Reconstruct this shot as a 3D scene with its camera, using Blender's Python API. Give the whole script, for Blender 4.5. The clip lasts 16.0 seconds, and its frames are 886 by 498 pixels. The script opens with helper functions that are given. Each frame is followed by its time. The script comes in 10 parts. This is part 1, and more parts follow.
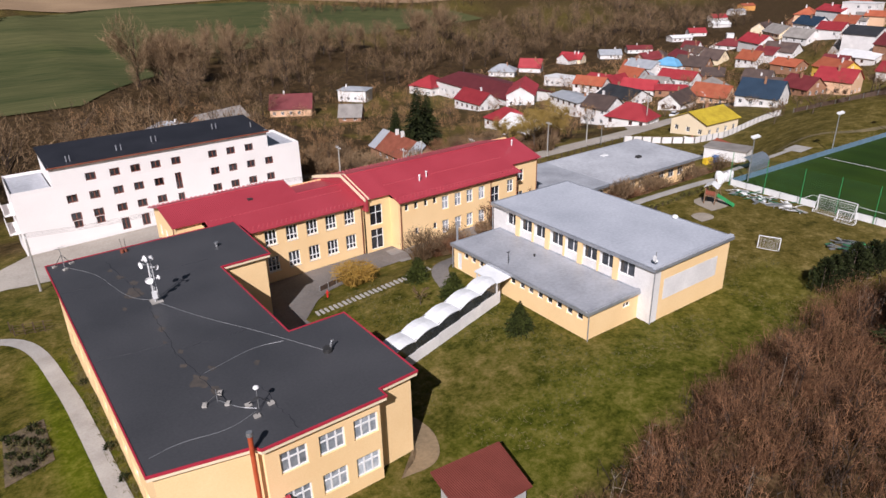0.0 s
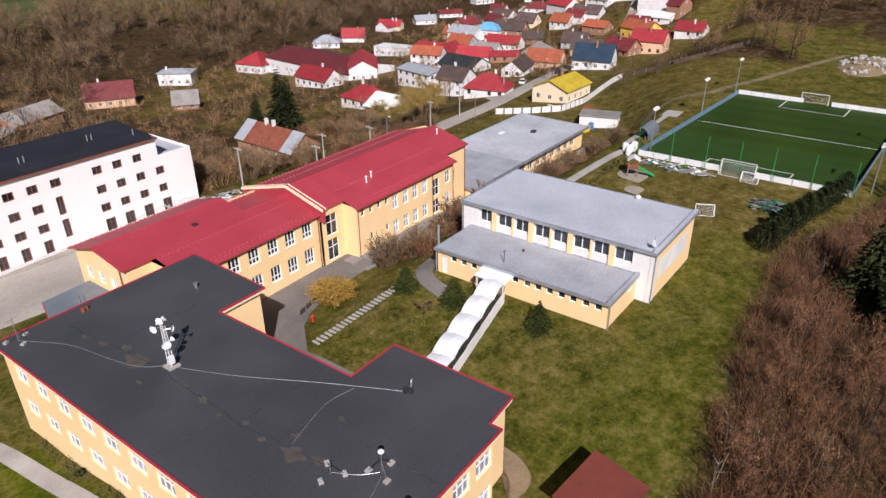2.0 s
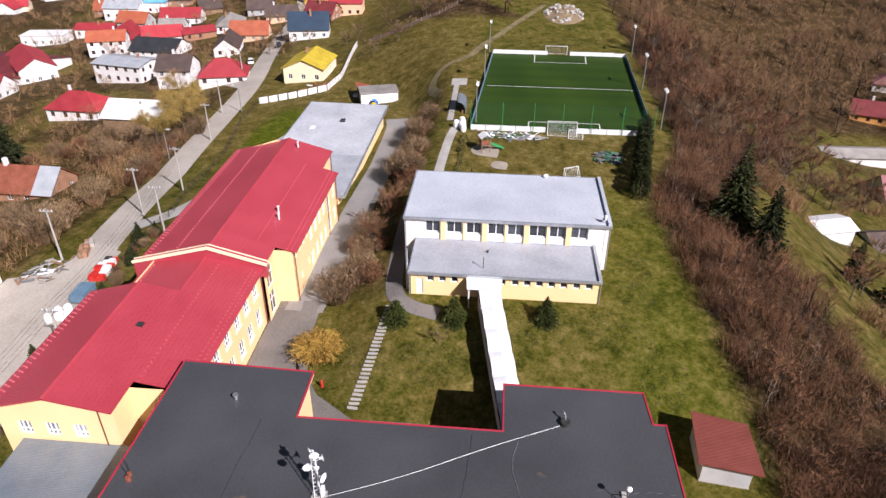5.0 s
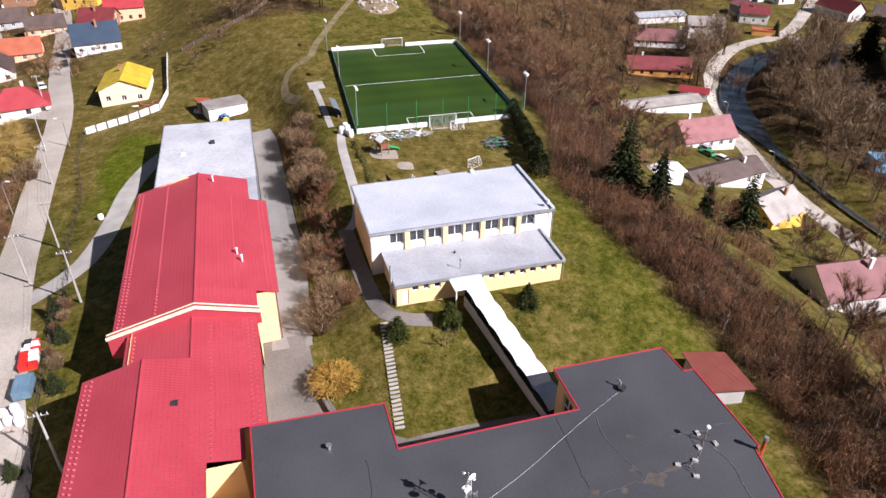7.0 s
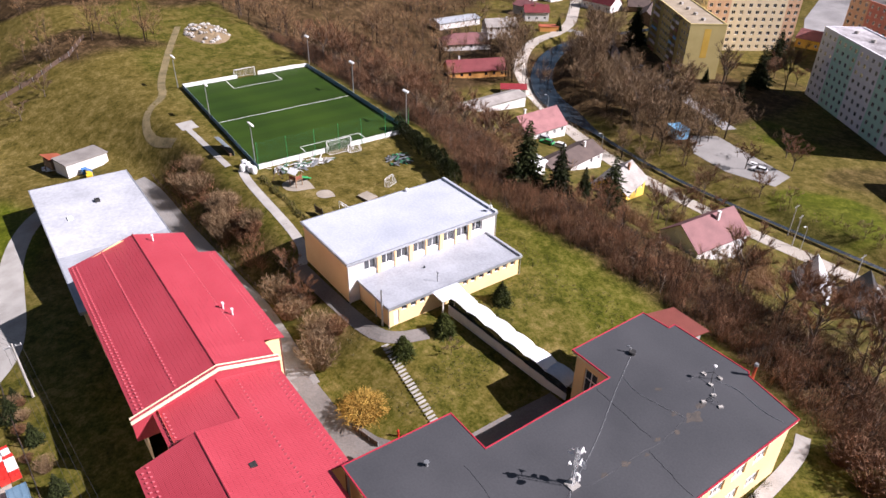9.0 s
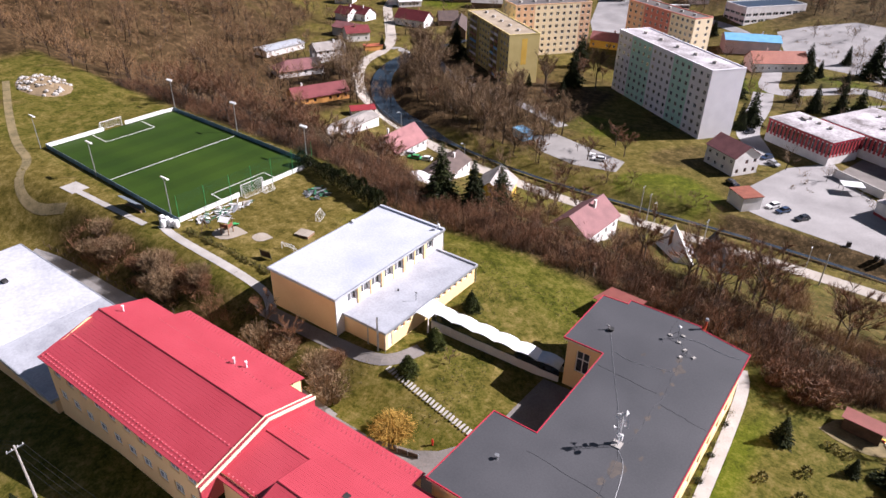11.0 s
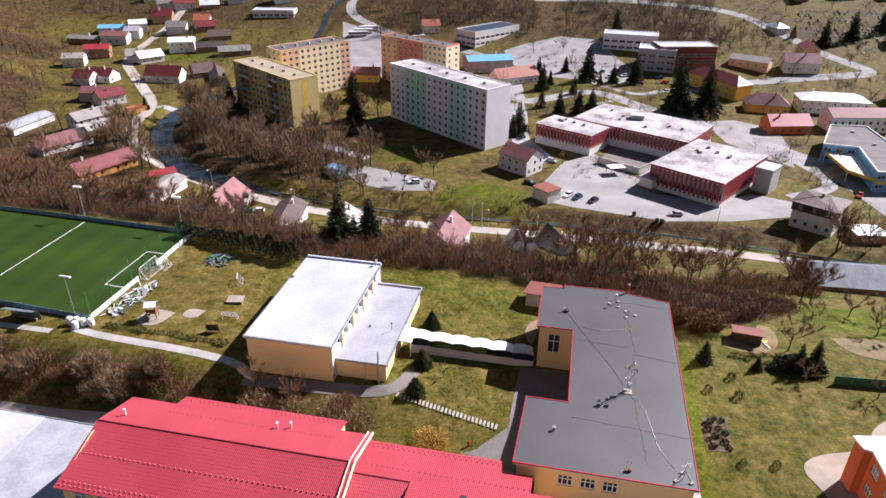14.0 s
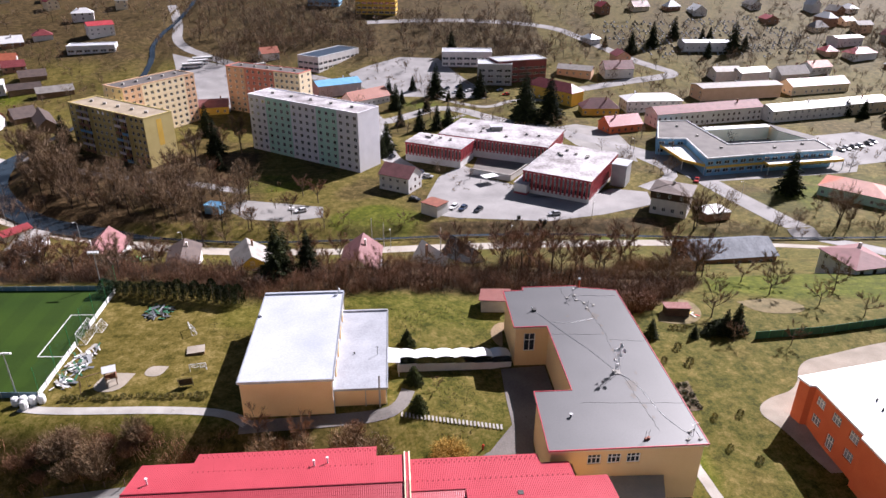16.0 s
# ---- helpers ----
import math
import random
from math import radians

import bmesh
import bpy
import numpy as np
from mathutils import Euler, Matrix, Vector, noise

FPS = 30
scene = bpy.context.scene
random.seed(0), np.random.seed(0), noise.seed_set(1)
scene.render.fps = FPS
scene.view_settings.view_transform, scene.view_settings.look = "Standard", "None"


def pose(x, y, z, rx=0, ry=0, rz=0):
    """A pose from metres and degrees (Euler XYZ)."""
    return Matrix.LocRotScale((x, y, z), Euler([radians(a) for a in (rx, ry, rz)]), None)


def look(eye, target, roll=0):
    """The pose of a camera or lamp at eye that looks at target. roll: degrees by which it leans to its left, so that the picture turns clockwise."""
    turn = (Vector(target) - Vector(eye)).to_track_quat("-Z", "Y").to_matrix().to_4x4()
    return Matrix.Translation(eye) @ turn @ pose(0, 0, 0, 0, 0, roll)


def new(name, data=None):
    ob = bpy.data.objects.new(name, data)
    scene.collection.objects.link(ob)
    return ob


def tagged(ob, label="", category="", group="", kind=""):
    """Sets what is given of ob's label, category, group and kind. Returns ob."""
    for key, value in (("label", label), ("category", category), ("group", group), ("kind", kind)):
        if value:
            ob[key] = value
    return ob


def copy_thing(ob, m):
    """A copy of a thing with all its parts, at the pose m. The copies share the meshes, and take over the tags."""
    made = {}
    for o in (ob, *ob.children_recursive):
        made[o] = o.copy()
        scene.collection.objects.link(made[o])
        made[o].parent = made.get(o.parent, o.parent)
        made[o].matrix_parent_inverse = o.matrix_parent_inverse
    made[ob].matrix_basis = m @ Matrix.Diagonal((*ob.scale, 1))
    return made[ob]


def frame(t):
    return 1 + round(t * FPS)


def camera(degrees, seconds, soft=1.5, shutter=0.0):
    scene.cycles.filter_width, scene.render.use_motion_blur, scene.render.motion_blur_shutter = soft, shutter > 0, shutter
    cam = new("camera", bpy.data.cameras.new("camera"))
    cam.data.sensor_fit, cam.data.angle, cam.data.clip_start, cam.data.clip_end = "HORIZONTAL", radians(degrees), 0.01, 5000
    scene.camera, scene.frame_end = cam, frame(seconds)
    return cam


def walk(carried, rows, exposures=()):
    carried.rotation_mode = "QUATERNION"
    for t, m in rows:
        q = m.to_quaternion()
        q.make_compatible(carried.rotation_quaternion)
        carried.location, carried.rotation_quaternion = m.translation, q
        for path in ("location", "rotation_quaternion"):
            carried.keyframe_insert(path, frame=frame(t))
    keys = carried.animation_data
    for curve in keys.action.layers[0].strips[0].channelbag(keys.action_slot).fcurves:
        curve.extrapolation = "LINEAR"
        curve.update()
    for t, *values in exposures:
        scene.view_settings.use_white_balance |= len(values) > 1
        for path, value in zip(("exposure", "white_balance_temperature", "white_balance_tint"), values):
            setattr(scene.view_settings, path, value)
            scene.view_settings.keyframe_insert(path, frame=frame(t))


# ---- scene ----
cam = camera(66.3, 16.0)
PATH = [
    (0, (1.399, -11.185, 37.363), (2.471, -9.706, 36.549), -1.2),
    (0.5, (-1.542, -7.719, 38.17), (-0.379, -6.324, 37.331), -1.1),
    (1, (-4.484, -3.863, 39.065), (-3.23, -2.565, 38.203), -1.0),
    (1.5, (-7.205, 0.439, 39.92), (-5.862, 1.626, 39.032), -0.9),
    (2, (-9.895, 5.312, 40.882), (-8.465, 6.368, 39.968), -0.6),
    (2.5, (-12.246, 10.557, 41.909), (-10.734, 11.47, 40.971), -0.2),
    (3, (-14.181, 15.886, 43.037), (-12.604, 16.651, 42.074), -0.1),
    (3.5, (-15.569, 21.219, 44.235), (-13.942, 21.833, 43.248), 0.1),
    (4, (-16.813, 26.587, 44.957), (-15.15, 27.044, 43.944), 0.1),
    (4.2, (-17.208, 28.695, 45.138), (-15.53, 29.093, 44.125), 0.2),
    (6.3, (-17.754, 51.763, 50.579), (-16.1, 51.493, 49.488), 0.4),
    (6.5, (-17.636, 53.885, 50.826), (-15.992, 53.555, 49.736), 0.4),
    (7, (-17.092, 59.196, 51.836), (-15.483, 58.72, 50.747), 0.7),
    (7.5, (-16.131, 64.589, 52.874), (-14.572, 63.97, 51.785), 0.8),
    (8, (-14.856, 69.834, 53.792), (-13.355, 69.078, 52.707), 1.0),
    (8.5, (-13.269, 75.094, 54.702), (-11.836, 74.209, 53.623), 1.2),
    (9, (-11.526, 79.991, 55.483), (-10.163, 78.987, 54.418), 1.2),
    (9.2, (-10.704, 81.969, 55.654), (-9.37, 80.919, 54.597), 1.2),
    (11.3, (0.32, 101.199, 60.612), (1.262, 99.755, 59.598), 1.2),
    (11.5, (1.571, 102.792, 60.834), (2.476, 101.318, 59.829), 1.0),
    (12, (5.214, 106.522, 61.628), (6.013, 104.979, 60.639), 1.0),
    (12.5, (9.074, 110.241, 62.482), (9.764, 108.637, 61.506), 1.0),
    (13, (13.055, 113.536, 63.145), (13.636, 111.881, 62.184), 0.8),
    (13.5, (17.342, 116.683, 63.627), (17.808, 114.985, 62.68), 0.7),
    (14, (21.948, 119.277, 64.143), (22.299, 117.543, 63.211), 0.6),
    (14.5, (26.928, 121.353, 64.7), (27.159, 119.591, 63.783), 0.7),
    (15, (32.101, 122.883, 65.184), (32.208, 121.102, 64.281), 0.6),
    (15.5, (37.301, 123.801, 65.524), (37.287, 122.011, 64.633), 0.5),
    (16, (42.564, 124.445, 65.651), (42.43, 122.653, 64.773), 0.4),
]
walk(cam, [(t, look(eye, target, roll)) for t, eye, target, roll in PATH],
     [(0, 0.14, 6430, 13), (2, 0.2, 6430, 13), (4, 0.44, 6410, 14), (7, 0.84, 6420, 16), (9, 0.95, 6420, 17), (12, 1.03, 6400, 17), (16, 0.99, 6340, 17)])

# ---- light ----
SUN_FROM, SUN_UP = 223.0, 39.0      # degrees: compass from +x, height
world = bpy.data.worlds.new("sky")
scene.world = world
world.use_nodes = True
sky = world.node_tree.nodes.new("ShaderNodeTexSky")
sky.sky_type, sky.sun_disc = "NISHITA", False
sky.sun_elevation, sky.sun_rotation = radians(SUN_UP), radians(90 - SUN_FROM)
sky.air_density, sky.dust_density = 1.0, 1.5
world.node_tree.links.new(sky.outputs[0], world.node_tree.nodes["Background"].inputs[0])
world.node_tree.nodes["Background"].inputs[1].default_value = 0.027
sun = new("sun", bpy.data.lights.new("sun", "SUN"))
sun.data.energy, sun.data.angle, sun.data.color = 5.0, radians(0.5), (1.0, 0.955, 0.975)
sun_dir = Vector((math.cos(radians(SUN_UP)) * math.cos(radians(SUN_FROM)), math.cos(radians(SUN_UP)) * math.sin(radians(SUN_FROM)), math.sin(radians(SUN_UP))))
sun.matrix_basis = look(sun_dir * 300, (0, 0, 0))

# ---- materials ----
def surface(name, c1, c2, rough=0.85, scale=0.6, fine=6.0, bump=0.0, metal=0.0, spread=0.0, gloss=0.5, stretch=(1, 1, 1), waves=None, rows=0.0, island=0.0):
    """A surface between two colours by coarse and fine noise. spread: brightness changes from object to object. waves: (scale, depth, direction) of a ribbed relief. rows: scale of tile courses across the ribs. island: brightness changes from loose piece to loose piece."""
    m = bpy.data.materials.new(name)
    m.use_nodes = True
    n, l = m.node_tree.nodes, m.node_tree.links
    p = n["Principled BSDF"]
    p.inputs["Roughness"].default_value, p.inputs["Metallic"].default_value = rough, metal
    p.inputs["Specular IOR Level"].default_value = gloss
    tc = n.new("ShaderNodeTexCoord")
    mp = n.new("ShaderNodeMapping")
    mp.inputs["Scale"].default_value = stretch
    l.new(tc.outputs["Object"], mp.inputs["Vector"])
    info = n.new("ShaderNodeObjectInfo")
    off = n.new("ShaderNodeVectorMath")
    off.operation = "ADD"
    mul = n.new("ShaderNodeMath")
    mul.operation, mul.inputs[1].default_value = "MULTIPLY", 37.0
    l.new(info.outputs["Random"], mul.inputs[0])
    l.new(mp.outputs[0], off.inputs[0])
    l.new(mul.outputs[0], off.inputs[1])
    a, b = n.new("ShaderNodeTexNoise"), n.new("ShaderNodeTexNoise")
    for t, s, d in ((a, scale, 5), (b, fine, 4)):
        t.inputs["Scale"].default_value, t.inputs["Detail"].default_value = s, d
        l.new(off.outputs[0], t.inputs["Vector"])
    mix = n.new("ShaderNodeMix")
    mix.data_type, mix.inputs[0].default_value = "FLOAT", 0.4
    l.new(a.outputs[0], mix.inputs[2]), l.new(b.outputs[0], mix.inputs[3])
    ramp = n.new("ShaderNodeValToRGB")
    ramp.color_ramp.elements[0].position, ramp.color_ramp.elements[1].position = 0.36, 0.64
    ramp.color_ramp.elements[0].color, ramp.color_ramp.elements[1].color = (*c1, 1), (*c2, 1)
    l.new(mix.outputs[0], ramp.inputs[0])
    out = ramp.outputs[0]
    if spread:
        hsv = n.new("ShaderNodeHueSaturation")
        rng = n.new("ShaderNodeMapRange")
        rng.inputs[3].default_value, rng.inputs[4].default_value = 1 - spread, 1 + spread
        l.new(info.outputs["Random"], rng.inputs[0])
        l.new(rng.outputs[0], hsv.inputs["Value"])
        l.new(out, hsv.inputs["Color"])
        out = hsv.outputs[0]
    if island:
        geo, hsv, rng = n.new("ShaderNodeNewGeometry"), n.new("ShaderNodeHueSaturation"), n.new("ShaderNodeMapRange")
        rng.inputs[3].default_value, rng.inputs[4].default_value = 1 - island, 1 + island
        l.new(geo.outputs["Random Per Island"], rng.inputs[0])
        l.new(rng.outputs[0], hsv.inputs["Value"])
        l.new(out, hsv.inputs["Color"])
        out = hsv.outputs[0]
    l.new(out, p.inputs["Base Color"])
    if bump or waves:
        bp = n.new("ShaderNodeBump")
        bp.inputs["Strength"].default_value = 0.8
        bp.inputs["Distance"].default_value = bump if bump else waves[1]
        l.new(b.outputs[0], bp.inputs["Height"])
        if waves:
            w = n.new("ShaderNodeTexWave")
            w.wave_type, w.bands_direction = "BANDS", waves[2]
            w.inputs["Scale"].default_value = waves[0]
            l.new(tc.outputs["Object"], w.inputs["Vector"])
            top = w.outputs["Fac"]
            if rows:
                r = n.new("ShaderNodeTexWave")
                r.wave_type, r.bands_direction, r.wave_profile = "BANDS", "Y", "SAW"
                r.inputs["Scale"].default_value = rows
                l.new(tc.outputs["Object"], r.inputs["Vector"])
                add = n.new("ShaderNodeMath")
                add.operation = "ADD"
                l.new(r.outputs["Fac"], add.inputs[0]), l.new(top, add.inputs[1])
                top = add.outputs[0]
            l.new(top, bp.inputs["Height"])
        l.new(bp.outputs[0], p.inputs["Normal"])
    return m


def glass(name, c1, c2, rough=0.06):
    m = surface(name, c1, c2, rough, 0.8, 3.0, gloss=0.9, spread=0.5)
    m.node_tree.nodes["Principled BSDF"].inputs["IOR"].default_value = 1.52
    return m


M = {}
M["cream"] = surface("cream_render", (0.84, 0.575, 0.29), (0.91, 0.65, 0.35), 0.9, 0.25, 8, 0.004)
M["cream_pale"] = surface("pale_cream_render", (0.80, 0.66, 0.45), (0.86, 0.72, 0.51), 0.9, 0.3, 8, 0.004)
M["white_wall"] = surface("white_render", (0.64, 0.615, 0.60), (0.80, 0.775, 0.755), 0.9, 0.4, 7, 0.004)
M["white_new"] = surface("fresh_white_render", (0.82, 0.78, 0.76), (0.88, 0.84, 0.82), 0.9, 0.2, 7, 0.003)
M["grey_wall"] = surface("grey_render", (0.34, 0.34, 0.34), (0.46, 0.45, 0.44), 0.9, 0.5, 7, 0.004)
M["stone_plinth"] = surface("stone_plinth", (0.28, 0.25, 0.22), (0.42, 0.39, 0.34), 0.9, 1.2, 9, 0.02)
M["bitumen"] = surface("dark_bitumen_sheet", (0.040, 0.041, 0.045), (0.068, 0.068, 0.073), 0.5, 0.13, 5, 0.003, gloss=0.75)
M["grey_roof"] = surface("grey_bitumen_sheet", (0.37, 0.395, 0.445), (0.52, 0.545, 0.60), 0.55, 0.16, 3, 0.006)
M["grey_roof_dark"] = surface("weathered_bitumen_sheet", (0.28, 0.29, 0.32), (0.42, 0.435, 0.47), 0.44, 0.3, 3, 0.006)
M["silver_roof"] = surface("silver_coated_sheet", (0.36, 0.37, 0.40), (0.56, 0.575, 0.61), 0.5, 0.14, 2, 0.004)
M["red_tile"] = surface("red_metal_tile", (0.36, 0.040, 0.056), (0.43, 0.056, 0.076), 0.38, 0.2, 5, gloss=0.5, waves=(1.5, 0.022, "X"), rows=0.75)
M["red_trim"] = surface("red_metal_trim", (0.38, 0.022, 0.045), (0.46, 0.036, 0.062), 0.4, 0.5, 6)
M["black_roof"] = surface("black_membrane", (0.012, 0.013, 0.018), (0.022, 0.023, 0.03), 0.6, 0.3, 4)
M["roof_brown"] = surface("brown_grey_roof_felt", (0.085, 0.076, 0.072), (0.15, 0.135, 0.127), 0.7, 0.2, 3, gloss=0.3)
M["court"] = surface("dark_worn_paving", (0.12, 0.108, 0.098), (0.20, 0.18, 0.165), 0.9, 0.2, 4, 0.01)
M["straw"] = surface("dry_straw_ground", (0.10, 0.082, 0.034), (0.23, 0.175, 0.085), 0.95, 0.5, 3, 0.03)
M["yellow_leaf"] = surface("yellow_green_shrub", (0.06, 0.058, 0.010), (0.17, 0.145, 0.03), 0.9, 0.6, 5, spread=0.2)
M["panel_red"] = surface("dark_red_panel", (0.32, 0.026, 0.034), (0.42, 0.045, 0.052), 0.5, 0.4, 5)
# dark bark brown of trunks; on the slope, shade painted between the scrub stems
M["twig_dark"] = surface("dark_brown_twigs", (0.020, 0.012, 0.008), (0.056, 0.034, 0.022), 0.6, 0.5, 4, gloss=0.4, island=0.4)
M["white_metal"] = surface("white_painted_metal", (0.70, 0.70, 0.70), (0.82, 0.82, 0.82), 0.45, 0.8, 6)
M["zinc"] = surface("zinc_sheet", (0.36, 0.38, 0.42), (0.55, 0.57, 0.60), 0.4, 0.6, 5, metal=0.6)
M["steel"] = surface("galvanised_steel", (0.35, 0.36, 0.37), (0.5, 0.51, 0.52), 0.4, 2, 9, metal=0.7)
M["dark_metal"] = surface("dark_metal", (0.03, 0.03, 0.032), (0.07, 0.068, 0.065), 0.5, 2, 9, metal=0.4)
M["rust"] = surface("rusty_sheet", (0.17, 0.045, 0.022), (0.28, 0.085, 0.05), 0.7, 0.7, 5, 0.006)
M["rust_red"] = surface("brown_red_sheet", (0.15, 0.032, 0.022), (0.20, 0.048, 0.034), 0.6, 0.6, 6, waves=(2.0, 0.02, "X"))
M["white_frame"] = surface("white_window_frame", (0.74, 0.74, 0.74), (0.84, 0.84, 0.84), 0.5, 2, 9)
M["brown_frame"] = surface("brown_window_frame", (0.13, 0.035, 0.02), (0.20, 0.06, 0.034), 0.5, 2, 9)
M["glass"] = glass("window_glass", (0.014, 0.017, 0.022), (0.05, 0.055, 0.065))
M["glass_light"] = glass("window_glass_with_blinds", (0.16, 0.19, 0.23), (0.42, 0.45, 0.48), 0.12)
M["concrete"] = surface("concrete", (0.30, 0.28, 0.255), (0.42, 0.40, 0.37), 0.9, 0.4, 7, 0.008)
M["paving"] = surface("grey_paving", (0.20, 0.19, 0.18), (0.30, 0.285, 0.27), 0.9, 0.15, 4, 0.01)
M["asphalt"] = surface("worn_asphalt", (0.21, 0.20, 0.198), (0.33, 0.317, 0.31), 0.9, 0.12, 4, 0.008)
M["dusty"] = surface("dusty_pale_road", (0.30, 0.265, 0.225), (0.46, 0.415, 0.36), 0.95, 0.10, 3, 0.01)
M["gravel"] = surface("pale_gravel", (0.25, 0.215, 0.17), (0.38, 0.33, 0.27), 0.95, 0.3, 6, 0.02)
M["dirt"] = surface("bare_soil", (0.15, 0.11, 0.062), (0.28, 0.20, 0.115), 0.95, 0.3, 3, 0.04)
M["soil_dark"] = surface("dark_garden_soil", (0.05, 0.036, 0.022), (0.16, 0.12, 0.07), 0.95, 0.6, 4, 0.03)
M["wood"] = surface("weathered_wood", (0.16, 0.09, 0.05), (0.30, 0.19, 0.11), 0.8, 1.5, 9, 0.006)
M["wood_dark"] = surface("dark_wood", (0.05, 0.03, 0.02), (0.10, 0.06, 0.04), 0.8, 1.5, 9, 0.006)
M["bark"] = surface("bark", (0.060, 0.043, 0.032), (0.15, 0.11, 0.082), 0.9, 2, 12, 0.02)
M["twig"] = surface("reddish_bare_twigs", (0.085, 0.039, 0.020), (0.25, 0.128, 0.066), 0.65, 0.3, 4, spread=0.2, gloss=0.25, island=0.55)
M["twig_warm"] = surface("warm_brown_bare_twigs", (0.135, 0.072, 0.032), (0.33, 0.20, 0.10), 0.65, 0.12, 4, spread=0.2, gloss=0.25, island=0.5)
M["twig_grey"] = surface("grey_bare_twigs", (0.105, 0.064, 0.034), (0.27, 0.18, 0.10), 0.65, 0.2, 4, spread=0.2, gloss=0.25, island=0.5)
M["twig_yellow"] = surface("yellow_twigs", (0.26, 0.14, 0.02), (0.42, 0.26, 0.05), 0.9, 0.6, 5, spread=0.1)
M["twig_willow"] = surface("pale_willow_twigs", (0.22, 0.145, 0.035), (0.36, 0.25, 0.08), 0.9, 0.6, 5, spread=0.1, gloss=0.2)
M["needle"] = surface("dark_needles", (0.010, 0.014, 0.004), (0.034, 0.042, 0.011), 0.8, 0.8, 5, spread=0.25, gloss=0.2, island=0.5)
M["needle_light"] = surface("green_needles", (0.018, 0.026, 0.004), (0.060, 0.070, 0.013), 0.8, 0.8, 5, spread=0.25, gloss=0.2, island=0.5)
M["tuft"] = surface("dry_grass_tufts", (0.055, 0.058, 0.012), (0.16, 0.13, 0.048), 0.9, 0.15, 3)
M["turf"] = surface("artificial_turf", (0.018, 0.042, 0.003), (0.032, 0.064, 0.005), 0.7, 0.10, 6, 0.01, gloss=0.2, stretch=(0.35, 1, 1))


def mown_bands(m, width, dark):
    """Alternate bands across x, as a mower or a roller leaves them."""
    n, l = m.node_tree.nodes, m.node_tree.links
    p = n["Principled BSDF"]
    colour = p.inputs["Base Color"].links[0].from_socket
    tc, wave, ramp, mul = n.new("ShaderNodeTexCoord"), n.new("ShaderNodeTexWave"), n.new("ShaderNodeValToRGB"), n.new("ShaderNodeMix")
    wave.bands_direction, wave.inputs["Scale"].default_value = "X", 0.314 / (2 * width)
    wave.inputs["Distortion"].default_value = 0.4
    ramp.color_ramp.elements[0].position, ramp.color_ramp.elements[1].position = 0.42, 0.58
    ramp.color_ramp.elements[0].color = (dark, dark, dark, 1)
    mul.data_type, mul.blend_type, mul.inputs[0].default_value = "RGBA", "MULTIPLY", 1.0
    l.new(tc.outputs["Object"], wave.inputs["Vector"]), l.new(wave.outputs["Fac"], ramp.inputs[0])
    l.new(colour, mul.inputs[6]), l.new(ramp.outputs[0], mul.inputs[7]), l.new(mul.outputs[2], p.inputs["Base Color"])


mown_bands(M["turf"], 3.0, 0.87)
M["line"] = surface("white_line_paint", (0.6, 0.62, 0.58), (0.75, 0.76, 0.72), 0.8, 1, 6)
M["water"] = surface("river_water", (0.018, 0.028, 0.038), (0.03, 0.042, 0.055), 0.15, 0.1, 1.5, 0.02, gloss=0.5)
M["canopy"] = surface("white_polycarbonate", (0.70, 0.71, 0.72), (0.82, 0.83, 0.84), 0.35, 0.6, 4)
M["blue_sheet"] = surface("blue_grey_roof_sheet", (0.20, 0.24, 0.28), (0.27, 0.31, 0.35), 0.35, 0.4, 5, metal=0.4, waves=(2.2, 0.02, "X"))
M["bluegrey"] = surface("painted_board_blue", (0.10, 0.18, 0.25), (0.16, 0.25, 0.33), 0.5, 0.6, 5)
M["orange_wall"] = surface("orange_render", (0.66, 0.13, 0.045), (0.74, 0.17, 0.06), 0.9, 0.3, 7, 0.004)
M["red_paint"] = surface("red_paint", (0.5, 0.02, 0.015), (0.6, 0.04, 0.03), 0.45, 1, 7)
M["blue_paint"] = surface("blue_paint", (0.03, 0.13, 0.35), (0.05, 0.18, 0.45), 0.45, 1, 7)
M["green_paint"] = surface("green_paint", (0.02, 0.22, 0.07), (0.04, 0.30, 0.10), 0.5, 1, 7)
M["yellow_paint"] = surface("yellow_paint", (0.7, 0.45, 0.02), (0.8, 0.55, 0.05), 0.5, 1, 7)
M["tyre"] = surface("rubber", (0.012, 0.012, 0.012), (0.03, 0.03, 0.03), 0.85, 3, 9)
M["white_cloth"] = surface("white_sack_cloth", (0.68, 0.68, 0.67), (0.82, 0.82, 0.81), 0.8, 1, 7, 0.01)
M["net"] = surface("green_netting", (0.02, 0.10, 0.05), (0.03, 0.14, 0.07), 0.8, 1, 7)
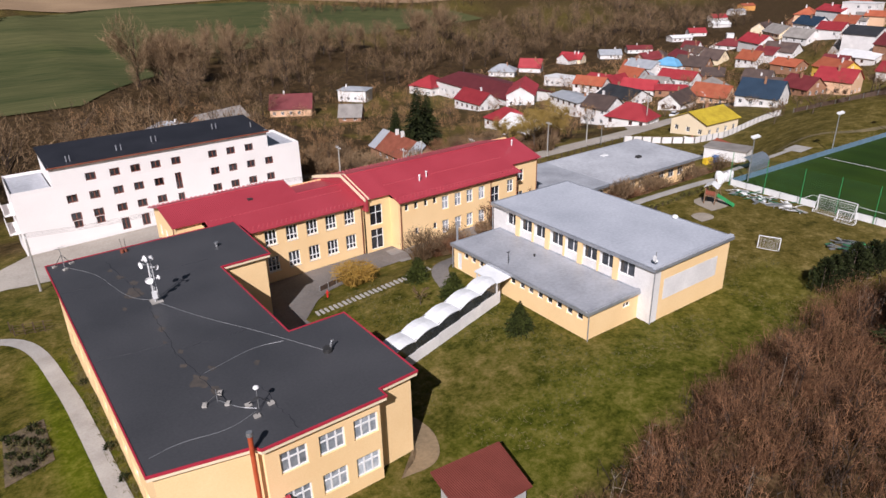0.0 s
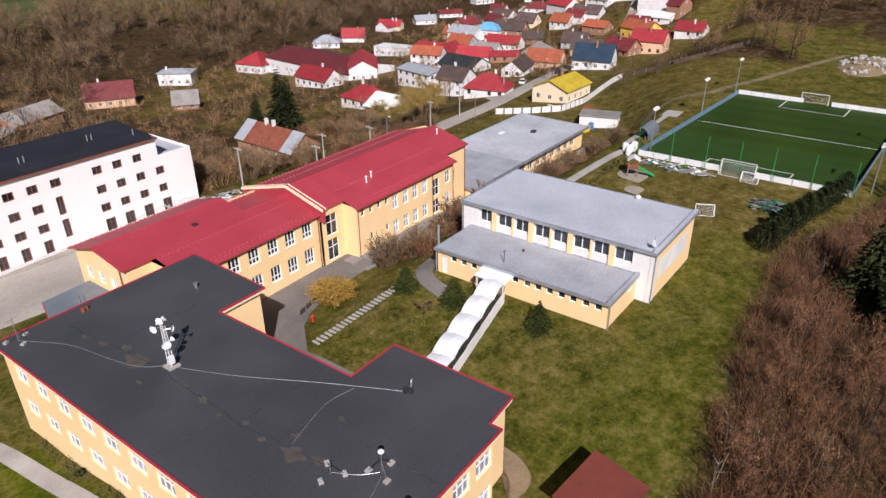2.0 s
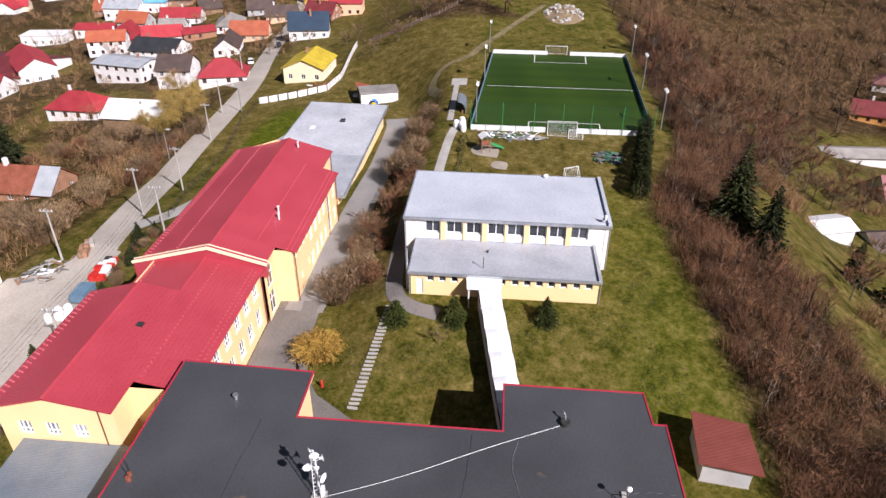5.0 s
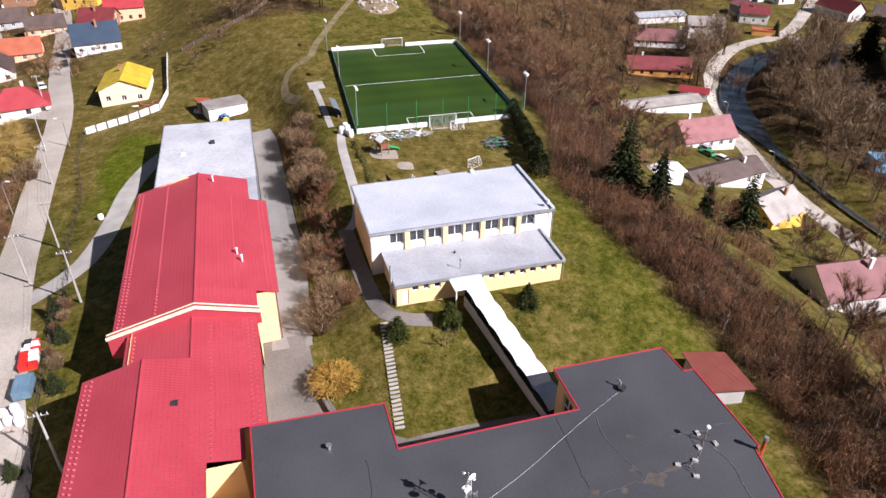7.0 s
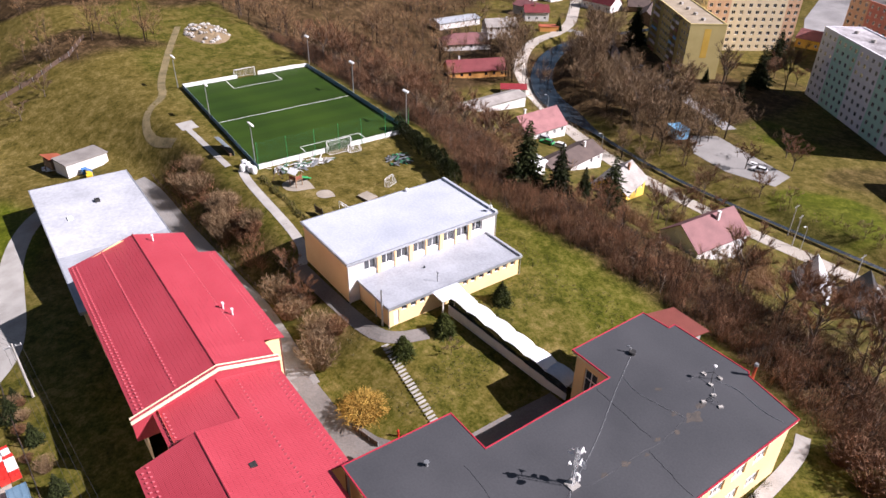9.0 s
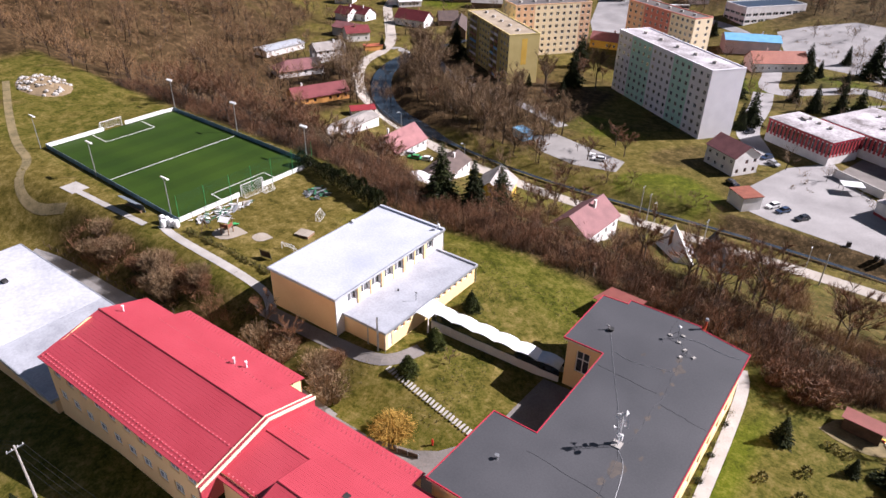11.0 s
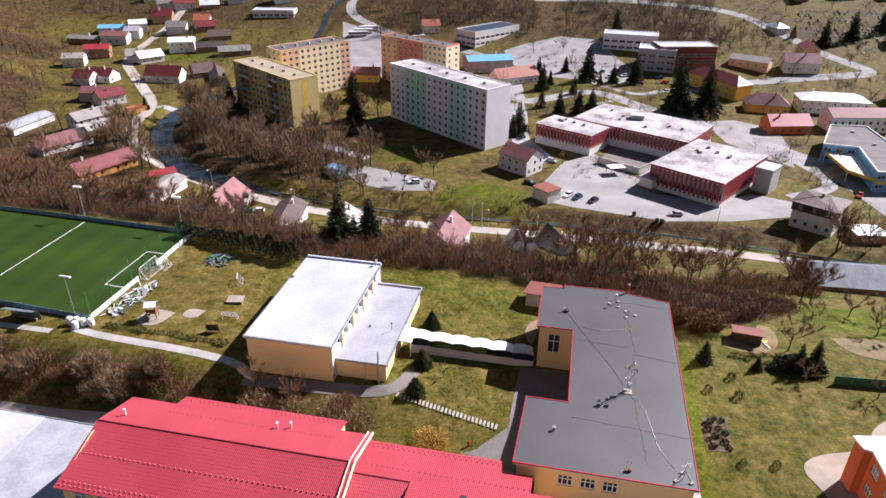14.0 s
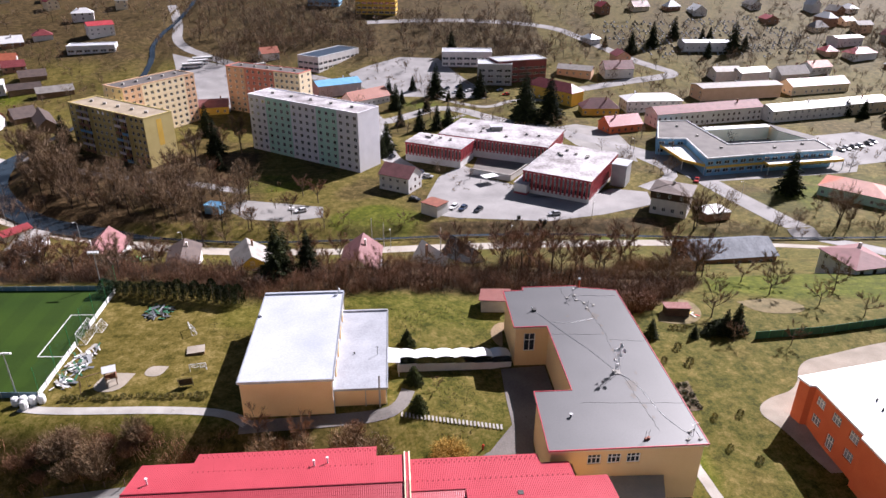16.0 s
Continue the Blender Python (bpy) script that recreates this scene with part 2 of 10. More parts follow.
ROOFS = {
    "red": surface("red_house_tiles", (0.28, 0.026, 0.034), (0.37, 0.042, 0.05), 0.5, 0.4, 6, spread=0.25, waves=(2.5, 0.02, "Z")),
    "orange": surface("orange_house_tiles", (0.31, 0.075, 0.036), (0.42, 0.12, 0.06), 0.6, 0.4, 6, spread=0.2, waves=(2.5, 0.02, "Z")),
    "maroon": surface("maroon_house_tiles", (0.14, 0.022, 0.026), (0.20, 0.04, 0.042), 0.5, 0.4, 6, spread=0.25, waves=(2.5, 0.02, "Z")),
    "mauve": surface("faded_red_tiles", (0.17, 0.065, 0.066), (0.26, 0.105, 0.105), 0.7, 0.4, 6, spread=0.2, waves=(2.5, 0.02, "Z")),
    "brown": surface("brown_house_tiles", (0.06, 0.04, 0.035), (0.11, 0.075, 0.062), 0.7, 0.4, 6, spread=0.3, waves=(2.5, 0.02, "Z")),
    "grey": surface("grey_house_sheets", (0.20, 0.18, 0.165), (0.32, 0.295, 0.27), 0.7, 0.4, 6, spread=0.25),
    "black": surface("black_house_sheets", (0.02, 0.021, 0.024), (0.04, 0.041, 0.045), 0.5, 0.4, 6, spread=0.2),
    "blue": surface("light_blue_sheets", (0.12, 0.34, 0.56), (0.18, 0.44, 0.66), 0.45, 0.4, 6),
    "navy": surface("dark_blue_tiles", (0.018, 0.035, 0.06), (0.03, 0.055, 0.09), 0.45, 0.4, 6, waves=(2.5, 0.02, "Z")),
    "steel": surface("pale_metal_sheets", (0.40, 0.43, 0.47), (0.56, 0.58, 0.61), 0.4, 0.5, 5, metal=0.3),
    "yellow": surface("mossy_yellow_sheets", (0.38, 0.27, 0.02), (0.56, 0.42, 0.035), 0.7, 0.5, 3),
    "white": surface("white_roof_sheets", (0.66, 0.66, 0.66), (0.80, 0.80, 0.80), 0.5, 0.4, 5),
    "rust": M["rust"],
    "slate": surface("stained_blue_grey_sheets", (0.06, 0.075, 0.10), (0.17, 0.19, 0.225), 0.7, 0.5, 3, metal=0.0, stretch=(1, 0.2, 1)),
}
WALLS = {
    "white": M["white_wall"], "cream": M["cream_pale"], "grey": M["grey_wall"], "orange": surface("ochre_orange_render", (0.62, 0.28, 0.07), (0.72, 0.36, 0.11), 0.9, 0.3, 7),
    "peach": surface("peach_render", (0.68, 0.42, 0.26), (0.76, 0.50, 0.33), 0.9, 0.3, 7), "yellow": surface("yellow_render", (0.70, 0.42, 0.06), (0.80, 0.52, 0.10), 0.9, 0.3, 7),
    "brick": surface("bare_brickwork", (0.26, 0.13, 0.075), (0.38, 0.20, 0.12), 0.9, 0.8, 7), "wood": M["wood"], "blue": surface("blue_render", (0.16, 0.36, 0.55), (0.22, 0.44, 0.63), 0.9, 0.3, 7),
    "palegreen": surface("pale_green_render", (0.44, 0.68, 0.59), (0.52, 0.76, 0.67), 0.9, 0.3, 7), "palegrey": surface("pale_violet_grey_render", (0.74, 0.73, 0.78), (0.82, 0.81, 0.86), 0.9, 0.3, 7),
    "red": M["orange_wall"], "pink": surface("coral_render", (0.60, 0.20, 0.15), (0.68, 0.26, 0.20), 0.9, 0.3, 7), "sand": surface("sand_render", (0.56, 0.44, 0.17), (0.64, 0.52, 0.22), 0.9, 0.3, 7),
}

# ---- mesh helpers ----
class Shape:
    """Vertices and faces of one mesh."""

    def __init__(self):
        self.v, self.f = [], []

    def quad(self, *pts):
        k = len(self.v)
        self.v.extend(tuple(p) for p in pts)
        self.f.append(tuple(range(k, k + len(pts))))
        return self

    def box(self, x0, x1, y0, y1, z0, z1):
        k = len(self.v)
        self.v.extend(((x0, y0, z0), (x1, y0, z0), (x1, y1, z0), (x0, y1, z0), (x0, y0, z1), (x1, y0, z1), (x1, y1, z1), (x0, y1, z1)))
        self.f.extend(tuple(k + i for i in q) for q in ((0, 3, 2, 1), (4, 5, 6, 7), (0, 1, 5, 4), (1, 2, 6, 5), (2, 3, 7, 6), (3, 0, 4, 7)))
        return self

    def prism(self, foot, z0, z1):
        """An upright prism over a counter-clockwise outline; z0 and z1 may be lists, one height a corner."""
        n, k = len(foot), len(self.v)
        lo = z0 if isinstance(z0, (list, tuple)) else [z0] * n
        hi = z1 if isinstance(z1, (list, tuple)) else [z1] * n
        self.v.extend((x, y, z) for (x, y), z in zip(foot, lo))
        self.v.extend((x, y, z) for (x, y), z in zip(foot, hi))
        self.f.append(tuple(range(k + n - 1, k - 1, -1)))
        self.f.append(tuple(range(k + n, k + 2 * n)))
        self.f.extend((k + i, k + (i + 1) % n, k + n + (i + 1) % n, k + n + i) for i in range(n))
        return self

    def slab(self, pts, thick):
        """A plate of that thickness under a polygon in space."""
        n, k = len(pts), len(self.v)
        self.v.extend(tuple(p) for p in pts)
        self.v.extend((p[0], p[1], p[2] - thick) for p in pts)
        self.f.append(tuple(range(k, k + n)))
        self.f.append(tuple(range(k + 2 * n - 1, k + n - 1, -1)))
        self.f.extend((k + i, k + n + i, k + n + (i + 1) % n, k + (i + 1) % n) for i in range(n))
        return self

    def tube(self, path, radii, sides=6, cap=True):
        """A tube along points, with one radius a point."""
        k, rings = len(self.v), []
        for i, p in enumerate(path):
            p = Vector(p)
            d = Vector(path[min(i + 1, len(path) - 1)]) - Vector(path[max(i - 1, 0)])
            d.normalize()
            a = d.orthogonal().normalized() if abs(d.z) > 0.9 else d.cross(Vector((0, 0, 1))).normalized()
            b = d.cross(a)
            r = radii[i] if isinstance(radii, (list, tuple)) else radii
            for j in range(sides):
                w = 2 * math.pi * j / sides
                self.v.append(tuple(p + (a * math.cos(w) + b * math.sin(w)) * r))
        for i in range(len(path) - 1):
            for j in range(sides):
                p, q = k + i * sides + j, k + i * sides + (j + 1) % sides
                self.f.append((p, q, q + sides, p + sides))
        if cap:
            self.f.append(tuple(k + j for j in range(sides - 1, -1, -1)))
            self.f.append(tuple(k + (len(path) - 1) * sides + j for j in range(sides)))
        return self

    def ball(self, c, r, seg=8, rings=6, squash=1.0):
        k = len(self.v)
        for i in range(rings + 1):
            w = math.pi * i / rings
            for j in range(seg):
                u = 2 * math.pi * j / seg
                self.v.append((c[0] + r * math.sin(w) * math.cos(u), c[1] + r * math.sin(w) * math.sin(u), c[2] + r * squash * math.cos(w)))
        for i in range(rings):
            for j in range(seg):
                p, q = k + i * seg + j, k + i * seg + (j + 1) % seg
                self.f.append((p, p + seg, q + seg, q))
        return self

    def mesh(self, name, mat):
        me = bpy.data.meshes.new(name)
        me.from_pydata(self.v, [], self.f)
        me.materials.append(mat)
        return me


def part(name, shape, mat, parent=None, label="", at=None):
    """Links a Shape or mesh as one object; under a thing its coordinates are the world's unless at gives a place of its own."""
    me = shape if isinstance(shape, bpy.types.Mesh) else shape.mesh(name, mat)
    ob = new(name, me)
    if parent is not None:
        ob.parent = parent
        if at is None:
            ob.matrix_parent_inverse = parent.matrix_basis.inverted()
    if at is not None:
        ob.matrix_basis = at
    if label:
        ob["label"] = label
    return ob


def thing(name, label, category, at=None, group=""):
    ob = new(name)
    ob.empty_display_size = 0.5
    if at is not None:
        ob.matrix_basis = at
    return tagged(ob, label, category, group)


def wall(shape, p0, p1, z0, z1, holes=(), depth=0.18, top=None):
    """A wall face from p0 to p1, outside on the right, with openings (u, v, w, h) whose reveals go inwards. top: (u, z) points of a gable above z1."""
    d = Vector((p1[0] - p0[0], p1[1] - p0[1]))
    length = d.length
    d /= length
    inn = Vector((-d.y, d.x))

    def at(u, z, k=0.0):
        return (p0[0] + d.x * u + inn.x * k, p0[1] + d.y * u + inn.y * k, z)
    us = sorted({0.0, length, *(h[0] for h in holes), *(h[0] + h[2] for h in holes)})
    zs = sorted({z0, z1, *(h[1] for h in holes), *(h[1] + h[3] for h in holes)})
    for a, b in zip(us, us[1:]):
        for c, e in zip(zs, zs[1:]):
            mu, mz = (a + b) / 2, (c + e) / 2
            if not any(h[0] < mu < h[0] + h[2] and h[1] < mz < h[1] + h[3] for h in holes):
                shape.quad(at(a, c), at(b, c), at(b, e), at(a, e))
    for u, v, w, h in holes:
        for (a, c), (b, e) in (((u, v), (u, v + h)), ((u, v + h), (u + w, v + h)), ((u + w, v + h), (u + w, v)), ((u + w, v), (u, v))):
            shape.quad(at(a, c), at(b, e), at(b, e, depth), at(a, c, depth))
    if top:
        shape.quad(*[at(u, z) for u, z in top])
    return shape


WINDOWS = {}


def lattice(xs, zs, y0, y1):
    """A frame in one piece: bars over the spans xs across and zs up, of one depth."""
    s = Shape()
    us, vs = sorted({round(v, 4) for a in xs for v in a}), sorted({round(v, 4) for a in zs for v in a})
    index = {}

    def at(i, j, k):
        if (i, j, k) not in index:
            index[i, j, k] = len(s.v)
            s.v.append((us[i], y1 if k else y0, vs[j]))
        return index[i, j, k]

    def solid(i, j):
        if not (0 <= i < len(us) - 1 and 0 <= j < len(vs) - 1):
            return False
        mu, mv = (us[i] + us[i + 1]) / 2, (vs[j] + vs[j + 1]) / 2
        return any(a < mu < b for a, b in xs) or any(a < mv < b for a, b in zs)
    for i in range(len(us) - 1):
        for j in range(len(vs) - 1):
            if not solid(i, j):
                continue
            s.f.append((at(i, j, 0), at(i + 1, j, 0), at(i + 1, j + 1, 0), at(i, j + 1, 0)))
            s.f.append((at(i, j + 1, 1), at(i + 1, j + 1, 1), at(i + 1, j, 1), at(i, j, 1)))
            if not solid(i - 1, j):
                s.f.append((at(i, j + 1, 0), at(i, j + 1, 1), at(i, j, 1), at(i, j, 0)))
            if not solid(i + 1, j):
                s.f.append((at(i + 1, j, 0), at(i + 1, j, 1), at(i + 1, j + 1, 1), at(i + 1, j + 1, 0)))
            if not solid(i, j - 1):
                s.f.append((at(i, j, 0), at(i, j, 1), at(i + 1, j, 1), at(i + 1, j, 0)))
            if not solid(i, j + 1):
                s.f.append((at(i + 1, j + 1, 0), at(i + 1, j + 1, 1), at(i, j + 1, 1), at(i, j + 1, 0)))
    return s


def bars(w, h, cols, transom, bar):
    xs = [(0, bar), (w - bar, w)] + [(w * i / cols - bar / 2, w * i / cols + bar / 2) for i in range(1, cols)]
    zs = [(0, bar), (h - bar, h)] + ([(h * transom - bar / 2, h * transom + bar / 2)] if transom else [])
    return lattice(xs, zs, 0, 0.07)


def window_meshes(w, h, cols, transom, frame_mat, glass_mat, bar):
    key = (round(w, 2), round(h, 2), cols, transom, frame_mat.name, glass_mat.name)
    if key not in WINDOWS:
        s = bars(w, h, cols, transom, bar)
        WINDOWS[key] = (s.mesh("window", frame_mat), Shape().quad((0.02, 0.045, 0.02), (w - 0.02, 0.045, 0.02), (w - 0.02, 0.045, h - 0.02), (0.02, 0.045, h - 0.02)).mesh("pane", glass_mat))
    return WINDOWS[key]


def one_window(w, h, frame_mat, glass_mat):
    """A plain far window in one mesh: frame bars and the pane behind them."""
    key = (round(w, 2), round(h, 2), frame_mat.name, glass_mat.name)
    if key not in WINDOWS:
        s = bars(w, h, 2, 0.0, 0.1)
        s.quad((0.02, 0.045, 0.02), (w - 0.02, 0.045, 0.02), (w - 0.02, 0.045, h - 0.02), (0.02, 0.045, h - 0.02))
        me = s.mesh("window", frame_mat)
        me.materials.append(glass_mat)
        me.polygons[len(s.f) - 1].material_index = 1
        WINDOWS[key] = me
    return WINDOWS[key]


def put_windows(parent, p0, p1, holes, cols=2, transom=0.0, frame_mat=None, glass_mat=None, depth=0.14, bar=0.09, world=True, sill=None, plain=False):
    """A window with its pane in each opening of that wall."""
    d = Vector((p1[0] - p0[0], p1[1] - p0[1])).normalized()
    for u, v, w, h in holes:
        if plain:
            fm = one_window(w, h, frame_mat or M["white_frame"], glass_mat or M["glass"])
        else:
            fm, gm = window_meshes(w, h, cols, transom, frame_mat or M["white_frame"], glass_mat or M["glass"], bar)
        m = Matrix(((d.x, -d.y, 0, p0[0] + d.x * u - d.y * depth), (d.y, d.x, 0, p0[1] + d.y * u + d.x * depth), (0, 0, 1, v), (0, 0, 0, 1)))
        ob = part("window", fm, None, parent)
        ob.matrix_basis = m
        if not world:
            ob.matrix_parent_inverse = Matrix()
        if plain:
            continue
        part("pane", gm, None, ob, at=Matrix())
        if sill:
            part("sill", Shape().box(-0.06, w + 0.06, -depth - 0.06, 0.0, -0.06, -0.003), sill, ob, at=Matrix())


def pipe(parent, x, y, z0, z1, mat, name="downpipe", r=0.06):
    return part(name, Shape().tube(((x, y, z0), (x, y, z1)), r, 6), mat, parent)


def lerp_table(v, table):
    if v <= table[0][0]:
        return table[0][1]
    for (a, p), (b, q) in zip(table, table[1:]):
        if v <= b:
            return p + (q - p) * (v - a) / (b - a)
    return table[-1][1]


def smooth(v):
    v = min(1.0, max(0.0, v))
    return v * v * (3 - 2 * v)

# ---- ground ----
RIVER = [(196, -470), (192, -400), (200, -350), (188, -305), (191, -250), (197, -200), (202, -166), (200, -144), (192, -123), (173, -100), (155, -87), (133, -80), (108, -74), (84, -70), (50, -71), (22, -73), (-10, -72), (-40, -67), (-80, -62), (-140, -60), (-260, -70)]


def segment_distance(x, y, a, b):
    dx, dy = b[0] - a[0], b[1] - a[1]
    t = max(0.0, min(1.0, ((x - a[0]) * dx + (y - a[1]) * dy) / (dx * dx + dy * dy)))
    return math.hypot(x - a[0] - t * dx, y - a[1] - t * dy)


def ground(x, y):
    """Height of the terrain."""
    plateau = lerp_table(x, ((-60, -0.5), (-10, 0.2), (5, 0.7), (28, 0.9), (44, 2.9), (66, 2.7), (78, 3.4), (160, 3.4), (230, 8.0), (400, 25.0)))
    street = lerp_table(x, ((-60, -1.5), (60, 0.2), (92, -3.5), (200, -6.0), (400, -12.0)))
    village = lerp_table(y, ((60, 0), (78, -1.2), (92, -2.8), (105, -4.0), (125, -8.0), (160, -11.0), (225, -17.0), (400, -19.0), (700, 0.0), (1500, 40.0)))
    town = lerp_table(y, ((-900, 60.0), (-420, 5.0), (-260, -23.0), (-200, -25.0), (-75, -25.0), (-55, -23.0), (-30, -16.5), (0, -6)))
    low = street + village + 30 * smooth((x - 270) / 130) * smooth((260 - y) / 120)
    top = plateau + (low - plateau) * smooth((y - 47) / (10 + 34 * smooth((x - 115) / 60)))
    edge = 10 + 11 * smooth((12 - x) / 20)
    s = min(1.0, max(0.0, (edge - y) / 33))
    s = s*0.5+0.5*smooth(s)
    z = top * (1 - s) + town * s
    if -480 < y < -50 and -270 < x < 230:      # the stream's bed
        near = min(segment_distance(x, y, a, b) for a, b in zip(RIVER, RIVER[1:]))
        z -= 2.2 * (1 - smooth((near - 2.5 - 2.4 * smooth((x - 118) / 25) * smooth((y + 175) / 25)) / 4.0))
    rise = (y + 64 + 1.75 * (x - 226)) / 2.0      # the wooded valley side east of the stream
    if rise > 0 and x > 195:
        side = -25 + 0.36 * rise * smooth(rise / 30)
        z += max(0.0, min(side, 22.0) - z) * smooth((8 - y) / 45)
    return z


def steps(a, b, near0, near1, d):
    out, v = [], near0
    while v < near1:
        out.append(v)
        v += d
    out.append(near1)
    lo, hi, s = near0, near1, d
    while lo > a or hi < b:
        s *= 1.22
        lo, hi = lo - s, hi + s
        out = ([max(lo, a)] if out[0] > a else []) + out + ([min(hi, b)] if out[-1] < b else [])
    return out


XS = steps(-3000, 3000, -120, 250, 2.0)
YS = steps(-3000, 3000, -210, 190, 2.0)
ZS = np.array([[ground(x, y) for y in YS] for x in XS])


def height(x, y):
    """Height of the ground sheet itself."""
    i = min(max(int(np.searchsorted(XS, x)) - 1, 0), len(XS) - 2)
    j = min(max(int(np.searchsorted(YS, y)) - 1, 0), len(YS) - 2)
    u, v = (x - XS[i]) / (XS[i + 1] - XS[i]), (y - YS[j]) / (YS[j + 1] - YS[j])
    return float(ZS[i, j] * (1 - u) * (1 - v) + ZS[i + 1, j] * u * (1 - v) + ZS[i, j + 1] * (1 - u) * v + ZS[i + 1, j + 1] * u * v)


def brush_cover(x, y):
    """How much leaf litter and scrub covers the ground at a place, 0 to 1."""
    n = noise.noise(Vector((x * 0.05, y * 0.05, 0))) * 5
    edge = lerp_table(x, ((-60, -12), (-22, 5), (-9, 16), (0, 18.5), (9, 16.2), (20, 14.4), (45, 14.4), (70, 17.5), (95, 8), (150, 7), (200, 10)))
    a = smooth((edge + n * 0.3 - y) / 3) * smooth((y + 52 + n) / 8) * smooth((x + 25) / 8)
    belt = lerp_table(x, ((-22, 9), (-6, 14), (14, 17), (30, 15), (90, 13), (104, 24), (155, 28), (172, 90)))
    a *= 1 - (0.56 + 0.22 * smooth((x - 18) / 10)) * smooth((edge - belt + 0.6 * n - y) / 4)      # gardens below the belt of scrub
    b = 0.55 * smooth((y - 48.5) / 2) * smooth((56 - y) / 2) * smooth((x - 44) / 4) * smooth((120 - x) / 10)
    c = smooth((x - (165 if y < 2 else 204 if y < 30 else 172) + n) / 10) * smooth((y + 130) / 25) * smooth((78 - y) / 10)
    if y > 26:      # clumps of trees on the open meadow
        c *= smooth((noise.noise(Vector((x * 0.035, y * 0.035, 12))) + 0.12) * 6)
    d = smooth((y - 99) / 3) * smooth((135 - y) / 8) * smooth((x - 50) / 6) * smooth((115 - x) / 8) * 0.7
    e = smooth((y - (128 if x < 100 else 245) + 2 * n) / 15) * smooth((400 + 0.1 * x - y + 3 * n) / 20)
    g = smooth((y - 98) / 12) * (0.1 + 0.75 * smooth((n + 1.0) / 1.6))
    k = smooth((-44 - y) / 10) * (0.05 + 0.5 * smooth((n + 0.2) / 1.5)) * (1 - 0.8 * smooth((16 - math.hypot(x - 48, (y + 88) * 1.3)) / 6))
    q = smooth((-300 - y) / 14) * (0.85 if x > -60 else 0.3 + 0.45 * smooth((n + 0.8) / 2.0))
    # litter below the blocks, also darkening the ground for tree and block shadow
    s = smooth((x - 92) / 10) * smooth((205 - x) / 12) * smooth((-82 - y) / 6) * smooth((y + 165) / 10) * (1 - smooth((n - 1.6) / 1.5))
    w = 0.95 * smooth((y + 83) / 3) * smooth((-70 - y) / 3) * smooth((34 - x) / 4) * smooth((x + 50) / 8)
    v = smooth((y + 72 + 1.75 * (x - 226)) / 14) * smooth((-36 - y) / 8) * smooth((x - 195) / 12) * smooth((noise.noise(Vector((x * 0.018, y * 0.018, 15))) + 0.22) * 8)
    return max(a, b, c, d, e, g, k, q, s, v, w)


def dry_cover(x, y):
    a = smooth((x - 64) / 4) * smooth((96 - x) / 3) * smooth((y - 8) / 3) * smooth((47 - y) / 2) * 0.85
    b = smooth((x - 96) / 6) * smooth((y - 42) / 3) * 0.95
    c = smooth((-50 - y) / 10) * 0.6
    d = smooth((y - 95) / 10) * 0.8
    return max(a, b, c, d)


LAWNS = [(2.6, 44, 2.4, 20), (-36, -62, 20, 6), (-130, -112, 16, 8), (60, -200, 12, 16), (-60, 0, 14, 10), (50, -84, 17, 12), (-95, -92, 13, 11), (-176, -162, 17, 12), (-46, 4, 26, 12), (-20, -140, 14, 7), (14, -202, 16, 12), (-28, -228, 14, 8), (30, -230, 14, 9), (112, 83, 17, 7), (88, 150, 12, 8), (-62, -62, 12, 5), (95, -120, 22, 9), (-110, -100, 14, 8), (250, -250, 20, 10)]


def lush_cover(x, y):
    """Where the grass is fresh and bright green."""
    n = noise.noise(Vector((x * 0.08, y * 0.08, 9))) * 0.35
    a = max(smooth((1.15 + n - math.hypot((x - cx) / rx, (y - cy) / ry)) * 3) for cx, cy, rx, ry in LAWNS)
    b = 0.4 * smooth((x - 24) / 3) * smooth((76 - x) / 4) * smooth((y - 13) / 3) * smooth((26 + n * 8 - y) / 3)
    return max(a, b)


verts = [(x, y, float(ZS[i, j])) for i, x in enumerate(XS) for j, y in enumerate(YS)]
nj = len(YS)
gm = bpy.data.meshes.new("ground")
gm.from_pydata(verts, [], [(i * nj + j, (i + 1) * nj + j, (i + 1) * nj + j + 1, i * nj + j + 1) for i in range(len(XS) - 1) for j in range(nj - 1)])
for nm, fn in (("brush", brush_cover), ("dry", dry_cover), ("lush", lush_cover)):
    gm.attributes.new(nm, "FLOAT", "POINT").data.foreach_set("value", [fn(x, y) for x, y, z in verts])
gm.polygons.foreach_set("use_smooth", [True] * len(gm.polygons))


